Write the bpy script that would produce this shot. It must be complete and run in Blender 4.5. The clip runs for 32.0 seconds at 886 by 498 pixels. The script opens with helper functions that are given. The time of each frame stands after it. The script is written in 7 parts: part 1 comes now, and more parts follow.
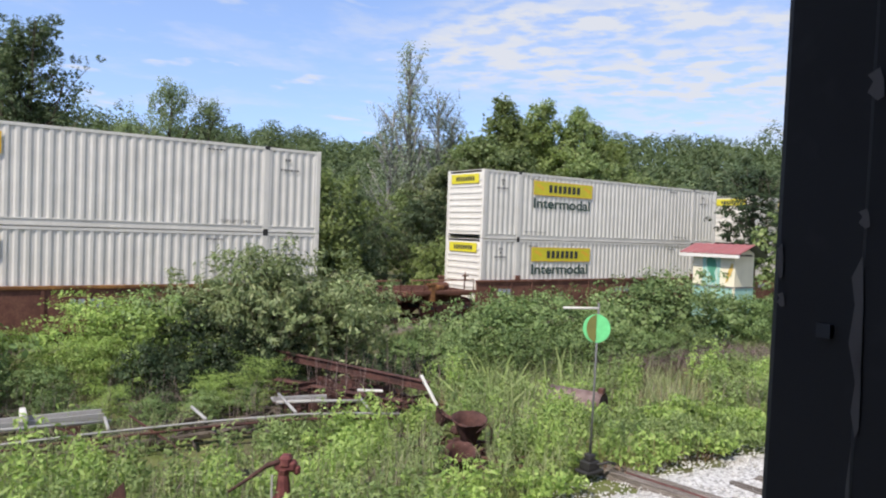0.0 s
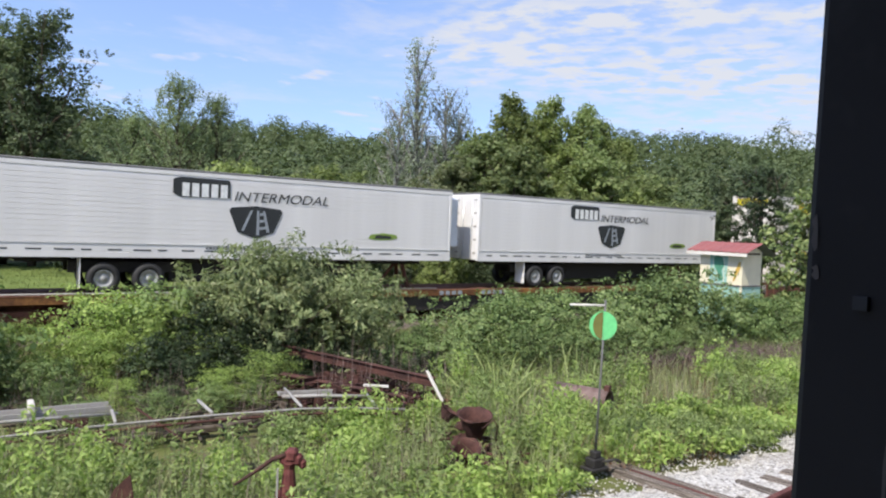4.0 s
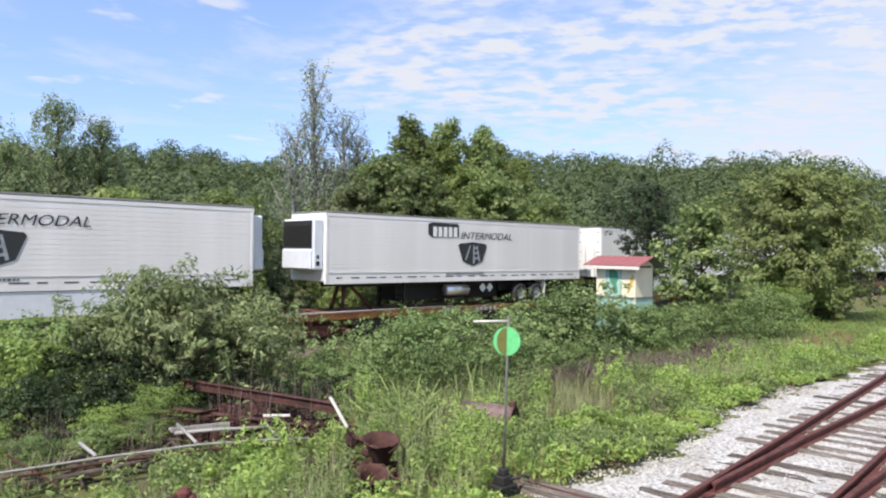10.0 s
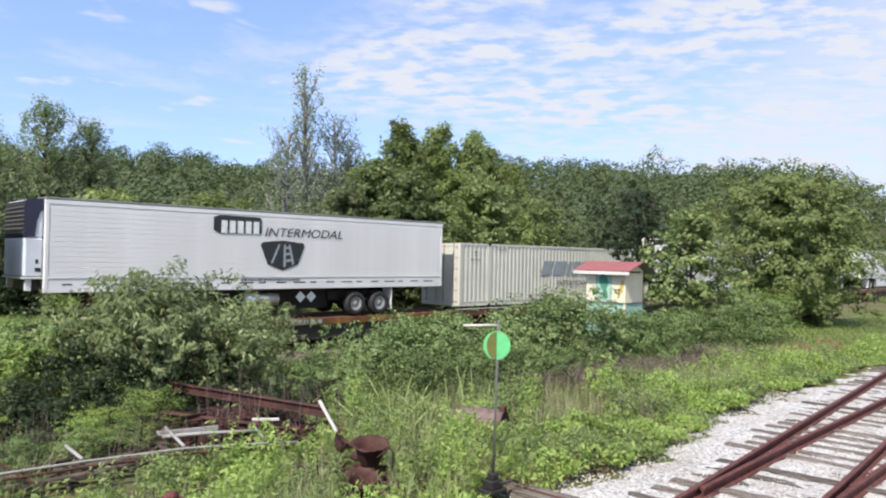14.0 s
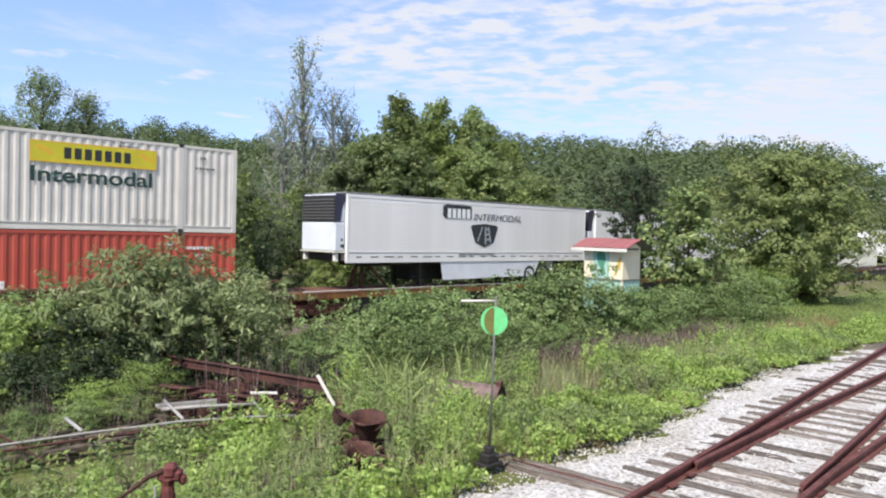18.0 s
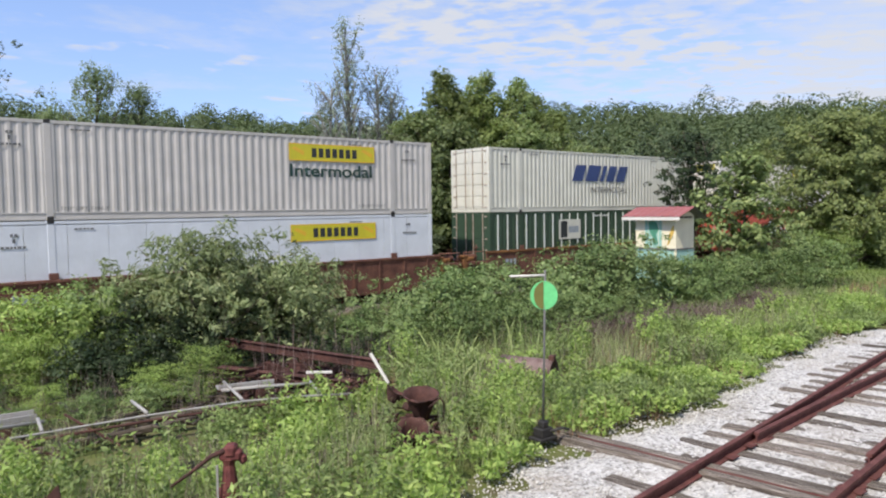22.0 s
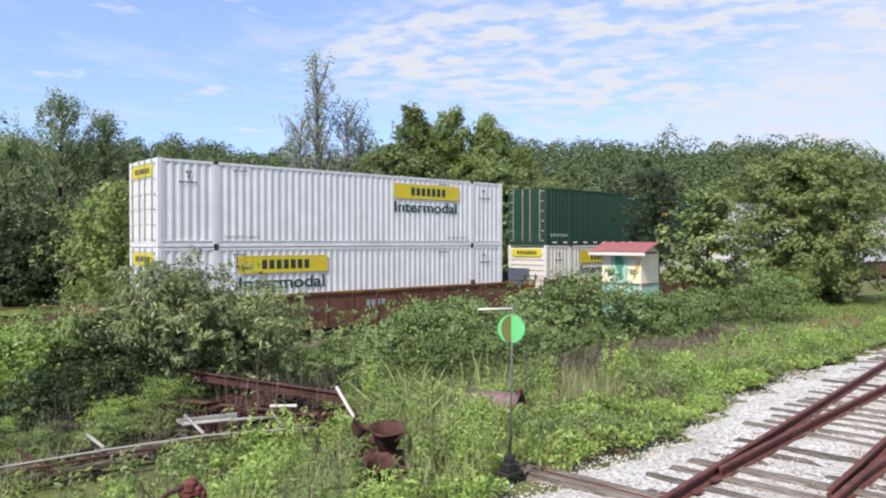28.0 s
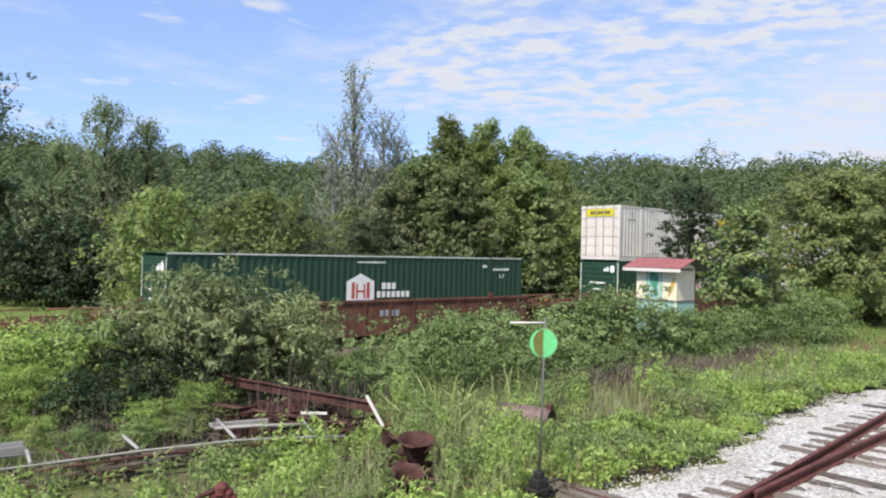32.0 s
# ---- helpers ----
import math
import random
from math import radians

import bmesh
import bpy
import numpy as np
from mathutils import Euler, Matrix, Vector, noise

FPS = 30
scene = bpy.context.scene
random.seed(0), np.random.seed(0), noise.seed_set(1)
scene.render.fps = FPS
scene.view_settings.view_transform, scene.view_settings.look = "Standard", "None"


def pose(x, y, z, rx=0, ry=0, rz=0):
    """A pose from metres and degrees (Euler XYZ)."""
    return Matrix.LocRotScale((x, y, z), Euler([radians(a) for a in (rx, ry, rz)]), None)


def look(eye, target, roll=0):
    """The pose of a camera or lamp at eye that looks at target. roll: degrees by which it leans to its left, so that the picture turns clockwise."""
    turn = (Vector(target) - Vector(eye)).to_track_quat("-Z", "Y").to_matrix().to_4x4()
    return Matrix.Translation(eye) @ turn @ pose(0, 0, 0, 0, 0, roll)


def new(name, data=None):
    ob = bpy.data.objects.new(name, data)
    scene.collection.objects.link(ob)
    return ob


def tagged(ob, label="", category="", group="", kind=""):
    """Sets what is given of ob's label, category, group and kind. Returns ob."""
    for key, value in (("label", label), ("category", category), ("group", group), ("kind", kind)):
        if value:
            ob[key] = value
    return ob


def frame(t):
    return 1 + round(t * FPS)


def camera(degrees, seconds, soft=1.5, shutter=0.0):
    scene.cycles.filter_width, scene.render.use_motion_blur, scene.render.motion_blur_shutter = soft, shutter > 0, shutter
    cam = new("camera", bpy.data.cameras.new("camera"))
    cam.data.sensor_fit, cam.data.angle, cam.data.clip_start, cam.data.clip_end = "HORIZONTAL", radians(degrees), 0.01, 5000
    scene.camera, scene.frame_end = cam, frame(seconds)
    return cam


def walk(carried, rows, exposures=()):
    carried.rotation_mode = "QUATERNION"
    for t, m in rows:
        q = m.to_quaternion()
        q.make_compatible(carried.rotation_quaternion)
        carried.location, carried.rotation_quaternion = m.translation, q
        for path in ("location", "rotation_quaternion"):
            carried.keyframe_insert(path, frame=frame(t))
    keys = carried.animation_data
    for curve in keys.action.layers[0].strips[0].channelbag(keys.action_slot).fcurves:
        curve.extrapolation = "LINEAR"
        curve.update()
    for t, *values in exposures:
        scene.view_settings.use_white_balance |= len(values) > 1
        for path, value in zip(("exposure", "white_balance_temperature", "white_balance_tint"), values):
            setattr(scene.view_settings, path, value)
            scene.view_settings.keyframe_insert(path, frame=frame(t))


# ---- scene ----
cam = camera(63.3, 32.0, soft=2.15)
PATH = [
    (0.0, pose(-0.122, -0.153, 3.293, 88.58, -2.01, -35.14)),
    (1.0, pose(-0.119, -0.149, 3.291, 88.56, -2.33, -34.96)),
    (2.0, pose(-0.114, -0.148, 3.292, 88.52, -2.21, -34.83)),
    (3.0, pose(-0.115, -0.147, 3.289, 88.30, -2.08, -34.54)),
    (3.5, pose(-0.121, -0.146, 3.284, 88.29, -2.43, -34.63)),
    (5.5, pose(-0.125, -0.146, 3.287, 88.15, -2.17, -34.36)),
    (6.0, pose(-0.119, -0.145, 3.282, 87.53, -1.76, -34.21)),
    (6.5, pose(-0.117, -0.142, 3.293, 87.76, -1.81, -33.78)),
    (7.0, pose(-0.080, -0.149, 3.291, 88.45, -1.01, -28.17)),
    (7.5, pose(-0.069, -0.132, 3.271, 90.09, -1.08, -20.76)),
    (8.0, pose(-0.064, -0.084, 3.263, 88.90, 0.26, -22.51)),
    (8.5, pose(-0.060, -0.041, 3.252, 88.41, -3.31, -28.67)),
    (9.0, pose(-0.030, -0.015, 3.247, 88.61, -1.96, -36.68)),
    (9.5, pose(-0.000, -0.015, 3.241, 90.02, -0.97, -41.97)),
    (10.0, pose(-0.000, -0.014, 3.237, 90.28, -0.79, -42.45)),
    (10.5, pose(0.001, -0.015, 3.236, 90.49, -1.02, -41.46)),
    (11.0, pose(0.002, -0.015, 3.236, 90.73, -0.65, -41.34)),
    (11.5, pose(0.004, -0.016, 3.233, 90.92, -0.91, -41.54)),
    (12.0, pose(-0.001, -0.015, 3.230, 90.91, -0.98, -41.54)),
    (12.5, pose(0.001, -0.015, 3.235, 90.91, -0.49, -41.98)),
    (13.0, pose(0.008, -0.016, 3.226, 90.71, -0.95, -42.28)),
    (13.5, pose(0.005, -0.016, 3.229, 90.60, -1.35, -42.84)),
    (14.0, pose(0.004, -0.016, 3.224, 90.67, -1.13, -43.18)),
    (14.5, pose(0.003, -0.016, 3.230, 90.51, -1.34, -43.28)),
    (16.5, pose(-0.001, -0.018, 3.218, 89.81, -1.07, -42.93)),
    (17.0, pose(-0.003, -0.016, 3.218, 89.47, -1.07, -42.27)),
    (17.5, pose(0.002, -0.017, 3.219, 89.11, -1.66, -43.10)),
    (18.0, pose(0.002, -0.018, 3.215, 88.78, -1.45, -43.34)),
    (18.5, pose(0.004, -0.018, 3.216, 88.47, -1.54, -43.43)),
    (19.0, pose(0.002, -0.017, 3.215, 88.38, -1.60, -43.53)),
    (19.5, pose(0.002, -0.019, 3.219, 88.54, -1.49, -43.71)),
    (20.0, pose(-0.002, -0.019, 3.223, 89.54, -1.88, -43.23)),
    (20.5, pose(0.033, -0.021, 3.228, 91.84, -0.43, -44.00)),
    (21.0, pose(0.040, -0.020, 3.224, 89.63, 1.38, -42.52)),
    (21.5, pose(0.049, -0.019, 3.231, 88.17, 0.18, -40.72)),
    (22.0, pose(0.050, -0.019, 3.233, 86.79, 0.74, -39.45)),
    (22.5, pose(0.043, -0.020, 3.232, 86.25, -0.29, -39.70)),
    (23.0, pose(0.044, -0.020, 3.233, 86.33, 0.58, -39.44)),
    (23.5, pose(0.045, -0.019, 3.229, 87.33, -1.34, -40.45)),
    (24.0, pose(0.043, -0.021, 3.229, 88.05, -0.76, -41.29)),
    (24.5, pose(0.043, -0.020, 3.232, 88.89, -0.76, -41.80)),
    (25.0, pose(0.046, -0.020, 3.228, 89.19, -1.33, -42.01)),
    (25.5, pose(0.042, -0.019, 3.228, 89.55, -1.58, -42.18)),
    (27.5, pose(0.044, -0.018, 3.228, 89.49, -0.27, -42.01)),
    (28.0, pose(0.044, -0.023, 3.226, 89.41, 0.03, -41.97)),
    (28.5, pose(0.041, -0.020, 3.230, 89.39, -0.42, -42.01)),
    (29.0, pose(0.036, -0.020, 3.230, 89.63, -1.70, -42.26)),
    (29.5, pose(0.034, -0.023, 3.231, 90.00, -1.61, -42.34)),
    (30.0, pose(0.039, -0.019, 3.228, 90.21, -1.87, -42.13)),
    (30.5, pose(0.036, -0.019, 3.226, 90.35, -2.25, -41.97)),
    (31.0, pose(0.032, -0.020, 3.230, 90.52, -2.42, -41.90)),
    (31.5, pose(0.026, -0.020, 3.228, 90.67, -2.59, -41.76)),
    (32.0, pose(0.032, -0.019, 3.235, 90.27, -1.29, -39.36)),
]
walk(cam, PATH, [(0.0, 0.28), (6.0, 0.33), (9.0, 0.40), (10.0, 0.40), (17.0, 0.41), (19.0, 0.46), (20.0, 0.50), (20.6, 0.40), (21.0, 0.28), (22.0, 0.21), (23.0, 0.20), (25.0, 0.26), (28.0, 0.36), (32.0, 0.32)])

# ---- light ----
SUN = Vector((-0.61, -0.21, 0.77)).normalized()
world = bpy.data.worlds.new("world")
scene.world = world
world.use_nodes = True
wn, wl = world.node_tree.nodes, world.node_tree.links
wn.clear()
w_out = wn.new("ShaderNodeOutputWorld")
w_bg = wn.new("ShaderNodeBackground")
w_bg.inputs["Strength"].default_value = 0.135
sky = wn.new("ShaderNodeTexSky")
sky.sky_type, sky.sun_disc = "NISHITA", False
sky.sun_elevation = math.asin(SUN.z)
sky.sun_rotation = math.atan2(SUN.x, SUN.y)
sky.air_density, sky.dust_density, sky.ozone_density = 1.0, 0.5, 3.0
w_tc = wn.new("ShaderNodeTexCoord")
w_sep = wn.new("ShaderNodeSeparateXYZ")
wl.new(w_tc.outputs["Generated"], w_sep.inputs[0])


def w_math(op, a, b=None, c=None):
    n = wn.new("ShaderNodeMath")
    n.operation = op
    for i, v in enumerate((a, b, c)):
        if v is None:
            continue
        if isinstance(v, (int, float)):
            n.inputs[i].default_value = v
        else:
            wl.new(v, n.inputs[i])
    return n.outputs[0]


# the cloud layer lies on a plane high above: direction divided by its height
w_z = w_math("MAXIMUM", w_sep.outputs["Z"], 0.03)
w_zz = w_math("ADD", w_z, 0.10)
w_u = w_math("DIVIDE", w_sep.outputs["X"], w_zz)
w_v = w_math("DIVIDE", w_sep.outputs["Y"], w_zz)
w_co = wn.new("ShaderNodeCombineXYZ")
wl.new(w_u, w_co.inputs[0])
wl.new(w_v, w_co.inputs[1])


w_row = wn.new("ShaderNodeCombineXYZ")
wl.new(w_math("SUBTRACT", w_math("MULTIPLY", w_u, 0.64), w_math("MULTIPLY", w_v, 0.77)), w_row.inputs[0])
wl.new(w_math("ADD", w_math("MULTIPLY", w_u, 0.77), w_math("MULTIPLY", w_v, 0.64)), w_row.inputs[1])


def w_noise(scale, detail, rough, stretch=(1, 1, 1), turn=0.0, shift=(0, 0, 0), rows=False):
    mp = wn.new("ShaderNodeMapping")
    mp.inputs["Scale"].default_value = stretch
    mp.inputs["Rotation"].default_value = (0, 0, radians(turn))
    mp.inputs["Location"].default_value = shift
    wl.new((w_row if rows else w_co).outputs[0], mp.inputs[0])
    n = wn.new("ShaderNodeTexNoise")
    n.inputs["Scale"].default_value, n.inputs["Detail"].default_value = scale, detail
    n.inputs["Roughness"].default_value = rough
    wl.new(mp.outputs[0], n.inputs[0])
    return n.outputs[0]


def w_range(v, a, b):
    n = wn.new("ShaderNodeMapRange")
    n.interpolation_type = "SMOOTHSTEP"
    n.inputs[1].default_value, n.inputs[2].default_value = a, b
    wl.new(v, n.inputs[0])
    return n.outputs[0]


def w_side(degrees):
    """How far a direction lies clockwise of a bearing: the sine of the angle between."""
    c, d = math.cos(radians(degrees)), math.sin(radians(degrees))
    flat = w_math("SQRT", w_math("ADD", w_math("MULTIPLY", w_sep.outputs["X"], w_sep.outputs["X"]), w_math("MULTIPLY", w_sep.outputs["Y"], w_sep.outputs["Y"])))
    return w_math("DIVIDE", w_math("SUBTRACT", w_math("MULTIPLY", w_sep.outputs["X"], c), w_math("MULTIPLY", w_sep.outputs["Y"], d)), w_math("MAXIMUM", flat, 0.05))


def w_times(*values):
    r = values[0]
    for v in values[1:]:
        r = w_math("MULTIPLY", r, v)
    return r


# rippled high cloud over the north-east, a milky sheet over the east, puffs and wisps elsewhere
w_bay = w_side(30)
puffs = w_range(w_noise(7.4, 4, 0.55, (0.92, 1.30, 1), 8, (0, 0, 0), True), 0.38, 0.60)
rolls = w_range(w_noise(1.6, 4, 0.6, (0.8, 1.4, 1), -12, (1.3, 0.4, 0), True), 0.30, 0.58)
edge = w_range(w_math("SUBTRACT", w_bay, w_math("MULTIPLY", w_math("SUBTRACT", w_sep.outputs["Z"], 0.26), 1.6)), -0.07, 0.15)
floor_line = w_range(w_math("ADD", w_sep.outputs["Z"], w_math("MULTIPLY", w_bay, 0.19)), 0.17, 0.27)
field = w_times(edge, floor_line, w_math("ADD", w_math("MULTIPLY", puffs, 0.85), 0.15), w_math("ADD", w_math("MULTIPLY", rolls, 0.70), 0.30))
sheet = w_range(w_math("ADD", w_side(50), w_math("MULTIPLY", w_math("SUBTRACT", 0.17, w_sep.outputs["Z"]), 1.5)), 0.02, 0.34)
sheet = w_times(sheet, w_math("ADD", w_math("MULTIPLY", w_range(w_noise(3.4, 5, 0.6, (0.6, 1.8, 1), 5, (0, 0, 0), True), 0.30, 0.66), 0.50), 0.38))
small = w_math("MULTIPLY", w_range(w_noise(3.4, 3, 0.5, (1, 1.3, 1), 15, (5.2, 2.2, 0)), 0.61, 0.73), 0.75)
wisps = w_math("MULTIPLY", w_range(w_noise(1.5, 6, 0.65, (1, 1.4, 1), 40, (0.7, 2.9, 0)), 0.48, 0.72), 0.42)
cover = w_math("ADD", w_math("MAXIMUM", field, sheet), w_math("MAXIMUM", small, wisps))
cover = w_math("MINIMUM", cover, 0.95)
w_mix = wn.new("ShaderNodeMix")
w_mix.data_type = "RGBA"
wl.new(cover, w_mix.inputs["Factor"])
w_tint = wn.new("ShaderNodeMix")
w_tint.data_type, w_tint.blend_type = "RGBA", "MULTIPLY"
w_tint.inputs["Factor"].default_value = 1.0
w_tint.inputs[7].default_value = (1.62, 1.47, 1.53, 1)
# the air is as clear towards the horizon as higher up
w_lift = wn.new("ShaderNodeCombineXYZ")
wl.new(w_sep.outputs["X"], w_lift.inputs[0])
wl.new(w_sep.outputs["Y"], w_lift.inputs[1])
wl.new(w_math("ADD", w_math("MULTIPLY", w_math("MAXIMUM", w_sep.outputs["Z"], 0.0), 0.80), 0.13), w_lift.inputs[2])
wl.new(w_lift.outputs[0], sky.inputs[0])
wl.new(sky.outputs[0], w_tint.inputs[6])
wl.new(w_tint.outputs[2], w_mix.inputs[6])
w_mix.inputs[7].default_value = (4.60, 4.74, 5.16, 1)
wl.new(w_mix.outputs[2], w_bg.inputs["Color"])
wl.new(w_bg.outputs[0], w_out.inputs[0])

sun = new("sun", bpy.data.lights.new("sun", "SUN"))
sun.data.energy, sun.data.angle, sun.data.color = 5.0, radians(0.6), (1.0, 0.93, 0.82)
sun.matrix_world = look(SUN * 50, (0, 0, 0))

# ---- materials ----


class Nodes:
    """A small helper round one node tree."""

    def __init__(self, name):
        self.m = bpy.data.materials.new(name)
        self.m.use_nodes = True
        self.t = self.m.node_tree
        self.t.nodes.clear()
        self.out = self.add("ShaderNodeOutputMaterial")
        self.obj = self.add("ShaderNodeTexCoord").outputs["Object"]

    def add(self, kind, **values):
        n = self.t.nodes.new(kind)
        for k, v in values.items():
            n.inputs[k.replace("_", " ")].default_value = v
        return n

    def link(self, a, b):
        self.t.links.new(a, b)

    def noise(self, scale, detail=4, rough=0.6, stretch=(1, 1, 1), co=None):
        mp = self.add("ShaderNodeMapping")
        mp.inputs["Scale"].default_value = stretch
        self.link(co or self.obj, mp.inputs[0])
        n = self.add("ShaderNodeTexNoise", Scale=scale, Detail=detail, Roughness=rough)
        self.link(mp.outputs[0], n.inputs[0])
        return n.outputs[0]

    def ramp(self, fac, *stops):
        r = self.add("ShaderNodeValToRGB")
        e = r.color_ramp.elements
        while len(e) < len(stops):
            e.new(0.5)
        for el, (p, c) in zip(e, stops):
            el.position, el.color = p, (*c, 1) if len(c) == 3 else c
        self.link(fac, r.inputs[0])
        return r.outputs[0]

    def mix(self, fac, a, b, mode="MIX"):
        n = self.add("ShaderNodeMix")
        n.data_type, n.blend_type = "RGBA", mode
        for v, i in ((fac, 0), (a, 6), (b, 7)):
            if isinstance(v, (int, float)):
                n.inputs[i].default_value = v
            elif isinstance(v, tuple):
                n.inputs[i].default_value = (*v, 1)
            else:
                self.link(v, n.inputs[i])
        return n.outputs[2]

    def principled(self, color, rough=0.6, metal=0.0, bump=None, strength=0.3, dist=0.01, spec=0.5):
        p = self.add("ShaderNodeBsdfPrincipled")
        p.inputs["Metallic"].default_value = metal
        p.inputs["Specular IOR Level"].default_value = spec
        for v, k in ((color, "Base Color"), (rough, "Roughness")):
            if isinstance(v, tuple):
                p.inputs[k].default_value = (*v, 1)
            elif isinstance(v, (int, float)):
                p.inputs[k].default_value = v
            else:
                self.link(v, p.inputs[k])
        if bump is not None:
            b = self.add("ShaderNodeBump", Strength=strength, Distance=dist)
            self.link(bump, b.inputs["Height"])
            self.link(b.outputs[0], p.inputs["Normal"])
        self.link(p.outputs[0], self.out.inputs[0])
        return p


def tone(c, k):
    return tuple(min(1.0, v * k) for v in c)


def paint(name, c, rough=0.5, dirt=(0.25, 0.20, 0.15), amount=0.35, scale=1.2, streak=(3, 3, 0.25), metal=0.0):
    """Old paint: broad fading, grime that runs down in streaks, and small specks."""
    n = Nodes(name)
    broad = n.noise(scale, 4)
    runs = n.noise(4.0, 5, 0.7, streak)
    specks = n.noise(38, 3)
    col = n.mix(n.ramp(broad, (0.3, (0, 0, 0)), (0.75, (1, 1, 1))), tone(c, 0.88), tone(c, 1.06))
    col = n.mix(n.ramp(runs, (0.52, (0, 0, 0)), (0.86, (amount,) * 3)), col, dirt)
    col = n.mix(n.ramp(specks, (0.60, (0, 0, 0)), (0.75, (amount * 0.8,) * 3)), col, dirt)
    n.principled(col, n.ramp(broad, (0.2, (rough - 0.1,) * 3), (0.8, (rough + 0.15,) * 3)), metal, specks, 0.12, 0.004)
    return n.m


def rusty(name, c1, c2, c3, scale=3.0):
    n = Nodes(name)
    a, b = n.noise(scale, 6, 0.7), n.noise(scale * 11, 4, 0.7)
    col = n.ramp(a, (0.28, c1), (0.5, c2), (0.72, c3))
    col = n.mix(n.ramp(b, (0.45, (0, 0, 0)), (0.7, (0.5, 0.5, 0.5))), col, tone(c1, 0.6))
    n.principled(col, 0.85, 0.1, b, 0.35, 0.006, 0.3)
    return n.m


def plain(name, c, rough=0.5, metal=0.0):
    n = Nodes(name)
    a = n.noise(9, 4)
    n.principled(n.mix(n.ramp(a, (0.3, (0, 0, 0)), (0.7, (1, 1, 1))), tone(c, 0.82), tone(c, 1.12)), rough, metal, a, 0.1, 0.004)
    return n.m


def foliage(name, dark, mid, light, thin=0.42, gloss=0.2):
    """Leaves: every leaf its own shade, broad patches, light that shines through."""
    n = Nodes(name)
    g = n.add("ShaderNodeNewGeometry")
    info = n.add("ShaderNodeObjectInfo")
    col = n.ramp(g.outputs["Random Per Island"], (0.05, dark), (0.5, mid), (0.95, light))
    patch = n.noise(0.7, 3)
    col = n.mix(n.ramp(patch, (0.35, (0, 0, 0)), (0.65, (0.55,) * 3)), col, tone(mid, 1.35))
    col = n.mix(n.ramp(n.noise(1.7, 4, 0.6), (0.40, (0.55,) * 3), (0.55, (0, 0, 0))), col, tone(mid, 0.6))
    vary = n.add("ShaderNodeHueSaturation", Saturation=0.86)
    sh = n.add("ShaderNodeMapRange", To_Min=0.75, To_Max=1.25)
    n.link(info.outputs["Random"], sh.inputs[0])
    n.link(sh.outputs[0], vary.inputs["Value"])
    n.link(col, vary.inputs["Color"])
    p = n.principled(vary.outputs[0], 0.5, 0, None, spec=gloss)
    tr = n.add("ShaderNodeBsdfTranslucent")
    n.link(n.mix(1.0, vary.outputs[0], (1.2, 1.3, 0.95), "MULTIPLY"), tr.inputs[0])
    ms = n.add("ShaderNodeMixShader", Fac=thin)
    n.link(p.outputs[0], ms.inputs[1])
    n.link(tr.outputs[0], ms.inputs[2])
    n.link(ms.outputs[0], n.out.inputs[0])
    return n.m


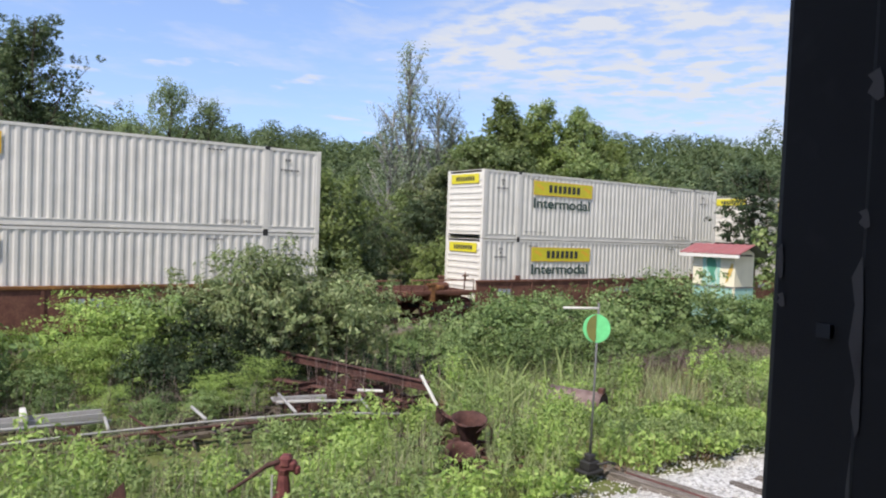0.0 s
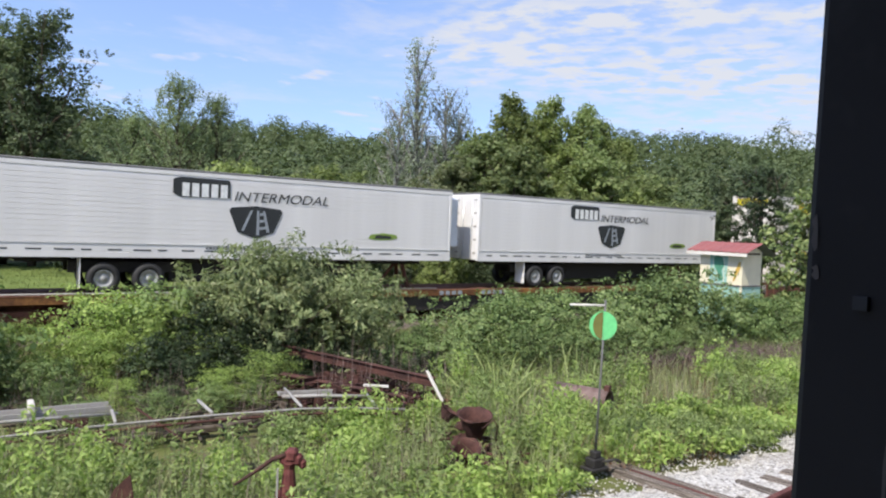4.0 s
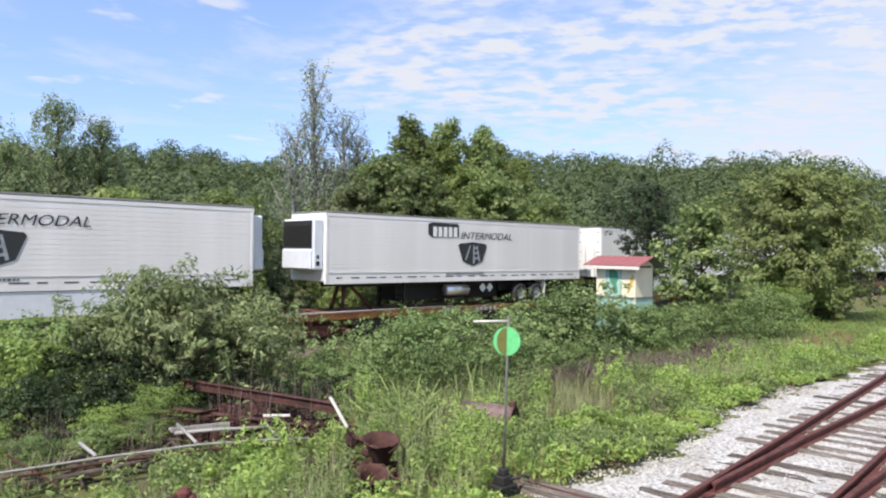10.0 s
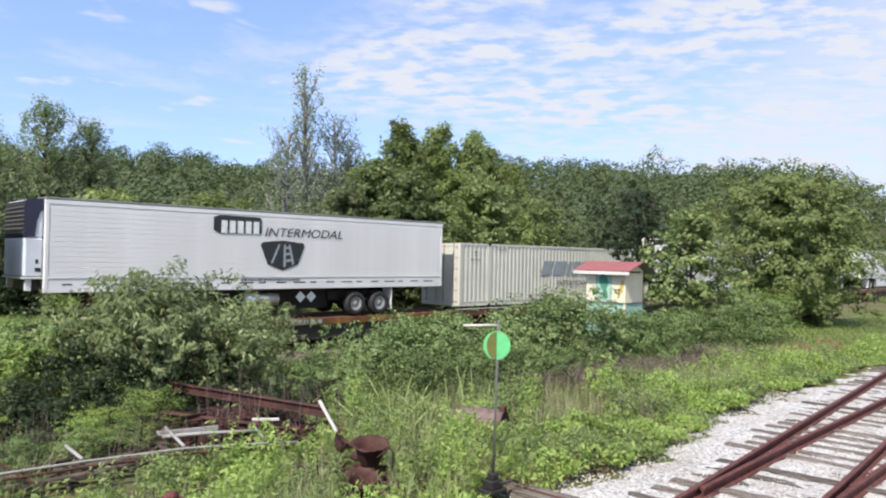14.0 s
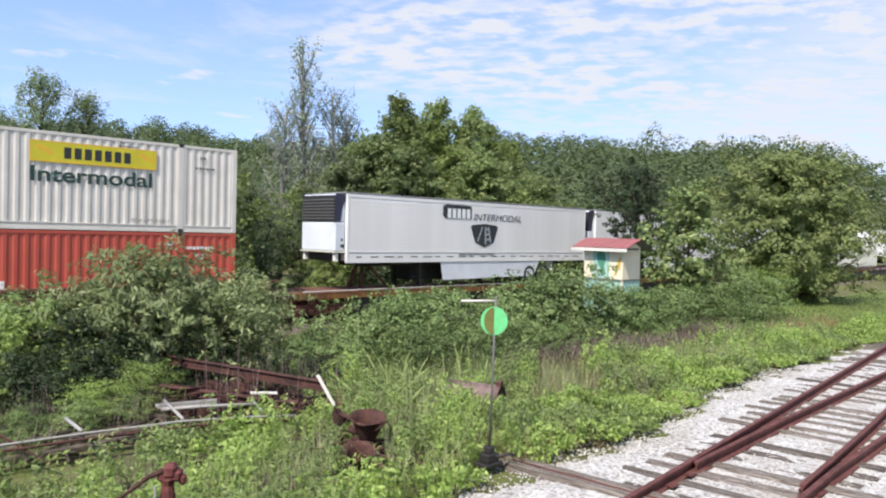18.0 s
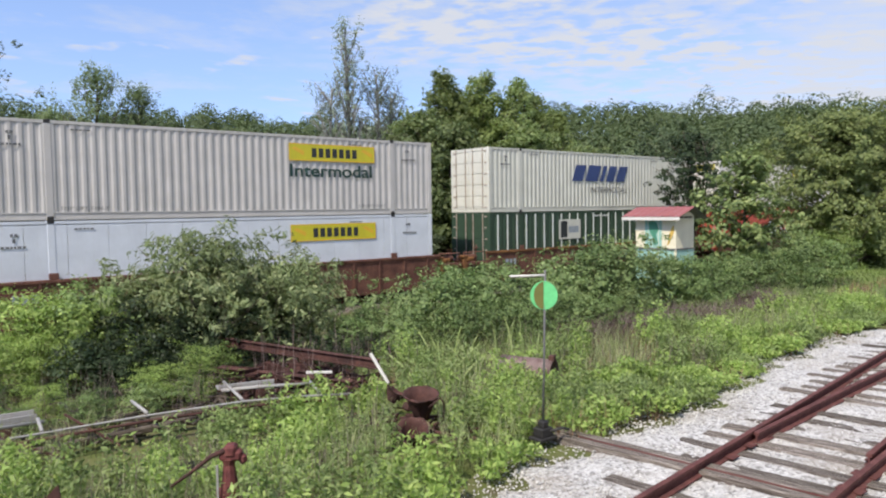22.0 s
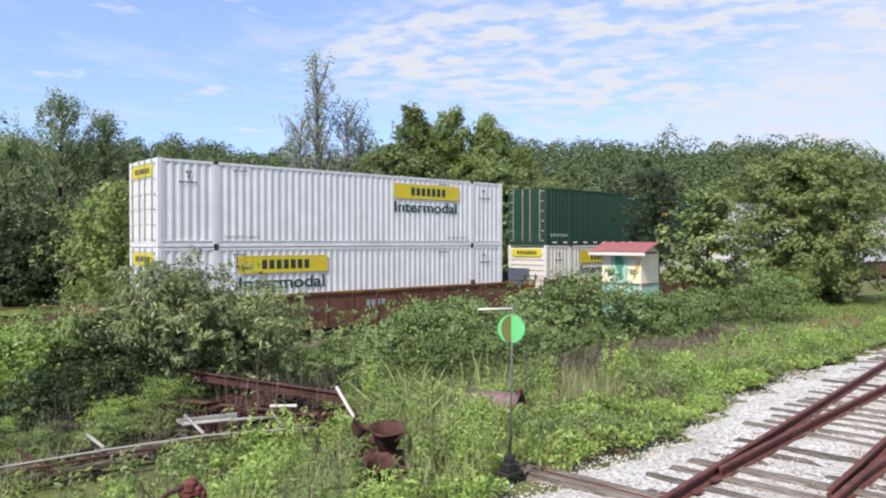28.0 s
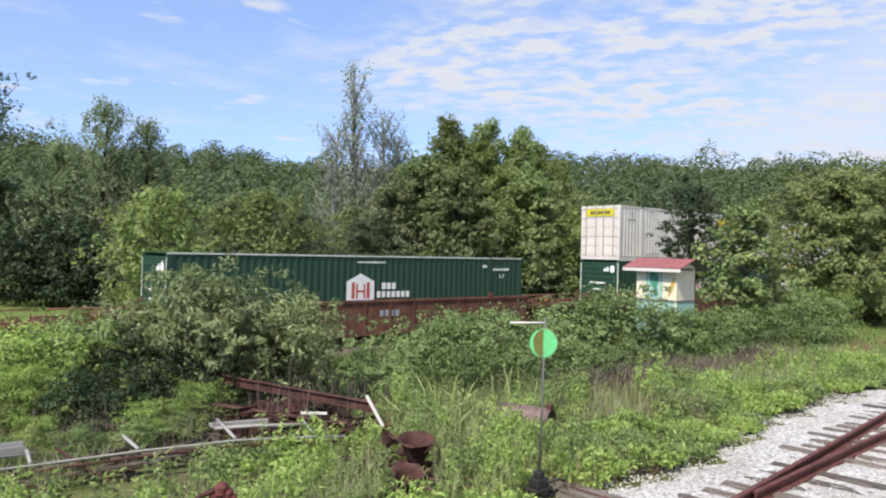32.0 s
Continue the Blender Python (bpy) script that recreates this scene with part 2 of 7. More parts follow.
M = {
    "white": paint("white_paint", (0.615, 0.585, 0.535), 0.5, (0.36, 0.33, 0.27), 0.36),
    "dull_white": paint("dull_white_paint", (0.50, 0.475, 0.45), 0.55, (0.30, 0.26, 0.21), 0.40),
    "cool_white": paint("cool_white_paint", (0.63, 0.64, 0.665), 0.5, (0.38, 0.36, 0.33), 0.30),
    "cream": paint("cream_paint", (0.56, 0.55, 0.48), 0.5, (0.36, 0.33, 0.26), 0.32),
    "smooth_white": paint("smooth_white_paint", (0.62, 0.65, 0.70), 0.4, (0.4, 0.38, 0.34), 0.22),
    "trailer_white": paint("trailer_white_paint", (0.72, 0.71, 0.70), 0.4, (0.40, 0.37, 0.33), 0.22, 0.6, (0.25, 3, 3)),
    "red": paint("red_paint", (0.42, 0.07, 0.045), 0.5, (0.20, 0.07, 0.05), 0.4),
    "green": paint("green_paint", (0.009, 0.044, 0.024), 0.6, (0.04, 0.06, 0.045), 0.4),
    "moss_green": paint("dull_moss_green_paint", (0.026, 0.054, 0.030), 0.6, (0.05, 0.06, 0.04), 0.4),
    "pale": paint("pale_post_paint", (0.55, 0.58, 0.54), 0.5),
    "yellow": paint("yellow_sign", (0.56, 0.49, 0.025), 0.5, (0.34, 0.29, 0.05), 0.45, 2.5),
    "amber": paint("amber_sign", (0.70, 0.42, 0.03), 0.5),
    "sign_dark": plain("dark_sign_ink", (0.020, 0.024, 0.026), 0.7),
    "grey_ink": plain("grey_ink", (0.13, 0.13, 0.13), 0.6),
    "green_ink": plain("dark_green_ink", (0.012, 0.045, 0.036), 0.6),
    "blue_ink": plain("blue_ink", (0.035, 0.06, 0.17), 0.55),
    "faded_ink": plain("faded_blue_grey_ink", (0.27, 0.30, 0.33), 0.6),
    "navy": plain("dark_navy_panel", (0.022, 0.022, 0.05), 0.4),
    "white_ink": plain("white_ink", (0.72, 0.73, 0.72), 0.6),
    "lime_ink": plain("green_emblem_ink", (0.20, 0.30, 0.05), 0.6),
    "black": plain("black_rubber", (0.018, 0.018, 0.019), 0.75),
    "dark_steel": plain("dark_steel", (0.035, 0.033, 0.032), 0.6, 0.4),
    "alloy": plain("polished_alloy", (0.70, 0.71, 0.73), 0.35, 0.8),
    "rim": plain("dull_grey_rim", (0.36, 0.36, 0.35), 0.55, 0.3),
    "roof_metal": paint("weathered_roof_metal", (0.16, 0.16, 0.16), 0.55),
    "rust": rusty("rusted_iron", (0.030, 0.018, 0.016), (0.078, 0.036, 0.030), (0.145, 0.066, 0.052)),
    "car_rust": rusty("rust_brown_car_paint", (0.070, 0.034, 0.026), (0.135, 0.060, 0.043), (0.21, 0.105, 0.07), 1.6),
    "car_amber": rusty("worn_amber_car_paint", (0.075, 0.036, 0.024), (0.17, 0.078, 0.030), (0.38, 0.19, 0.055), 0.9),
    "rail": rusty("rail_rust", (0.066, 0.026, 0.024), (0.118, 0.044, 0.040), (0.175, 0.072, 0.062), 5),
    "pipe_rust": rusty("grey_pink_rust", (0.075, 0.045, 0.040), (0.17, 0.115, 0.105), (0.30, 0.235, 0.22), 3.5),
    "red_rust": rusty("red_iron_oxide", (0.055, 0.018, 0.018), (0.135, 0.042, 0.040), (0.22, 0.085, 0.07), 6),
    "bar_rust": rusty("rust_stained_bars", (0.20, 0.13, 0.09), (0.36, 0.29, 0.23), (0.55, 0.52, 0.48), 9),
    "galv": paint("galvanised_metal", (0.33, 0.32, 0.305), 0.65, (0.20, 0.155, 0.12), 0.8, 2, (3, 3, 1), 0.1),
    "mast": paint("dull_grey_steel", (0.12, 0.12, 0.115), 0.6, (0.2, 0.19, 0.17), 0.5, 4),
    "shed_cream": paint("cream_shed_paint", (0.70, 0.64, 0.47), 0.7, (0.45, 0.36, 0.2), 0.35, 2),
    "shed_teal": paint("teal_shed_paint", (0.27, 0.46, 0.40), 0.7, (0.55, 0.55, 0.42), 0.6, 2),
    "shed_green": plain("faded_green_shed_paint", (0.06, 0.22, 0.14), 0.7),
    "shed_ochre": plain("ochre_shed_paint", (0.50, 0.33, 0.07), 0.7),
    "shed_roof": paint("red_tin_roof", (0.26, 0.085, 0.08), 0.6, (0.34, 0.20, 0.18), 0.5, 2, (3, 0.4, 1)),
    "disc_green": plain("signal_green", (0.14, 0.55, 0.21), 0.5),
    "disc_olive": plain("faded_olive", (0.135, 0.135, 0.030), 0.6),
    "post_black": paint("chipped_black_paint", (0.008, 0.0065, 0.0055), 0.8, (0.03, 0.028, 0.025), 0.5, 6, (2, 2, 1)),
    "chip": plain("bared_primer", (0.085, 0.072, 0.062), 0.8),
    "bark": rusty("bark", (0.05, 0.04, 0.03), (0.10, 0.08, 0.06), (0.17, 0.14, 0.11), 5),
    "leaf_mid": foliage("leaf_mid_green", (0.098, 0.146, 0.047), (0.176, 0.235, 0.075), (0.270, 0.306, 0.108)),
    "leaf_dark": foliage("leaf_dark_green", (0.060, 0.095, 0.045), (0.105, 0.150, 0.066), (0.165, 0.200, 0.088), 0.35),
    # near-black leaf colour that has the shade of the hollows painted in
    "leaf_shade": foliage("shade_toned_green", (0.012, 0.024, 0.009), (0.030, 0.053, 0.018), (0.068, 0.102, 0.036), 0.2),
    "leaf_light": foliage("leaf_light_green", (0.110, 0.160, 0.042), (0.185, 0.240, 0.060), (0.290, 0.330, 0.092)),
    "leaf_olive": foliage("leaf_olive_green", (0.113, 0.146, 0.063), (0.180, 0.213, 0.092), (0.249, 0.252, 0.129)),
    "leaf_grey": foliage("leaf_grey_green", (0.085, 0.122, 0.043), (0.163, 0.215, 0.076), (0.359, 0.377, 0.172), 0.3),
    "pale_bark": rusty("pale_grey_bark", (0.16, 0.15, 0.14), (0.26, 0.25, 0.24), (0.36, 0.35, 0.33), 5),
    "leaf_spire": foliage("leaf_blue_green", (0.110, 0.158, 0.070), (0.200, 0.262, 0.118), (0.300, 0.355, 0.180), 0.42),
    "leaf_vine": foliage("vine_green", (0.058, 0.108, 0.026), (0.130, 0.205, 0.050), (0.245, 0.320, 0.100), 0.30),
    "leaf_lime": foliage("lime_green", (0.115, 0.190, 0.028), (0.220, 0.325, 0.048), (0.345, 0.430, 0.088), 0.35),
    "leaf_young": foliage("leaf_young_green", (0.058, 0.100, 0.028), (0.150, 0.212, 0.054), (0.350, 0.400, 0.120), 0.30),
    "leaf_gold": foliage("leaf_olive_gold", (0.076, 0.118, 0.030), (0.155, 0.198, 0.048), (0.290, 0.322, 0.092), 0.29),
    "leaf_pale": foliage("leaf_pale_grey_green", (0.127, 0.162, 0.104), (0.234, 0.282, 0.191), (0.389, 0.439, 0.335), 0.35),
    "leaf_far": foliage("leaf_far_green", (0.060, 0.098, 0.034), (0.098, 0.142, 0.048), (0.150, 0.190, 0.066), 0.25),
    "leaf_bush": foliage("bush_green", (0.082, 0.140, 0.040), (0.175, 0.255, 0.072), (0.300, 0.365, 0.130), 0.33),
    "leaf_weed": foliage("weed_green", (0.165, 0.280, 0.042), (0.315, 0.450, 0.080), (0.470, 0.565, 0.140), 0.40),
    "leaf_nettle": foliage("nettle_green", (0.092, 0.140, 0.038), (0.180, 0.250, 0.068), (0.300, 0.370, 0.120), 0.36),
    "leaf_grass": foliage("grass_green", (0.135, 0.180, 0.058), (0.225, 0.265, 0.098), (0.370, 0.375, 0.180), 0.33),
    "leaf_reed": foliage("broad_grass_green", (0.135, 0.195, 0.048), (0.245, 0.320, 0.082), (0.42, 0.47, 0.17), 0.34),
    "leaf_straw": foliage("dry_stalk", (0.121, 0.080, 0.072), (0.206, 0.140, 0.129), (0.340, 0.244, 0.227), 0.2),
    "leaf_rusty": foliage("reddish_weed", (0.156, 0.085, 0.050), (0.270, 0.145, 0.080), (0.395, 0.240, 0.120), 0.3),
}


def ground_material():
    n = Nodes("weedy_ground")
    a, b, c = n.noise(0.35, 5), n.noise(3.5, 6, 0.7), n.noise(30, 4, 0.7)
    soil = n.ramp(c, (0.3, (0.055, 0.042, 0.030)), (0.7, (0.13, 0.10, 0.072)))
    turf = n.ramp(b, (0.3, (0.085, 0.11, 0.028)), (0.7, (0.17, 0.20, 0.055)))
    f = n.mix(0.5, n.ramp(a, (0.42, (0, 0, 0)), (0.6, (1, 1, 1))), n.ramp(b, (0.4, (0, 0, 0)), (0.6, (1, 1, 1))))
    n.principled(n.mix(f, turf, soil), 0.97, 0, c, 0.6, 0.03, 0.2)
    return n.m


def gravel_material():
    n = Nodes("white_limestone_ballast")
    v = n.add("ShaderNodeTexVoronoi", Scale=24.0)
    n.link(n.obj, v.inputs[0])
    hsv = n.add("ShaderNodeSeparateColor")
    n.link(v.outputs["Color"], hsv.inputs[0])
    col = n.ramp(hsv.outputs[0], (0.0, (0.20, 0.192, 0.182)), (0.4, (0.42, 0.408, 0.39)), (1.0, (0.60, 0.588, 0.57)))
    a = n.noise(0.9, 5)
    col = n.mix(n.ramp(a, (0.5, (0, 0, 0)), (0.72, (0.6, 0.6, 0.6))), col, (0.26, 0.22, 0.17))
    n.principled(col, 0.95, 0, v.outputs["Distance"], 0.8, 0.025, 0.2)
    return n.m


def timber_material():
    n = Nodes("weathered_grey_timber")
    info = n.add("ShaderNodeObjectInfo")
    g, c = n.noise(6, 6, 0.75, (1.2, 1.6, 1.6)), n.noise(14, 5, 0.75, (1.0, 1.4, 1.4))
    col = n.ramp(g, (0.40, (0.048, 0.038, 0.032)), (0.53, (0.165, 0.140, 0.120)), (0.67, (0.40, 0.365, 0.33)))
    sh = n.add("ShaderNodeMapRange", To_Min=0.6, To_Max=1.2)
    n.link(info.outputs["Random"], sh.inputs[0])
    v = n.add("ShaderNodeHueSaturation")
    n.link(sh.outputs[0], v.inputs["Value"])
    n.link(col, v.inputs["Color"])
    n.principled(v.outputs[0], 0.95, 0, c, 0.7, 0.01, 0.2)
    return n.m


def stone_material():
    n = Nodes("limestone_chips")
    g = n.add("ShaderNodeNewGeometry")
    col = n.ramp(g.outputs["Random Per Island"], (0, (0.32, 0.308, 0.29)), (0.5, (0.50, 0.485, 0.465)), (1, (0.66, 0.645, 0.62)))
    c = n.noise(60, 3)
    n.principled(n.mix(0.25, col, n.ramp(c, (0.3, (0.3, 0.28, 0.25)), (0.7, (0.7, 0.69, 0.66)))), 0.95, 0, c, 0.3, 0.004, 0.2)
    return n.m


def old_gravel_material():
    n = Nodes("brown_weathered_ballast")
    a, c = n.noise(1.2, 5), n.noise(22, 5, 0.8)
    col = n.ramp(c, (0.3, (0.055, 0.045, 0.036)), (0.5, (0.15, 0.125, 0.10)), (0.72, (0.30, 0.27, 0.235)))
    n.principled(n.mix(n.ramp(a, (0.4, (0, 0, 0)), (0.7, (0.6, 0.6, 0.6))), col, (0.09, 0.065, 0.045)), 0.95, 0, c, 0.8, 0.03, 0.2)
    return n.m


M["old_gravel"] = old_gravel_material()
M["ground"], M["gravel"], M["timber"], M["stone"] = ground_material(), gravel_material(), timber_material(), stone_material()

# ---- mesh helpers ----


def mesh_from(name, verts, faces, material, smooth=False):
    me = bpy.data.meshes.new(name)
    me.from_pydata(verts, [], faces)
    me.materials.append(material)
    if smooth:
        me.polygons.foreach_set("use_smooth", [True] * len(me.polygons))
    me.update()
    return me


def part(name, shape, material, parent, label=""):
    """Links a bmesh or a mesh as ONE mesh object under a thing or a part."""
    if isinstance(shape, bmesh.types.BMesh):
        me = bpy.data.meshes.new(name)
        shape.to_mesh(me)
        shape.free()
        me.materials.append(material)
    else:
        me = shape
        if not me.materials:
            me.materials.append(material)
    ob = new(name, me)
    ob.parent = parent
    return tagged(ob, label)


def thing(name, label, category, m=None, group="", kind=""):
    e = new(name)
    e.empty_display_size = 0.2
    if m is not None:
        e.matrix_basis = m
    return tagged(e, label, category, group, kind)


def solid(*boxes, bevel=0.0):
    """Boxes given as x0, x1, y0, y1, z0, z1, joined into one bmesh."""
    bm = bmesh.new()
    for x0, x1, y0, y1, z0, z1 in boxes:
        m = Matrix.Translation(((x0 + x1) / 2, (y0 + y1) / 2, (z0 + z1) / 2)) @ Matrix.Diagonal((x1 - x0, y1 - y0, z1 - z0, 1))
        bmesh.ops.create_cube(bm, size=1.0, matrix=m)
    if bevel:
        bmesh.ops.bevel(bm, geom=bm.edges[:], offset=bevel, segments=1, affect="EDGES", clamp_overlap=True)
    return bm


def tube(path, radii, sides=8, caps=True):
    """A round tube along points, as verts and faces."""
    pts = [Vector(p) for p in path]
    if isinstance(radii, (int, float)):
        radii = [radii] * len(pts)
    verts, faces = [], []
    for i, p in enumerate(pts):
        d = (pts[min(i + 1, len(pts) - 1)] - pts[max(i - 1, 0)]).normalized()
        a = d.orthogonal().normalized() if abs(d.z) < 0.95 else Vector((1, 0, 0))
        a = (a - d * a.dot(d)).normalized()
        b = d.cross(a)
        for k in range(sides):
            t = 2 * math.pi * k / sides
            verts.append(p + (a * math.cos(t) + b * math.sin(t)) * radii[i])
        if i:
            for k in range(sides):
                q = (k + 1) % sides
                faces.append(((i - 1) * sides + k, (i - 1) * sides + q, i * sides + q, i * sides + k))
    if caps:
        faces.append(tuple(range(sides))[::-1])
        faces.append(tuple((len(pts) - 1) * sides + k for k in range(sides)))
    return verts, faces


def tubes(name, material, items, sides=8):
    verts, faces = [], []
    for path, radii in items:
        v, f = tube(path, radii, sides)
        o = len(verts)
        verts += v
        faces += [tuple(i + o for i in q) for q in f]
    return mesh_from(name, verts, faces, material, True)


def lathe(profile, axis="z", sides=20, at=(0, 0, 0)):
    """A turned shape from (radius, height) pairs."""
    verts, faces = [], []
    for i, (r, h) in enumerate(profile):
        for k in range(sides):
            t = 2 * math.pi * k / sides
            c, s = r * math.cos(t), r * math.sin(t)
            p = {"z": (c, s, h), "y": (c, h, s), "x": (h, c, s)}[axis]
            verts.append((p[0] + at[0], p[1] + at[1], p[2] + at[2]))
        if i:
            for k in range(sides):
                q = (k + 1) % sides
                faces.append(((i - 1) * sides + k, (i - 1) * sides + q, i * sides + q, i * sides + k))
    return verts, faces


def quads_mesh(name, V, material):
    """A mesh of loose faces from an array of corners (n, 3 or 4, 3)."""
    n, k = len(V), len(V[0])
    me = bpy.data.meshes.new(name)
    me.vertices.add(n * k)
    me.vertices.foreach_set("co", np.asarray(V, dtype=np.float32).reshape(-1))
    me.loops.add(n * k)
    me.loops.foreach_set("vertex_index", np.arange(n * k, dtype=np.int32))
    me.polygons.add(n)
    me.polygons.foreach_set("loop_start", np.arange(0, n * k, k, dtype=np.int32))
    me.polygons.foreach_set("loop_total", np.full(n, k, dtype=np.int32))
    me.materials.append(material)
    me.update(calc_edges=True)
    return me


def unit(a):
    return a / np.maximum(np.linalg.norm(a, axis=1, keepdims=True), 1e-6)


def leaves(C, size, rng, up=0.6, aspect=0.5, away=None, droop=0.0, loose=0.6, small=False):
    """Folded diamond leaves round the points C, or plain three-cornered ones where they stay far off."""
    n = len(C)
    nrm = rng.normal(size=(n, 3)) * loose + np.array((0, 0, up))
    if away is not None:
        nrm += away
    nrm = unit(nrm)
    t = rng.normal(size=(n, 3))
    t[:, 2] -= droop
    t = unit(t - nrm * (t * nrm).sum(1, keepdims=True))
    b = np.cross(nrm, t)
    l = (size * rng.uniform(0.6, 1.35, n))[:, None]
    if small:
        return np.stack((C - t * l * 0.5, C + b * l * aspect * 0.6 + t * l * 0.2, C - b * l * aspect * 0.6 + t * l * 0.5), axis=1)
    return np.stack((C - t * l * 0.5, C + b * l * aspect * 0.5 + nrm * l * 0.08, C + t * l * 0.5, C - b * l * aspect * 0.5 + nrm * l * 0.08), axis=1)


def blades(P, height, width, rng, bend=0.5):
    """Grass blades of three quads each that arch over."""
    n = len(P)
    a = rng.uniform(0, 2 * math.pi, n)
    d = np.stack((np.cos(a), np.sin(a), np.zeros(n)), 1)
    s = np.stack((-np.sin(a), np.cos(a), np.zeros(n)), 1)
    h = (height * rng.uniform(0.55, 1.25, n))[:, None]
    w = (width * rng.uniform(0.7, 1.3, n))[:, None]
    k = (bend * rng.uniform(0.2, 1.4, n))[:, None]
    z = np.array((0, 0, 1.0))
    c = [P + z * h * u * (1 - 0.35 * k * u) + d * h * k * u * u for u in (0, 0.4, 0.75, 1.0)]
    ws = (1.0, 0.9, 0.6, 0.12)
    return np.concatenate([np.stack((c[i] - s * w * ws[i] / 2, c[i] + s * w * ws[i] / 2, c[i + 1] + s * w * ws[i + 1] / 2, c[i + 1] - s * w * ws[i + 1] / 2), 1) for i in range(3)])


TEXTS = {}


def lettering(text, height, width, material, slant=0.0, bold=0.0):
    """Words as a flat mesh that faces -y, from its lower left corner, of that height and width."""
    key = (text, height, width, material.name, slant, bold)
    if key not in TEXTS:
        cu = bpy.data.curves.new("words", "FONT")
        cu.body, cu.size, cu.offset, cu.shear = text, 1.0, bold, slant
        tmp = bpy.data.objects.new("words", cu)
        me = bpy.data.meshes.new_from_object(tmp)
        bpy.data.objects.remove(tmp)
        co = np.empty(len(me.vertices) * 3, dtype=np.float32)
        me.vertices.foreach_get("co", co)
        co = co.reshape(-1, 3)
        lo, hi = co.min(0), co.max(0)
        out = np.zeros_like(co)
        out[:, 0] = (co[:, 0] - lo[0]) / (hi[0] - lo[0]) * width
        out[:, 2] = (co[:, 1] - lo[1]) / (hi[1] - lo[1]) * height
        me.vertices.foreach_set("co", out.reshape(-1))
        me.materials.clear()
        me.materials.append(material)
        me.update()
        TEXTS[key] = me
    return TEXTS[key]


def polygon(name, pts, material, y=0.0, thick=0.006):
    """A thin plate with the outline pts (x, z), its face at -y."""
    n = len(pts)
    verts = [(x, y, z) for x, z in pts] + [(x, y + thick, z) for x, z in pts]
    faces = [tuple(range(n)), tuple(range(2 * n - 1, n - 1, -1))] + [(i, n + i, n + (i + 1) % n, (i + 1) % n) for i in range(n)]
    return mesh_from(name, verts, faces, material)


def plates(name, rects, material, y=0.0, thick=0.006):
    """Thin rectangular plates x0, x1, z0, z1 in one mesh."""
    return part_mesh(name, solid(*[(a, b, y, y + thick, c, d) for a, b, c, d in rects]), material)


def rolled(name, x0, x1, profile, material):
    """A rolled section of outline (y, z) along x."""
    n = len(profile)
    verts = [(x, y, z) for x in (x0, x1) for y, z in profile]
    faces = [tuple(range(n)), tuple(range(2 * n - 1, n - 1, -1))] + [(i, n + i, n + (i + 1) % n, (i + 1) % n) for i in range(n)]
    return mesh_from(name, verts, faces, material)


def part_mesh(name, bm, material):
    me = bpy.data.meshes.new(name)
    bm.to_mesh(me)
    bm.free()
    me.materials.append(material)
    return me


# ---- ground ----


def smooth(a, b, v):
    t = np.clip((v - a) / (b - a), 0, 1)
    return t * t * (3 - 2 * t)


def land(x, y):
    """The height of the ground."""
    x, y = np.asarray(x, float), np.asarray(y, float)
    z = -0.45 * smooth(15, 21, y) + 0.35 * smooth(29, 36, y)
    d = np.hypot(x, y)
    z = z + (13.5 + 1.6 * np.sin(x * 0.055) + 1.2 * np.sin(x * 0.13 + y * 0.05)) * smooth(62, 150, d) * smooth(31, 50, y) + 6 * smooth(150, 320, d) * smooth(60, 120, y) + 3.0 * smooth(66, 100, y) * smooth(62, 140, d) * (0.30 + 0.70 * smooth(0.55, 0.85, x / np.maximum(y, 1.0)))
    return z + 0.05 * np.sin(x * 0.9 + 1.3 * np.sin(y * 0.7)) * np.cos(y * 0.8) * smooth(7, 10, y)


def edge_y(x):
    """Where the weeds begin beyond the ballast."""
    return 4.75 + 1.35 * smooth(3.6, 5.2, x) + 0.32 * smooth(5.8, 8.0, x) + 0.85 * smooth(11.0, 15.5, x) + 0.02 * np.maximum(0, x - 15) + 0.13 * np.sin(x * 1.7) * np.sin(x * 0.61 + 1) + 0.08 * np.sin(x * 5.1)


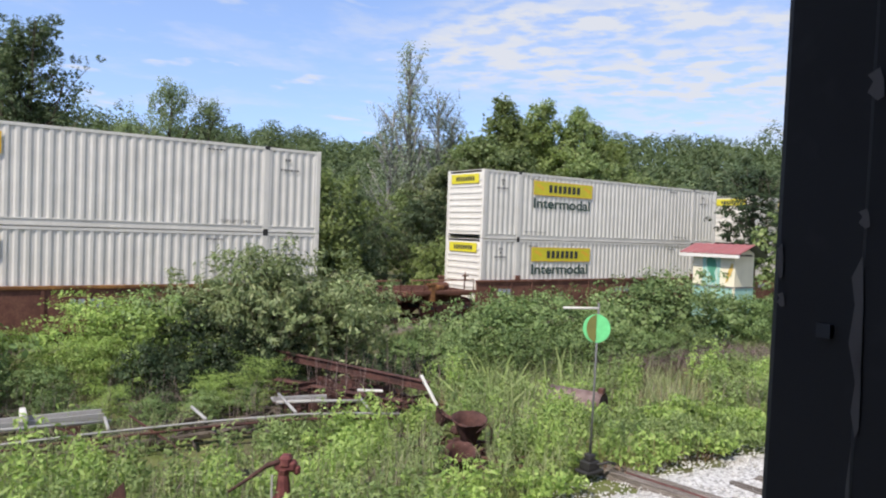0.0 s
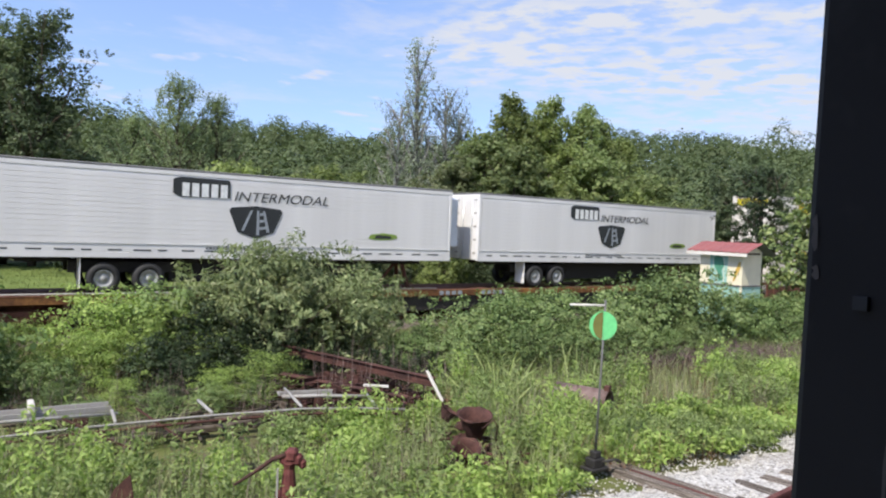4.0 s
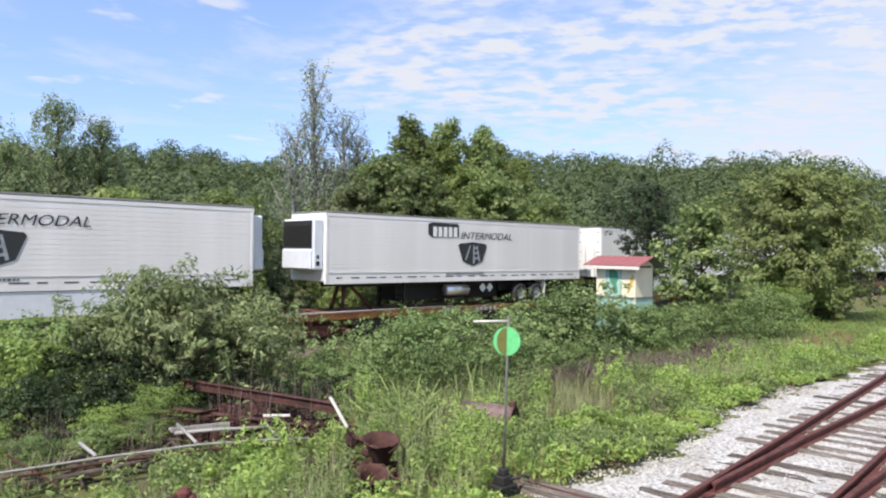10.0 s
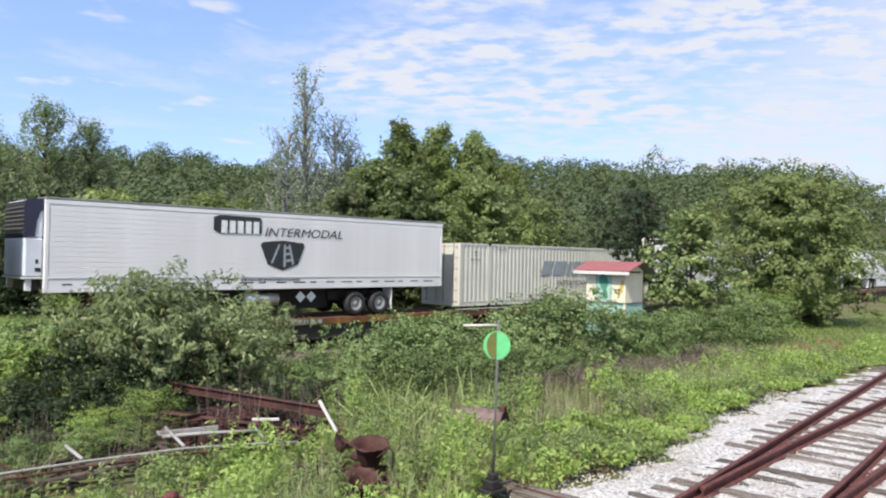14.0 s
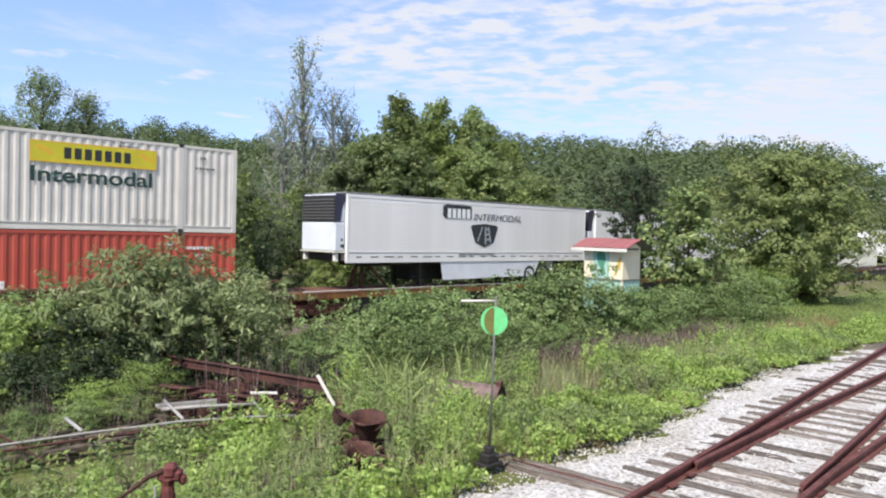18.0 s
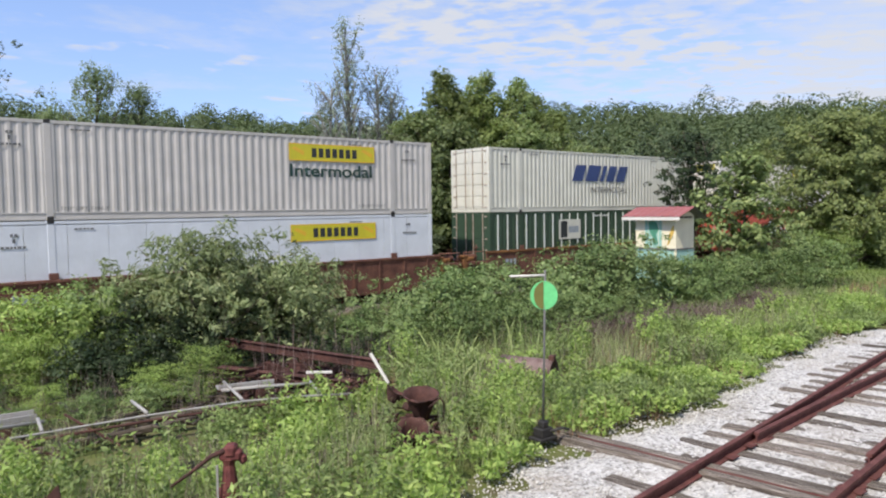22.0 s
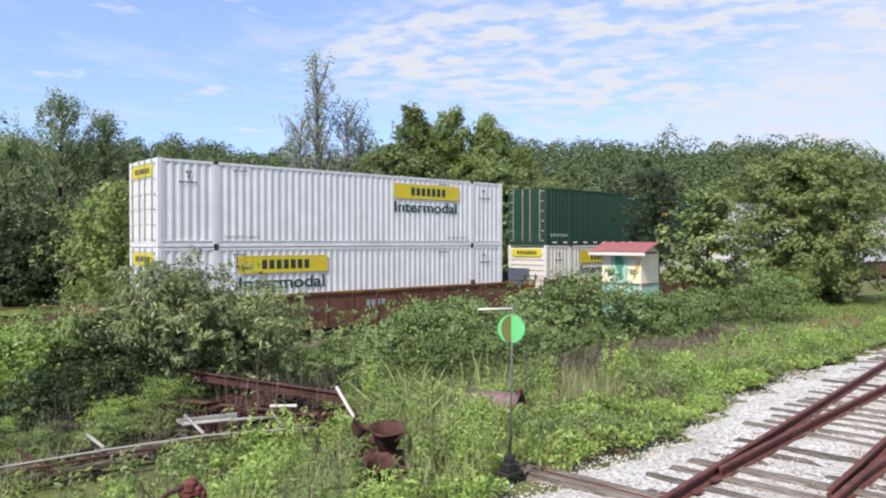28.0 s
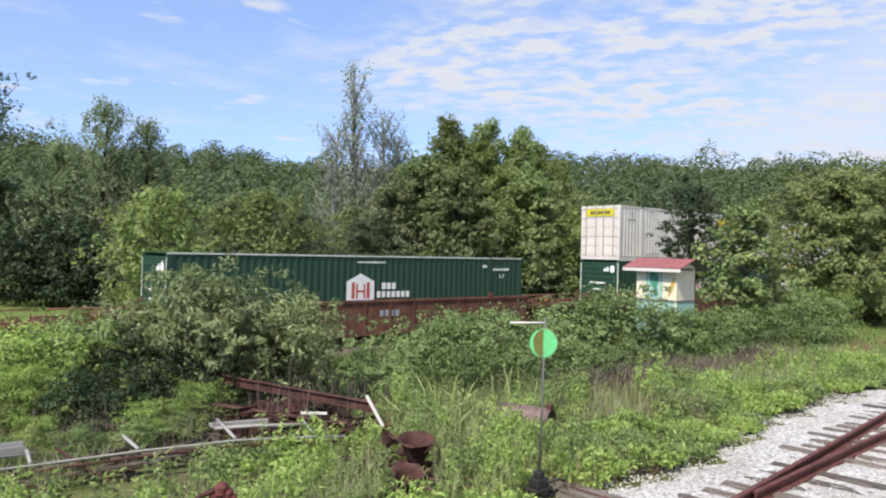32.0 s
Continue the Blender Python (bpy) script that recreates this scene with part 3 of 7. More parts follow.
def build_ground():
    xs = np.concatenate((np.linspace(-900, -40, 24), np.linspace(-36, 60, 90), np.linspace(64, 900, 44)))
    ys = np.concatenate((np.linspace(-600, -12, 14), np.linspace(-9, 60, 76), np.linspace(64, 900, 50)))
    X, Y = np.meshgrid(xs, ys)
    Z = land(X, Y) - 0.07
    verts = np.stack((X, Y, Z), 2).reshape(-1, 3)
    w = len(xs)
    faces = [(j * w + i, j * w + i + 1, (j + 1) * w + i + 1, (j + 1) * w + i) for j in range(len(ys) - 1) for i in range(w - 1)]
    ob = new("ground", mesh_from("ground", verts.tolist(), faces, M["ground"], True))
    tagged(ob, "weedy grass and bare soil beside the railway tracks", "ground", kind="structure")
    # the white ballast of the near tracks
    xs = np.concatenate((np.linspace(-60, 2, 40), np.linspace(2.3, 26, 130), np.linspace(27, 120, 60)))
    us = np.linspace(0, 1, 60)
    V = []
    for u in us:
        e = edge_y(xs) + 0.12 * np.sin(xs * 9.0)
        yy = -7 + (e + 7) * u
        zz = -0.022 + 0.012 * np.sin(xs * 3.3 + yy * 4) + 0.014 * np.sin(xs * 9.7 + 2.1 * np.sin(yy * 6.3)) * np.cos(yy * 7.9) - 0.06 * smooth(0.94, 1.0, np.full_like(xs, u))
        V.append(np.stack((xs, yy, zz), 1))
    w = len(xs)
    faces = [(j * w + i, j * w + i + 1, (j + 1) * w + i + 1, (j + 1) * w + i) for j in range(len(us) - 1) for i in range(w - 1)]
    ob = new("ballast", mesh_from("ballast", np.concatenate(V).tolist(), faces, M["gravel"], True))
    tagged(ob, "white crushed limestone ballast under the near tracks", "ballast", kind="structure")
    # the dark ballast shoulder of the train's line
    V, w = [], 60
    xs = np.linspace(-420, 420, w)
    for y, z in ((21.6, -0.75), (22.6, -0.47), (26.6, -0.47), (27.8, -0.75)):
        V += [(float(x), y, z) for x in xs]
    faces = [(j * w + i, j * w + i + 1, (j + 1) * w + i + 1, (j + 1) * w + i) for j in range(3) for i in range(w - 1)]
    ob = new("ballast", mesh_from("far_ballast", V, faces, M["old_gravel"], True))
    tagged(ob, "grey ballast bed under the train's main line", "ballast", kind="structure")


build_ground()

# ---- the standing coach and its open doorway ----


def build_lawns():
    """Mown grass behind the line up to the trees, and along the tracks farther on."""
    n = Nodes("mown_turf")
    a, c = n.noise(0.5, 5), n.noise(14, 5, 0.7)
    col = n.mix(n.ramp(a, (0.35, (0, 0, 0)), (0.65, (1, 1, 1))), (0.108, 0.155, 0.040), (0.165, 0.215, 0.062))
    col = n.mix(n.ramp(c, (0.4, (0, 0, 0)), (0.7, (0.5, 0.5, 0.5))), col, (0.09, 0.12, 0.03))
    n.principled(col, 0.95, 0, c, 0.5, 0.03, 0.2)
    for x0, x1, y0, y1, text in ((-30, 18, 27.6, 54, "mown green lawn behind the railway line"), (25, 75, 8.4, 15.5, "mown green grass beside the near tracks")):
        xs, ys = np.linspace(x0, x1, 40), np.linspace(y0, y1, 30)
        X, Y = np.meshgrid(xs, ys)
        Z = land(X, Y) - 0.045
        w = len(xs)
        faces = [(j * w + i, j * w + i + 1, (j + 1) * w + i + 1, (j + 1) * w + i) for j in range(len(ys) - 1) for i in range(w - 1)]
        ob = new("lawn", mesh_from("lawn", np.stack((X, Y, Z), 2).reshape(-1, 3).tolist(), faces, n.m, True))
        tagged(ob, text, "lawn", kind="structure")


build_lawns()


def build_doorway():
    y0, y1, px = -0.13, -0.030, 0.088
    wall = part_mesh("coach_wall", solid((px + 0.024, 9.0, y0, y1 - 0.002, 1.15, 4.3), (-9.0, -0.80, y0, y1 - 0.002, 1.15, 4.3), (-0.80, px + 0.004, y0, y1 - 0.002, 4.02, 4.3), (-0.80, px + 0.004, y0, y1 - 0.002, 1.15, 1.9), bevel=0.004), M["post_black"])
    tagged(new("wall_coach", wall), "black painted steel side wall of a standing railway coach", "wall", kind="structure")
    shell = part_mesh("coach_shell", solid((-9, 9, -3.05, -2.95, 1.15, 4.3), (-9, 9, -3.05, y0, 1.05, 1.15), (-9.1, -9, -3.05, y1, 1.05, 4.3), (9, 9.1, -3.05, y1, 1.05, 4.3)), M["post_black"])
    tagged(new("wall_coach_shell", shell), "dark floor and walls inside the railway coach", "wall", kind="structure")
    roof = part_mesh("coach_roof", solid((-9.1, 9.1, -3.1, y1 + 0.03, 4.3, 4.4)), M["post_black"])
    tagged(new("ceiling_coach", roof), "dark roof of the railway coach", "ceiling", kind="structure")
    post = thing("door_post", "chipped black painted steel post at the open coach door", "post", Matrix.Translation((0, 0, 3.27)) @ pose(0, 0, 0, 0, 1.2, 0) @ Matrix.Translation((0, 0, -3.27)))
    part("jamb", solid((px, px + 0.06, y0 + 0.01, y1, 2.6, 3.95), bevel=0.003), M["post_black"], post)
    part("stop_strip", solid((px - 0.004, px + 0.004, -0.125, -0.058, 2.6, 3.95), bevel=0.0015), M["post_black"], post)
    rng = random.Random(5)
    for y, z, h, w in ((-0.0585, 3.262, 0.030, 0.0018), (-0.0595, 3.245, 0.022, 0.0012), (-0.0588, 3.18, 0.06, 0.0006), (-0.0600, 3.335, 0.008, 0.0022), (-0.0590, 3.300, 0.005, 0.0015), (-0.0336, 3.285, 0.010, 0.0010), (-0.0345, 3.276, 0.004, 0.0012)):
        edge = [(y - w, z), (y - w * 0.2, z - h * 0.12), (y + w, z + h * 0.2), (y + w * 0.4, z + h * 0.55), (y + w * 1.1, z + h * 0.8), (y - w * 0.3, z + h), (y - w * 0.8, z + h * 0.6)]
        x = px - 0.0046 if y < -0.057 else px - 0.0006
        chip = mesh_from("paint_chip", [(x, a, c) for a, c in edge], [tuple(range(7))], M["chip"])
        part("paint_chip", chip, M["chip"], post, "grey bared patch in the black paint")
    part("latch_hole", solid((px - 0.0015, px + 0.001, -0.050, -0.046, 3.268, 3.272)), M["black"], post)
    wheels = part_mesh("running_gear", solid((-8, 8, -2.6, -0.6, 0.5, 1.05)), M["dark_steel"])
    tagged(new("coach_frame", wheels), "dark steel underframe of the standing coach", "underframe", kind="structure")
    trucks = part_mesh("coach_trucks", solid((-7.5, -5, -2.5, -0.7, 0.0, 0.5), (5, 7.5, -2.5, -0.7, 0.0, 0.5)), M["dark_steel"])
    tagged(new("coach_truck", trucks), "dark steel bogies under the standing coach", "bogie", kind="structure")


build_doorway()

# ---- near tracks with a turnout ----


def rail_mesh(points, top):
    """A rail of foot, web and head along points (x, y)."""
    prof = [(-0.065, 0), (-0.065, 0.012), (-0.010, 0.03), (-0.010, 0.115), (-0.035, 0.125), (-0.035, 0.16), (0.035, 0.16), (0.035, 0.125), (0.010, 0.115), (0.010, 0.03), (0.065, 0.012), (0.065, 0)]
    verts, faces = [], []
    n = len(prof)
    for i, (x, y) in enumerate(points):
        a, b = points[max(i - 1, 0)], points[min(i + 1, len(points) - 1)]
        d = Vector((b[0] - a[0], b[1] - a[1], 0)).normalized()
        s = Vector((-d.y, d.x, 0))
        for u, h in prof:
            verts.append(Vector((x, y, top - 0.16 + h)) + s * u)
        if i:
            for k in range(n):
                q = (k + 1) % n
                faces.append(((i - 1) * n + k, (i - 1) * n + q, i * n + q, i * n + k))
    faces += [tuple(range(n)), tuple((len(points) - 1) * n + k for k in range(n))[::-1]]
    return mesh_from("rail", verts, faces, M["rail"])


def left_rail(x):
    return 4.55 + 0.112 * (x - 7.2)


def through_rail(x):
    return 4.79 + 0.030 * (x - 9.4) + 0.0006 * (x - 9.4) ** 2


GAUGE, TOP = 1.50, 0.15


def build_tracks():
    track = thing("turnout", "rusty railway turnout on grey timber ties", "track", kind="structure")
    lx = [-40, -20, 0, 8, 20, 40, 90]
    part("stock_rail", rail_mesh([(x, left_rail(x)) for x in lx], TOP), M["rail"], track)
    part("stock_rail", rail_mesh([(x, left_rail(x) - GAUGE) for x in lx if x < 10] + [(x, through_rail(x) - GAUGE) for x in (10.5, 14, 20, 30, 50, 90)], TOP), M["rail"], track)
    tx = [9.4, 11, 13, 16, 20, 26, 34, 50, 90]
    part("point_rail", rail_mesh([(x, through_rail(x) - 0.075 * (1 - min(1, (x - 9.4) / 3))) for x in tx], TOP - 0.003), M["rail"], track)
    part("point_rail", rail_mesh([(x, left_rail(x) - GAUGE + 0.07 * (1 - min(1, (x - 9.6) / 3)) - 0.0) for x in (9.6, 11, 14, 20, 40, 90)], TOP - 0.003), M["rail"], track)
    rng = random.Random(2)
    base = bmesh.new()
    bmesh.ops.create_cube(base, size=1.0)
    bmesh.ops.bevel(base, geom=base.edges[:], offset=0.03, segments=1, affect="EDGES")
    tie = part_mesh("tie", base, M["timber"])
    n = 0
    x = -12.0
    while x < 60 and n < 150:
        c = left_rail(x) - GAUGE / 2
        far = max(0.0, x - 10.5) * 0.045 if x < 26 else 0.0
        ob = new("tie", tie)
        ob.parent = track
        ln = 2.6 + 2 * far + rng.uniform(-0.25, 0.45)
        ob.matrix_basis = pose(x + rng.uniform(-0.05, 0.05), c - far + rng.uniform(-0.08, 0.08), -0.088 + rng.uniform(-0.025, 0.02), rng.uniform(-1.5, 1.5), rng.uniform(-0.6, 0.6), 95.5 + rng.uniform(-3.5, 3.5)) @ Matrix.Diagonal((ln, rng.uniform(0.17, 0.25), 0.17, 1))
        x += 0.53 if not 6.6 < x < 7.6 else 1.35
        n += 1
    # the two long head timbers that carry the switch stand
    for dx in (0.04, 0.27):
        ob = new("head_timber", tie)
        ob.parent = track
        ob.matrix_basis = pose(7.75 + dx, 5.05, -0.05, 0, 0, 97) @ Matrix.Diagonal((3.7, 0.135, 0.19, 1))
    # spikes, plates and rods at the points
    for x in (8.0, 8.6, 9.2, 9.8, 10.4, 11.0, 11.6):
        for r in (left_rail(x), left_rail(x) - GAUGE):
            part("tie_plate", solid((x - 0.09, x + 0.09, r - 0.14, r + 0.14, 0.015, 0.03)), M["rail"], track)
    part("throw_rod", tubes("throw_rod", M["rail"], [([(7.74, 6.4, 0.03), (7.93, 4.8, 0.03), (8.13, 3.2, 0.03)], 0.02)]), M["rail"], track)


build_tracks()


def build_switch_stand():
    st = thing("switch_stand", "tall switch stand with a round green and olive target disc", "switch stand", pose(7.26, 6.64, 0.05))
    part("base", solid((-0.17, 0.17, -0.12, 0.12, 0.0, 0.05), (-0.11, 0.11, -0.09, 0.09, 0.05, 0.17), (-0.06, 0.06, -0.06, 0.06, 0.17, 0.26), bevel=0.012), M["dark_steel"], st)
    part("lever", tubes("lever", M["dark_steel"], [([(0.05, -0.08, 0.12), (0.22, -0.16, 0.15), (0.30, -0.20, 0.12)], 0.02)]), M["dark_steel"], st)
    part("mast", tubes("mast", M["mast"], [([(0, 0, 0.2), (0.03, 0, 1.2), (0.055, 0, 2.33)], 0.015)]), M["mast"], st)
    # a green disc; before its one half a flat olive blade, narrowed to the camera's view
    view = pose(0.03, 0.0, 1.985, 0, 0, -46)
    pts = [(0.185 * math.cos(radians(a)), 0.195 * math.sin(radians(a))) for a in range(0, 360, 10)]
    part("disc", polygon("disc", pts, M["disc_green"], -0.004, 0.008), M["disc_green"], st, "bright green sheet metal disc").matrix_basis = view
    pts = [(0.0, 0.188)] + [(-0.130 * math.sin(radians(a)), 0.188 * math.cos(radians(a))) for a in range(10, 171, 10)] + [(0.0, -0.188)]
    pts = [(a - 0.006, c * 0.99) for a, c in pts]
    part("blade", polygon("blade", pts, M["disc_olive"], -0.014, 0.008), M["disc_olive"], st, "faded olive half ellipse, cut as the crossed blade looks from the camera").matrix_basis = view
    part("arm", tubes("arm", M["white"], [([(0.055, 0, 2.26), (-0.32, 0.30, 2.25)], 0.016)]), M["white"], st, "white horizontal arm at the mast's head")


build_switch_stand()

# ---- the train ----
L, W, H = 16.15, 2.59, 2.90
SIDE = 23.35          # the side of the train that faces the near tracks
RAIL_TOP = -0.25
V0, ACC = 11.06, 0.0143
MOVERS = []


def run(t):
    return V0 * t + ACC * t * t / 2


def mover(ob, x, y, z):
    """A thing that rides on the train: its place at the start."""
    ob.matrix_basis = pose(x, y, z)
    MOVERS.append((ob, x, y, z))
    return ob


MESHES = {}


def cached(key, make):
    if key not in MESHES:
        MESHES[key] = make()
    return MESHES[key]


def corrugated(x0, x1, z0, z1, y, face, material, pitch=0.278, depth=0.023):
    """A sheet with upright corrugations; face -1 looks to -y."""
    xs, ds = [], []
    x, k = x0, 0
    while x < x1 - 1e-6:
        for u, d in ((0.0, 0), (0.30, 0), (0.5, 1), (0.80, 1)):
            if x + u * pitch < x1:
                xs.append(x + u * pitch)
                ds.append(d)
        x += pitch
    xs.append(x1)
    ds.append(0)
    verts = [(a, y - face * depth * d, z) for z in (z0, z1) for a, d in zip(xs, ds)]
    n = len(xs)
    faces = [(i, i + 1, n + i + 1, n + i) if face < 0 else (i + 1, i, n + i, n + i + 1) for i in range(n - 1)]
    return mesh_from("corrugated_panel", verts, faces, material)


def ribbed_end(material, ribs=9):
    """An end wall at x = 0 with horizontal ribs."""
    return part_mesh("end_wall", solid((0.03, 0.09, 0.12, W - 0.12, 0.16, H - 0.12)), material)


def add_ribs(wall, material, key, ribs=9):
    rib = cached(("end_rib", key), lambda: part_mesh("end_rib", solid((0.0, 0.04, 0.18, W - 0.18, 0, 0.10), bevel=0.01), material))
    for i in range(ribs):
        part("end_rib", rib, material, wall).location = (0, 0, 0.28 + i * (H - 0.75) / (ribs - 1))


def door_leaf(material):
    """A door of pressed panels between rails."""
    rows = [(0.0, 0.03, 0.06, 1.09, 0.10 + i * 0.50, 0.10 + i * 0.50 + 0.40) for i in range(5)]
    return part_mesh("door", solid((0.02, 0.07, 0.0, 1.15, 0.0, H - 0.30), *rows), material)


def lock_bar():
    """An upright bar with its brackets and handle."""
    v, f = tube([(-0.03, 0, 0.0), (-0.03, 0, H - 0.22)], 0.024, 6)
    me = mesh_from("lock_bar", v, f, M["bar_rust"])
    return me


def hinge():
    return part_mesh("hinge", solid((-0.012, 0.02, 0.0, 0.16, 0.05, 0.10)), M["bar_rust"])


def sign_panel(parent, x, z, w, h, ink="sign_dark", board="yellow"):
    """A yellow board with a plain dark mark in place of the maker's name."""
    s = part("sign_board", cached(("board", w, h, board), lambda: part_mesh("sign_board", solid((0, w, -0.012, 0, 0, h), bevel=0.004), M[board])), M[board], parent, "yellow sign board with a dark mark")
    s.location = (x, -0.002, z)
    k = w / 3.68
    for i in (0, 1, 2, 3, 4, 5, 6):
        bar = cached(("mark", w, h, ink, i), lambda: polygon("mark_bar", [((0.92 + i * 0.29) * k, h * 0.22), ((1.12 + i * 0.29) * k, h * 0.22), ((1.12 + i * 0.29) * k, h * 0.76), ((0.92 + i * 0.29) * k, h * 0.76)], M[ink], -0.016, 0.004))
        part("mark_bar", bar, M[ink], s)
    for a in (0.10, 3.05):
        me = cached(("swirl", w, h, a), lambda: polygon("flourish", [(a * k, h * 0.7), ((a + 0.5) * k, h * 0.3), ((a + 0.52) * k, h * 0.55), ((a + 0.15) * k, h * 0.82)], M["amber"], -0.015, 0.003))
        part("flourish", me, M["amber"], s)
    me = cached(("edge", w, h), lambda: part_mesh("border", solid((0, w, -0.015, -0.011, 0, 0.035), (0, w, -0.015, -0.011, h - 0.035, h), (0, 0.035, -0.015, -0.011, 0.036, h - 0.036), (w - 0.035, w, -0.015, -0.011, 0.036, h - 0.036)), M["amber"]))
    part("border", me, M["amber"], s)
    return s


def words(parent, text, x, z, w, h, ink, slant=0.0, y=-0.006, label="", bold=0.0):
    ob = part("lettering", lettering(text, h, w, M[ink], slant, bold), M[ink], parent, label or "the word " + text + " in painted letters")
    ob.location = (x, y, z)
    return ob


def small_marks(parent, ink, seed, rows):
    """Codes too small to read, as short bars."""
    rng = random.Random(seed)
    rects = []
    for x, z, n, h in rows:
        for i in range(n):
            w = rng.uniform(0.05, 0.11)
            rects.append((x, x + w, z, z + h))
            x += w + 0.035
    me = cached(("marks", ink, tuple(rows)), lambda: plates("small_marks", rects, M[ink], -0.008, 0.004))
    return tagged(part("small_marks", me, M[ink], parent), kind="stuff")


def house_mark(parent, x, z, ink="white_ink"):
    """A white gabled house shape with an upright mark, and blocks beside it."""
    g = part("house_emblem", polygon("house_emblem", [(0, 0), (1.25, 0), (1.25, 0.72), (0.62, 1.02), (0, 0.72)], M[ink], -0.010, 0.006), M[ink], parent, "white gabled house emblem")
    g.location = (x, 0, z)
    red = M["sign_dark"] if parent.name.startswith("red") else M["red"]
    for a, b, c, d in ((0.22, 0.36, 0.06, 0.68), (0.42, 0.50, 0.06, 0.62), (0.76, 0.84, 0.06, 0.62), (0.90, 1.04, 0.06, 0.68), (0.50, 0.76, 0.30, 0.38)):
        part("emblem_bar", polygon("emblem_bar", [(a, c), (b, c), (b, d), (a, d)], red, -0.014, 0.003), red, g)
    for n, x0, step, wd, z0, z1 in ((3, 1.62, 0.24, 0.18, 0.40, 0.66), (7, 1.38, 0.235, 0.17, 0.08, 0.32)):
        for i in range(n):
            a = x0 + i * step
            part("name_block", polygon("name_block", [(a, z0), (a + wd, z0), (a + wd, z1), (a, z1)], M[ink], -0.010, 0.005), M[ink], parent, "white block of lettering").location = (x, 0, z)


def brush_mark(parent, x, z, ink, w=4.55, h=0.80):
    """Five slanting bold strokes in place of the carrier's name."""
    k = w / 4.55
    shapes = []
    for a, n in ((0.0, 0.78), (0.98, 0.98), (2.14, 0.30), (2.64, 0.62), (3.44, 0.72)):
        shapes.append([(a, 0), (a + n, 0), (a + n + 0.34, 0.8), (a + 0.34, 0.8)])
    for p in shapes:
        me = polygon("stroke", [(a * k, b * h / 0.8) for a, b in p], M[ink], -0.010, 0.006)
        ob = part("brush_stroke", me, M[ink], parent, "bold slanting painted stroke")
        ob.location = (x, 0, z)


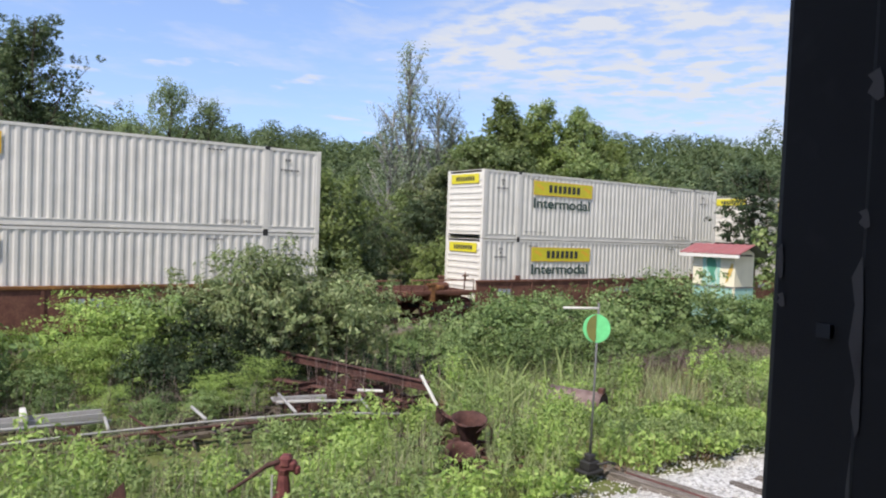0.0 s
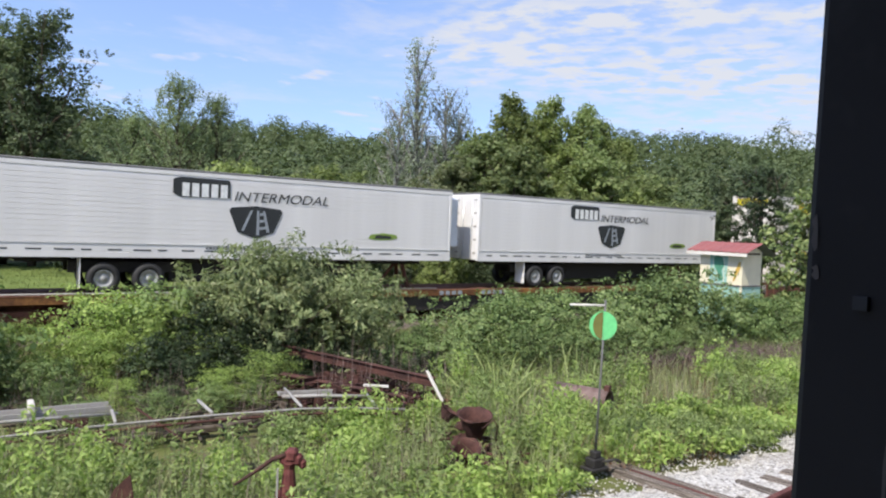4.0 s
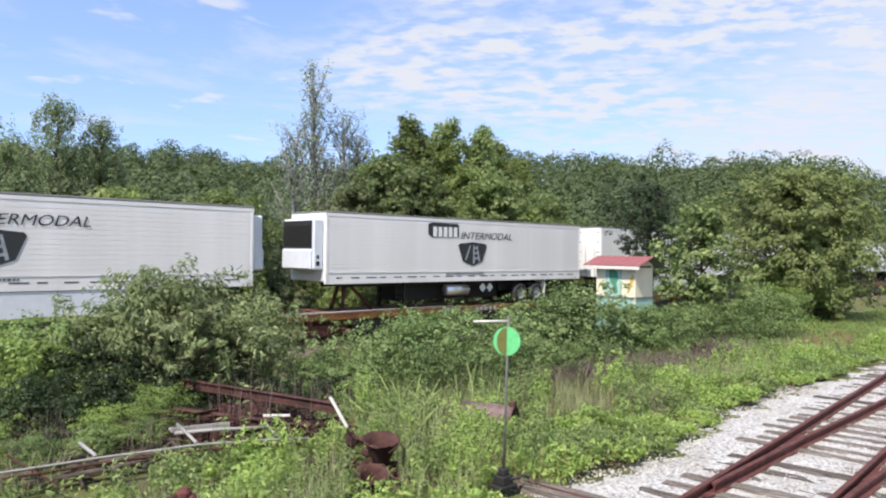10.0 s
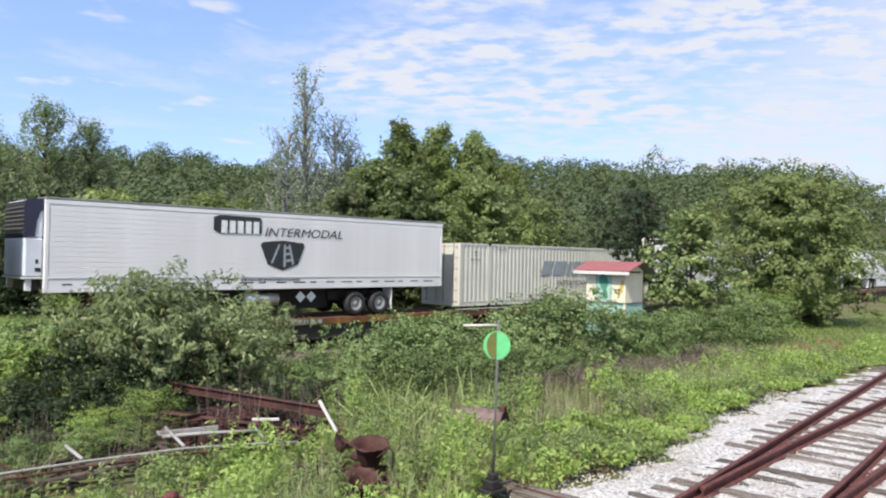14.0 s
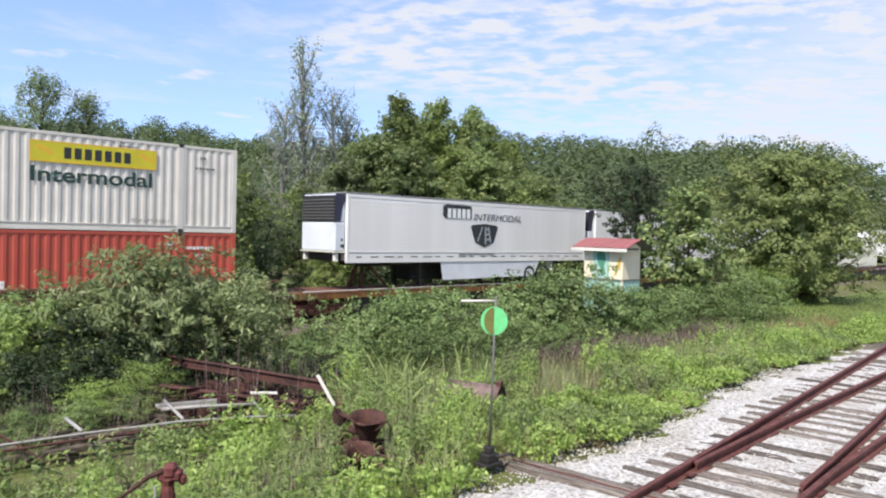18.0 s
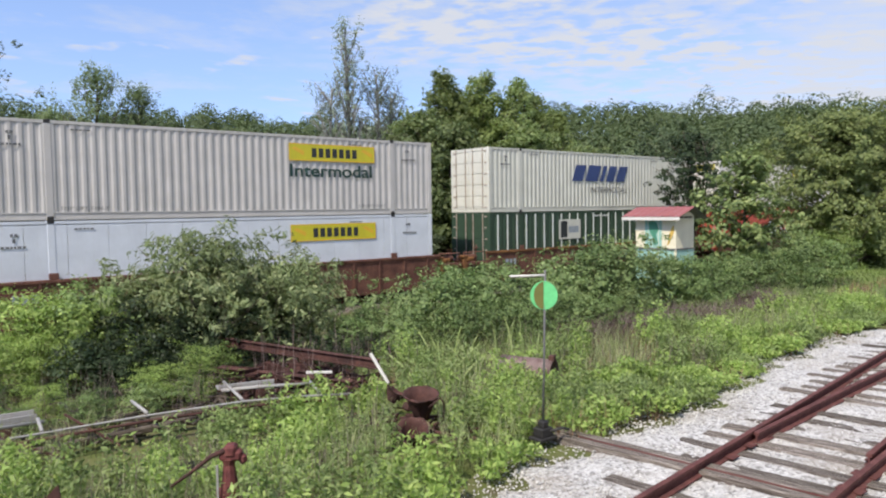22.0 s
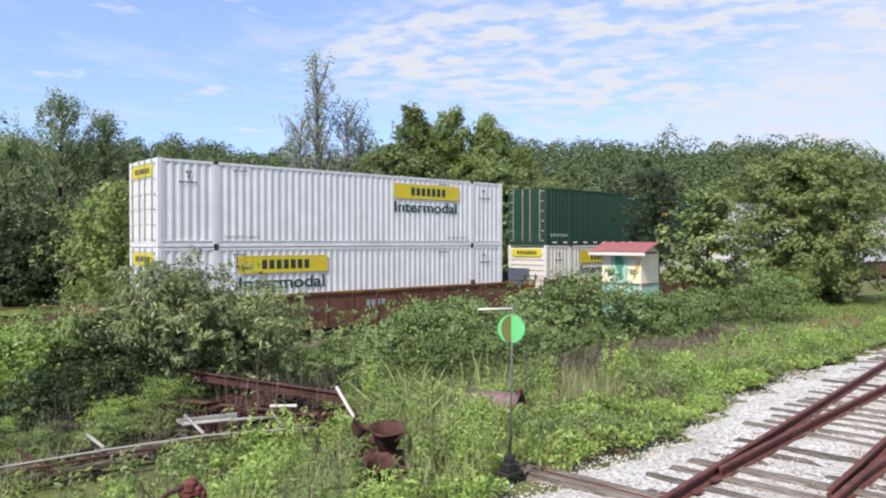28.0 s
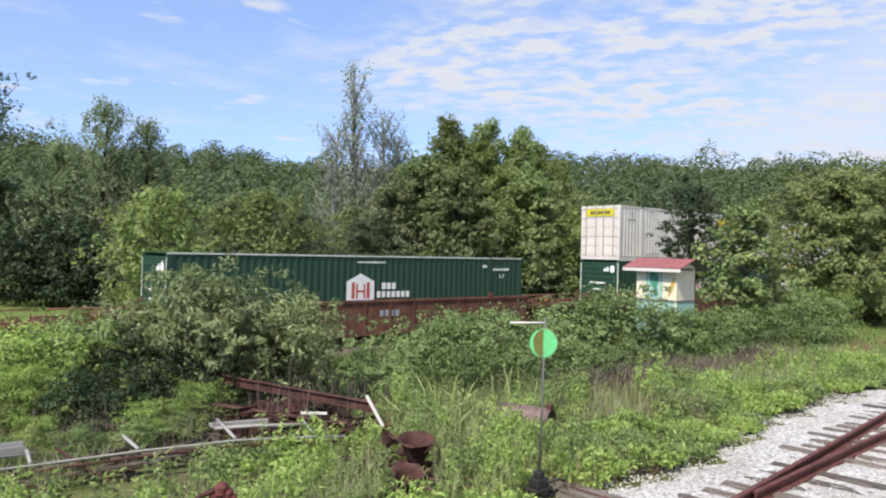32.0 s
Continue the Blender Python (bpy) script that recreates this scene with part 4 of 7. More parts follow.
def container(name, label, x, z, paint_name, back="doors", flat=False, h=H):
    """A long cargo container; its near lower left corner is its origin."""
    m = M[paint_name]
    e = thing(name, label, "container", group="containers on the train")
    mover(e, x, SIDE, z)
    e_h = h
    if flat:
        seg = [(0.16 + i * 1.13, 0.16 + i * 1.13 + 1.118) for i in range(14)]
        for a, b in seg:
            part("side_panel", cached(("flat", a, paint_name), lambda: part_mesh("side_panel", solid((a, b, 0.012, 0.03, 0.22, e_h - 0.12), bevel=0.004), m)), m, e)
        part("side_panel", cached(("flatfar", paint_name), lambda: part_mesh("side_panel", solid((0.16, L - 0.16, W - 0.03, W - 0.01, 0.22, e_h - 0.12)), m)), m, e)
    else:
        for y, f in ((0.014, -1), (W - 0.014, 1)):
            for a, b in ((0.16, 1.90), (2.08, L - 2.08), (L - 1.90, L - 0.16)):
                part("side_panel", cached(("corr", a, y, paint_name), lambda: corrugated(a, b, 0.22, e_h - 0.10, y, f, m)), m, e)
    posts = cached(("posts", paint_name), lambda: part_mesh("corner_post", solid((0, 0.17, 0, 0.16, 0.0, e_h), bevel=0.012), m))
    for px, py in ((0, 0), (L - 0.17, 0), (0, W - 0.16), (L - 0.17, W - 0.16)):
        part("corner_post", posts, m, e).location = (px, py, 0)
    lift = cached(("lift", paint_name), lambda: part_mesh("lifting_post", solid((0, 0.20, 0.002, 0.14, 0.0, e_h - 0.004), bevel=0.008), m))
    for px in (1.89, L - 2.09):
        for py in (0, W - 0.142):
            part("lifting_post", lift, m, e).location = (px, py, 0)
    rail_lo = cached(("lo", paint_name), lambda: rolled("bottom_rail", 0.17, L - 0.17, [(0.006, 0.0), (0.006, 0.06), (0.020, 0.06), (0.020, 0.19), (0.004, 0.19), (0.004, 0.225), (0.09, 0.225), (0.09, 0.0)], m))
    rail_hi = cached(("hi", paint_name), lambda: part_mesh("top_rail", solid((0.17, L - 0.17, 0.004, 0.09, e_h - 0.10, e_h - 0.012)), m))
    for py in (0, W - 0.094):
        part("bottom_rail", rail_lo, m, e).location = (0, py, 0)
        part("top_rail", rail_hi, m, e).location = (0, py, 0)
    part("roof", cached(("roof", paint_name), lambda: part_mesh("roof", solid((0.03, L - 0.03, 0.05, W - 0.05, e_h - 0.03, e_h - 0.008), *[(0.6 + i * 0.62, 0.9 + i * 0.62, 0.15, W - 0.15, e_h - 0.008, e_h + 0.006) for i in range(25)]), m)), m, e)
    part("floor", cached(("floor", paint_name), lambda: part_mesh("floor", solid((0.1, L - 0.1, 0.05, W - 0.05, 0.08, 0.16)), M["dark_steel"])), M["dark_steel"], e)
    cast = cached("casting", lambda: part_mesh("corner_casting", solid((0, 0.178, -0.006, 0.162, 0, 0.118), bevel=0.01), M["dark_steel"]))
    for px in (1.90, L - 2.08):
        for pz in (-0.012, e_h - 0.10):
            part("corner_casting", cast, M["dark_steel"], e).location = (px, 0.0, pz)
    end = cached(("end", paint_name), lambda: ribbed_end(m))
    far_end = part("end_wall", end, m, e)
    add_ribs(far_end, m, paint_name)
    far_end.matrix_basis = pose(L, W, 0, 0, 0, 180)
    if back == "ribs":
        add_ribs(part("end_wall", end, m, e), m, paint_name)
    else:
        leaf = cached(("leaf", paint_name), lambda: door_leaf(m))
        for dy in (0.145, 1.30):
            d = part("door", leaf, m, e)
            d.location = (0, dy, 0.15)
            for k in (0.25, 0.90):
                part("lock_bar", cached("bar", lock_bar), M["bar_rust"], d).location = (0, k, 0.04)
            for i in range(6):
                part("hinge", cached("container_hinge", hinge), M["bar_rust"], d).location = (0, 0.0 if dy < 1 else 0.99, i * 0.50)
        part("header", cached(("header", paint_name), lambda: part_mesh("header", solid((0.0, 0.1, 0.16, W - 0.16, e_h - 0.14, e_h - 0.01)), m)), m, e)
        part("door_sill", cached(("dsill", paint_name), lambda: part_mesh("door_sill", solid((0.0, 0.1, 0.16, W - 0.16, 0.0, 0.14)), m)), m, e)
    if paint_name not in ("green", "red", "moss_green"):
        small_marks(e, "grey_ink", 3, ((0.95, 2.45, 2, 0.09), (1.0, 2.28, 1, 0.12), (0.7, 2.12, 6, 0.07), (L - 1.35, 2.45, 2, 0.09), (L - 1.5, 2.12, 6, 0.07), (L - 4.0, 2.62, 5, 0.05), (2.6, 2.62, 5, 0.05)))
    else:
        small_marks(e, "white_ink", 4, ((7.2, 2.62, 12, 0.07), (L - 1.85, 2.34, 9, 0.10), (L - 2.45, 2.46, 2, 0.12), (L - 2.42, 0.64, 2, 0.12)))
        words(e, "53'", L - 1.45, 2.02, 0.36, 0.17, "white_ink")
        words(e, "TOP LIFT ONLY", L - 1.75, 0.62, 1.55, 0.15, "white_ink")
        words(e, "TOP LIFT ONLY", 0.3, 0.42, 1.45, 0.15, "white_ink")
    return e


def end_sign(e, z=2.32):
    """The small yellow board on the end that faces back along the line."""
    me = cached("end_sign", lambda: part_mesh("end_sign", solid((-0.012, 0.0, 0.32, W - 0.32, 0, 0.40), bevel=0.004), M["yellow"]))
    s = part("end_sign", me, M["yellow"], e, "yellow board with a dark mark on the end")
    s.location = (-0.012, 0, z)
    bar = cached("end_bar", lambda: part_mesh("mark_bar", solid((-0.017, -0.012, 0, 0.12, 0.11, 0.29)), M["sign_dark"]))
    for i in range(8):
        part("mark_bar", bar, M["sign_dark"], s).location = (0, 0.62 + i * 0.17, 0)


def white_box(x, z, side, word=True, back="doors", flat=False, paint_name="white"):
    what = "smooth-sided" if flat else "corrugated"
    e = container("cargo_container", "white " + what + " cargo container with a yellow sign board", x, z, paint_name, back, flat)
    if side is not None:
        sx = 2.78 if side == "rear" else 9.66
        sign_panel(e, sx, 1.98, 3.66, 0.62)
        if word:
            words(e, "Intermodal", sx + 0.03, 1.40, 3.50, 0.46, "green_ink", bold=0.020)
    if not flat:
        words(e, "TOP LIFT ONLY", 2.25, 0.29, 1.35, 0.10, "grey_ink")
        words(e, "TOP LIFT ONLY", L - 3.6, 0.29, 1.25, 0.10, "grey_ink")
    end_sign(e)
    return e


def green_box(x, z, mark):
    e = container("green_container", "dark green corrugated cargo container with white markings", x, z, "moss_green" if mark == "posts" else "green", "ribs" if mark == "house" else "doors")
    if mark == "house":
        house_mark(e, 6.72, 1.20)
        oval = [(-0.42 + 0.16 * math.cos(radians(a)), 2.42 + 0.20 * math.sin(radians(a))) for a in range(0, 360, 24)]
        turned = pose(0, 0, 0, 0, 0, -90)
        part("end_emblem", cached("end_oval", lambda: polygon("end_emblem", oval, M["white_ink"], -0.012, 0.006)), M["white_ink"], e, "white oval mark on the end").matrix_basis = turned
        for ya, yb, za, zb in ((0.66, 0.80, 2.28, 2.52), (0.84, 0.98, 2.28, 2.44), (0.9, 1.9, 1.62, 1.70), (1.1, 1.7, 1.28, 1.36)):
            part("end_block", part_mesh("end_block", solid((-0.014, -0.004, ya, yb, za, zb)), M["white_ink"]), M["white_ink"], e, "white block of lettering on the end")
        for ya in (0.03, W - 0.09):
            part("edge_strip", cached("edge_strip", lambda: part_mesh("edge_strip", solid((-0.006, 0.0, 0, 0.06, 0.16, H - 0.16)), M["pale"])), M["pale"], e, "pale strip on the corner post").location = (0, ya, 0)
        part("roof_edge", cached("roof_edge", lambda: part_mesh("roof_edge", solid((0.0, L, -0.006, 0.03, H - 0.04, H + 0.012)), M["pale"])), M["pale"], e, "pale roof edge")
    elif mark == "board":
        b = part("emblem_board", cached("emb", lambda: part_mesh("emblem_board", solid((0, 1.62, -0.012, 0, 0, 0.86), bevel=0.004), M["amber"])), M["amber"], e, "amber emblem board")
        b.location = (10.2, 0, 1.70)
        part("emblem_block", polygon("emblem", [(0.12, 0.08), (0.55, 0.08), (0.55, 0.78), (0.12, 0.78)], M["sign_dark"], -0.017, 0.004), M["sign_dark"], b)
        part("emblem_block", polygon("emblem", [(0.64, 0.2), (1.40, 0.2), (1.50, 0.66), (0.74, 0.66)], M["blue_ink"], -0.017, 0.004), M["blue_ink"], b)
        d = part("placard", polygon("placard", [(0, -0.26), (0.26, 0), (0, 0.26), (-0.26, 0)], M["white_ink"], -0.012, 0.005), M["white_ink"], e, "white diamond placard")
        d.location = (12.46, 0, 2.08)
        me = plates("reflector", [(0.5 + i * 0.85, 0.85 + i * 0.85, 0.10, 0.17) for i in range(18)], M["white_ink"], -0.004, 0.006)
        part("reflector_strip", me, M["white_ink"], e, "row of white reflector strips")
    elif mark == "posts":
        for i in range(26):
            part("pale_rib", cached("rib", lambda: part_mesh("pale_rib", solid((0, 0.07, -0.014, 0.02, 0.21, H - 0.11), bevel=0.006), M["pale"])), M["pale"], e, "pale upright rib").location = (0.50 + i * 0.61, 0, 0)
        b = part("emblem_board", cached("emb2", lambda: part_mesh("emblem_board", solid((0, 1.6, -0.03, -0.016, 0, 0.95), bevel=0.004), M["cream"])), M["cream"], e, "cream emblem board")
        b.location = (4.6, 0, 1.55)
        part("emblem_block", polygon("emblem", [(0.12, 0.08), (0.6, 0.08), (0.6, 0.88), (0.12, 0.88)], M["sign_dark"], -0.035, 0.004), M["sign_dark"], b)
        part("emblem_block", polygon("emblem", [(0.7, 0.3), (1.45, 0.3), (1.45, 0.62), (0.7, 0.62)], M["faded_ink"], -0.035, 0.004), M["faded_ink"], b)
    return e


def wheel_set(axle_z, radius, material):
    return lathe([(0.02, -0.06), (radius, -0.06), (radius, 0.06), (radius * 0.97, 0.075), (radius * 0.8, 0.04), (0.02, 0.04)], "y", 20)


def bogie(parent, x):
    """A freight truck: side frame, springs and two axles with wheels."""
    def frame_mesh():
        return part_mesh("side_frame", solid((-1.25, 1.25, -0.08, 0.06, 0.42, 0.60), (-1.22, -0.72, -0.10, 0.08, 0.30, 0.46), (0.72, 1.22, -0.10, 0.08, 0.30, 0.46), (-0.45, 0.45, -0.08, 0.06, 0.16, 0.28), (-0.62, -0.36, -0.08, 0.06, 0.2, 0.5), (0.36, 0.62, -0.08, 0.06, 0.2, 0.5), (-0.3, 0.3, -0.06, 0.04, 0.28, 0.42), bevel=0.02), M["car_rust"])
    for y in (0.33, W - 0.33):
        part("side_frame", cached("frame", frame_mesh), M["car_rust"], parent).location = (x, y, 0)

    def wheel_mesh():
        v, f = wheel_set(0, 0.42, None)
        return mesh_from("wheel", v, f, M["rail"], False)
    for dx in (-0.88, 0.88):
        for y in (0.56, W - 0.56):
            part("wheel", cached("rwheel", wheel_mesh), M["rail"], parent).location = (x + dx, y, 0.42)
        part("axle", cached("axle", lambda: tubes("axle", M["dark_steel"], [([(0, 0.2, 0.42), (0, W - 0.2, 0.42)], 0.07)])), M["dark_steel"], parent).location = (x + dx, 0, 0)


def well_car(x, e0, e1, tint="car_rust"):
    """A sunken well car under a container stack; e0 and e1: how far its ends reach past the load."""
    c = thing("well_car", "rust-brown sunken well car with deep side sills", "rail car", group="cars of the train")
    mover(c, x, SIDE, RAIL_TOP)
    m, top = M["car_rust"], 1.57
    for y in (-0.10, W + 0.02):
        part("side_sill", cached(("sill", y), lambda: part_mesh("side_sill", solid((-0.25, L + 0.25, y, y + 0.08, 0.24, top - 0.10), (-0.25, L + 0.25, y - 0.03, y + 0.085, 0.20, 0.30), *[(0.4 + i * 1.18, 0.48 + i * 1.18, y - 0.035, y, 0.30, top - 0.1) for i in range(14)]), m)), m, c)
        part("top_chord", cached(("chord", y, tint), lambda: part_mesh("top_chord", solid((-0.30, L + 0.30, y - 0.05, y + 0.085, top - 0.10, top), bevel=0.01), M[tint])), M[tint], c, "worn top chord of the side sill")
    part("well_floor", cached("wfloor", lambda: part_mesh("well_floor", solid((-0.2, L + 0.2, -0.01, W + 0.01, 0.22, 0.36)), m)), m, c)
    for x0, x1 in ((-e0, -0.26), (L + 0.26, L + e1)):
        if x1 - x0 < 0.25:
            continue
        part("end_platform", part_mesh("end_platform", solid((x0, x1, 0.25, W - 0.25, 0.92, 1.10), (x0, x1, 0.9, W - 0.9, 0.62, 0.92), (x0 + 0.1, x1, -0.05, 0.10, 1.02, 1.16), (x0 + 0.1, x1, W - 0.1, W + 0.05, 1.02, 1.16), bevel=0.015), m), m, c)
        part("grating", part_mesh("grating", solid(*[(x0 + 0.15, x1 - 0.1, 0.35 + i * 0.24, 0.42 + i * 0.24, 1.105, 1.14) for i in range(8)]), M["car_rust"]), m, c)
        part("valve_box", part_mesh("valve_box", solid(((x0 + x1) / 2 - 0.16, (x0 + x1) / 2 + 0.16, 0.12, 0.36, 1.0, 1.36), bevel=0.04), M["car_amber"]), M["car_amber"], c)
        xm = (x0 + x1) / 2
        part("air_tank", mesh_from("air_tank", *lathe([(0.01, -0.42), (0.12, -0.40), (0.15, -0.34), (0.15, 0.34), (0.12, 0.40), (0.01, 0.42)], "x", 12, (xm + 0.2, 0.55, 1.30)), M["car_rust"], True), M["car_rust"], c, "rusty air tank")
        part("hand_rail", tubes("hand_rail", M["car_rust"], [([(x0 + 0.1, 0.0, 1.10), (x0 + 0.1, 0.0, 1.58), (x1 - 0.1, 0.0, 1.58), (x1 - 0.1, 0.0, 1.10)], 0.028)], 6), m, c)
        part("bracket", part_mesh("bracket", solid((xm - 0.62, xm - 0.40, -0.06, 0.16, 0.72, 1.44), (xm - 0.70, xm - 0.34, -0.08, 0.2, 1.36, 1.46), bevel=0.02), M["car_amber"]), M["car_amber"], c)
        for k, zt in ((0.5, 1.62), (0.9, 1.55)):
            gx = (x0 + x1) / 2 - k
            part("grab_rail", tubes("grab_rail", M["car_rust"], [([(gx, 0.02, 1.1), (gx, 0.02, zt)], 0.025)], 6), m, c)
    if e0 > 1.5:
        bogie(c, -1.35)
        part("hand_brake", tubes("hand_brake", M["car_rust"], [([(-0.75, 0.1, 1.1), (-0.75, 0.1, 1.75)], 0.03), ([(-0.9, 0.06, 1.75), (-0.6, 0.06, 1.75)], 0.03), ([(-0.75, 0.06, 1.6), (-0.75, 0.06, 1.9)], 0.03)], 6), m, c)
    if e1 > 1.0:
        bogie(c, L + 1.35)
    for i, px in enumerate((0.9, 1.15, 1.4, 8.2, 8.45, 8.7, 8.95)):
        part("code_bar", cached("codebar", lambda: part_mesh("code_bar", solid((0, 0.17, -0.112, -0.102, 0.92, 1.17)), M["faded_ink"])), M["faded_ink"], c, "pale painted code bar").location = (px, 0, 0)
    for px in (2.0, L - 2.0):
        part("stacking_block", cached("block", lambda: part_mesh("stacking_block", solid((-0.13, 0.13, -0.10, -0.02, 1.57, 1.75), bevel=0.015), m)), m, c).location = (px, 0, 0)
    return c


def flat_car(x0, x1, deck=1.07, edge="car_amber"):
    """A low spine car: centre sill, cross arms and deck edges."""
    n = x1 - x0
    c = thing("flat_car", "rusty amber-edged intermodal flat car", "rail car", group="cars of the train")
    mover(c, x0, SIDE, RAIL_TOP)
    part("deck", part_mesh("deck", solid((0.05, n - 0.05, 0.10, W - 0.10, deck - 0.10, deck - 0.02)), M["car_rust"]), M["car_rust"], c)
    for y in (-0.02, W - 0.06):
        part("deck_edge", part_mesh("deck_edge", solid((0.05, n - 0.05, y, y + 0.08, deck - 0.26, deck - 0.02), bevel=0.008), M[edge]), M[edge], c, "worn deck edge")
    part("centre_sill", part_mesh("centre_sill", solid((0.0, n, 0.55, W - 0.55, 0.36, deck - 0.12), (2.8, n - 2.8, 0.2, 0.3, 0.62, deck - 0.2), (2.8, n - 2.8, W - 0.3, W - 0.2, 0.62, deck - 0.2)), M["car_rust"]), M["car_rust"], c)
    for y in (0.10, W - 0.18):
        part("side_sill", part_mesh("side_sill", solid((2.9, n - 2.9, y, y + 0.08, 0.26, deck - 0.28), (2.9, n - 2.9, y - 0.04, y + 0.10, 0.24, 0.30)), M["dark_steel"]), M["dark_steel"], c, "deep dark side sill")
    for i in range(int(n // 1.9)):
        part("cross_arm", cached("arm", lambda: part_mesh("cross_arm", solid((-0.06, 0.06, 0.05, W - 0.05, 0.60, 0.97)), M["car_rust"])), M["car_rust"], c).location = (1.0 + i * 1.9, 0, 0)
    for i in range(9):
        px = n * 0.5 - 1.6 + i * 0.30 + (0.9 if i > 3 else 0)
        part("code_bar", cached("deckbar", lambda: part_mesh("code_bar", solid((0, 0.20, -0.028, -0.018, deck - 0.22, deck - 0.06)), M["faded_ink"])), M["faded_ink"], c, "pale painted code bar").location = (px, 0, 0)
    part("side_rail", tubes("side_rail", M["galv"], [([(0.4, -0.03, deck + 0.05), (n * 0.45, -0.03, deck + 0.05)], 0.025)], 6), M["galv"], c, "pale rail along the deck")
    bogie(c, 1.5)
    bogie(c, n - 1.5)
    return c


def tyre_pair(parent, x, z):
    """A road wheel: tyre with a bright rim."""
    def tyre():
        v, f = lathe([(0.27, 0.05), (0.29, -0.02), (0.40, -0.02), (0.47, 0.03), (0.485, 0.10), (0.485, 0.24), (0.47, 0.30), (0.30, 0.32)], "y", 24)
        return mesh_from("tyre", v, f, M["black"], True)

    def rim():
        v, f = lathe([(0.0, 0.02), (0.09, 0.02), (0.10, 0.07), (0.17, 0.08), (0.22, 0.03), (0.27, 0.0), (0.285, 0.02)], "y", 20)
        return mesh_from("rim", v, f, M["rim"], True)
    for y in (0.04, W - 0.36):
        t = part("tyre", cached("tyre", tyre), M["black"], parent)
        t.location = (x, y, z)
        if y < 1:
            part("rim", cached("rim", rim), M["rim"], t)


def trailer(x, reefer, skirt=False, emblem=False, unit=True):
    """A highway trailer riding on a flat car; reefer: the end with the cooling unit."""
    t = thing("semi_trailer", "white refrigerated highway trailer with black lettering on a flat car", "trailer", group="trailers on the train")
    mover(t, x, SIDE, 0.0)
    m, z0, z1 = M["trailer_white"], 1.95, 4.78
    # side wall of long horizontal panels
    slat = cached("slat", lambda: part_mesh("side_panel", solid((0.16, 15.84, -0.010, 0.014, 0.0, 0.142), bevel=0.003), m))
    for i in range(14):
        part("side_panel", slat, m, t).location = (0, 0.010, z0 + 0.462 + i * 0.151)
    part("body", cached("tbody", lambda: part_mesh("body", solid((0.02, 15.98, 0.022, W - 0.0, z0 + 0.10, z1 - 0.03), bevel=0.02), m)), m, t)
    for nm, box in (("lower_rail", (0.0, 16.0, 0.0, 0.06, z0, z0 + 0.16)), ("kick_panel", (0.10, 15.9, 0.004, 0.05, z0 + 0.162, z0 + 0.418)), ("trim_rail", (0.1, 15.9, -0.016, 0.05, z0 + 0.42, z0 + 0.455))):
        part(nm, cached(("t", nm), lambda: part_mesh(nm, solid(box, bevel=0.004), m)), m, t)
    part("top_rail", cached("ttop", lambda: part_mesh("top_rail", solid((0.0, 16.0, -0.004, 0.06, z1 - 0.20, z1 - 0.07), bevel=0.006), m)), m, t)
    part("roof_cap", cached("tcap", lambda: part_mesh("roof_cap", solid((0.0, 16.0, -0.012, W + 0.01, z1 - 0.07, z1 - 0.0), bevel=0.02), M["roof_metal"])), M["roof_metal"], t, "dark weathered roof edge")
    for px in (0.0, 15.86):
        part("corner_post", cached("tpost", lambda: part_mesh("corner_post", solid((0, 0.14, -0.006, 0.12, z0, z1 - 0.07), bevel=0.03), m)), m, t).location = (px, 0, 0)
    refl = cached("tref", lambda: plates("reflector", [(0.5 + i * 0.72, 0.5 + i * 0.72 + 0.28 + 0.12 * (i % 3), z0 + 0.22, z0 + 0.26) for i in range(21)], M["sign_dark"], -0.004, 0.006))
    part("reflector_strip", refl, M["sign_dark"], t, "broken dark reflector strip")
    # lettering and emblem
    blk = [(5.22, 4.02), (5.22, 4.46), (5.45, 4.54), (6.98, 4.52), (7.04, 4.44), (7.04, 3.94), (5.46, 3.90)]
    part("shadow_block", cached("tblk", lambda: polygon("shadow_block", blk, M["sign_dark"], -0.022, 0.006)), M["sign_dark"], t, "black shadow block of the carrier's mark")
    for i in range(5):
        a = 5.50 + i * 0.305
        bar = cached(("tmk", i), lambda: polygon("white_bar", [(a, 3.93), (a + 0.22, 3.93), (a + 0.22, 4.36), (a, 4.36)], M["white_ink"], -0.026, 0.004))
        part("white_bar", bar, M["white_ink"], t, "plain white bar")
    words(t, "INTERMODAL", 7.18, 3.86, 3.40, 0.32, "sign_dark", 0.25, -0.020)
    sh = [(0.0, 0.92), (0.08, 1.02), (0.92, 1.10), (1.76, 1.02), (1.84, 0.92), (1.55, 0.22), (0.92, 0.0), (0.29, 0.22)]
    s = part("shield", cached("shield", lambda: polygon("shield", sh, M["sign_dark"], -0.020, 0.006)), M["sign_dark"], t, "black shield emblem")
    s.location = (7.02, 0, 2.63)
    lines = [[(0.42, 0.28), (0.50, 0.25), (0.80, 0.95), (0.72, 0.95)], [(0.94, 0.12), (1.04, 0.12), (1.02, 0.95), (0.94, 0.95)], [(1.04, 0.3), (1.28, 0.34), (1.26, 0.42), (1.04, 0.40)], [(1.04, 0.55), (1.3, 0.58), (1.28, 0.66), (1.04, 0.64)], [(1.04, 0.78), (1.2, 0.80), (1.18, 0.88), (1.04, 0.87)], [(1.3, 0.2), (1.4, 0.24), (1.22, 0.95), (1.14, 0.95)]]
    for i, ln in enumerate(lines):
        part("shield_line", cached(("sl", i), lambda: polygon("shield_line", ln, M["faded_ink"], -0.025, 0.004)), M["faded_ink"], s)
    small_marks(t, "grey_ink", 8, ((6.3, z0 + 0.30, 22, 0.08),))
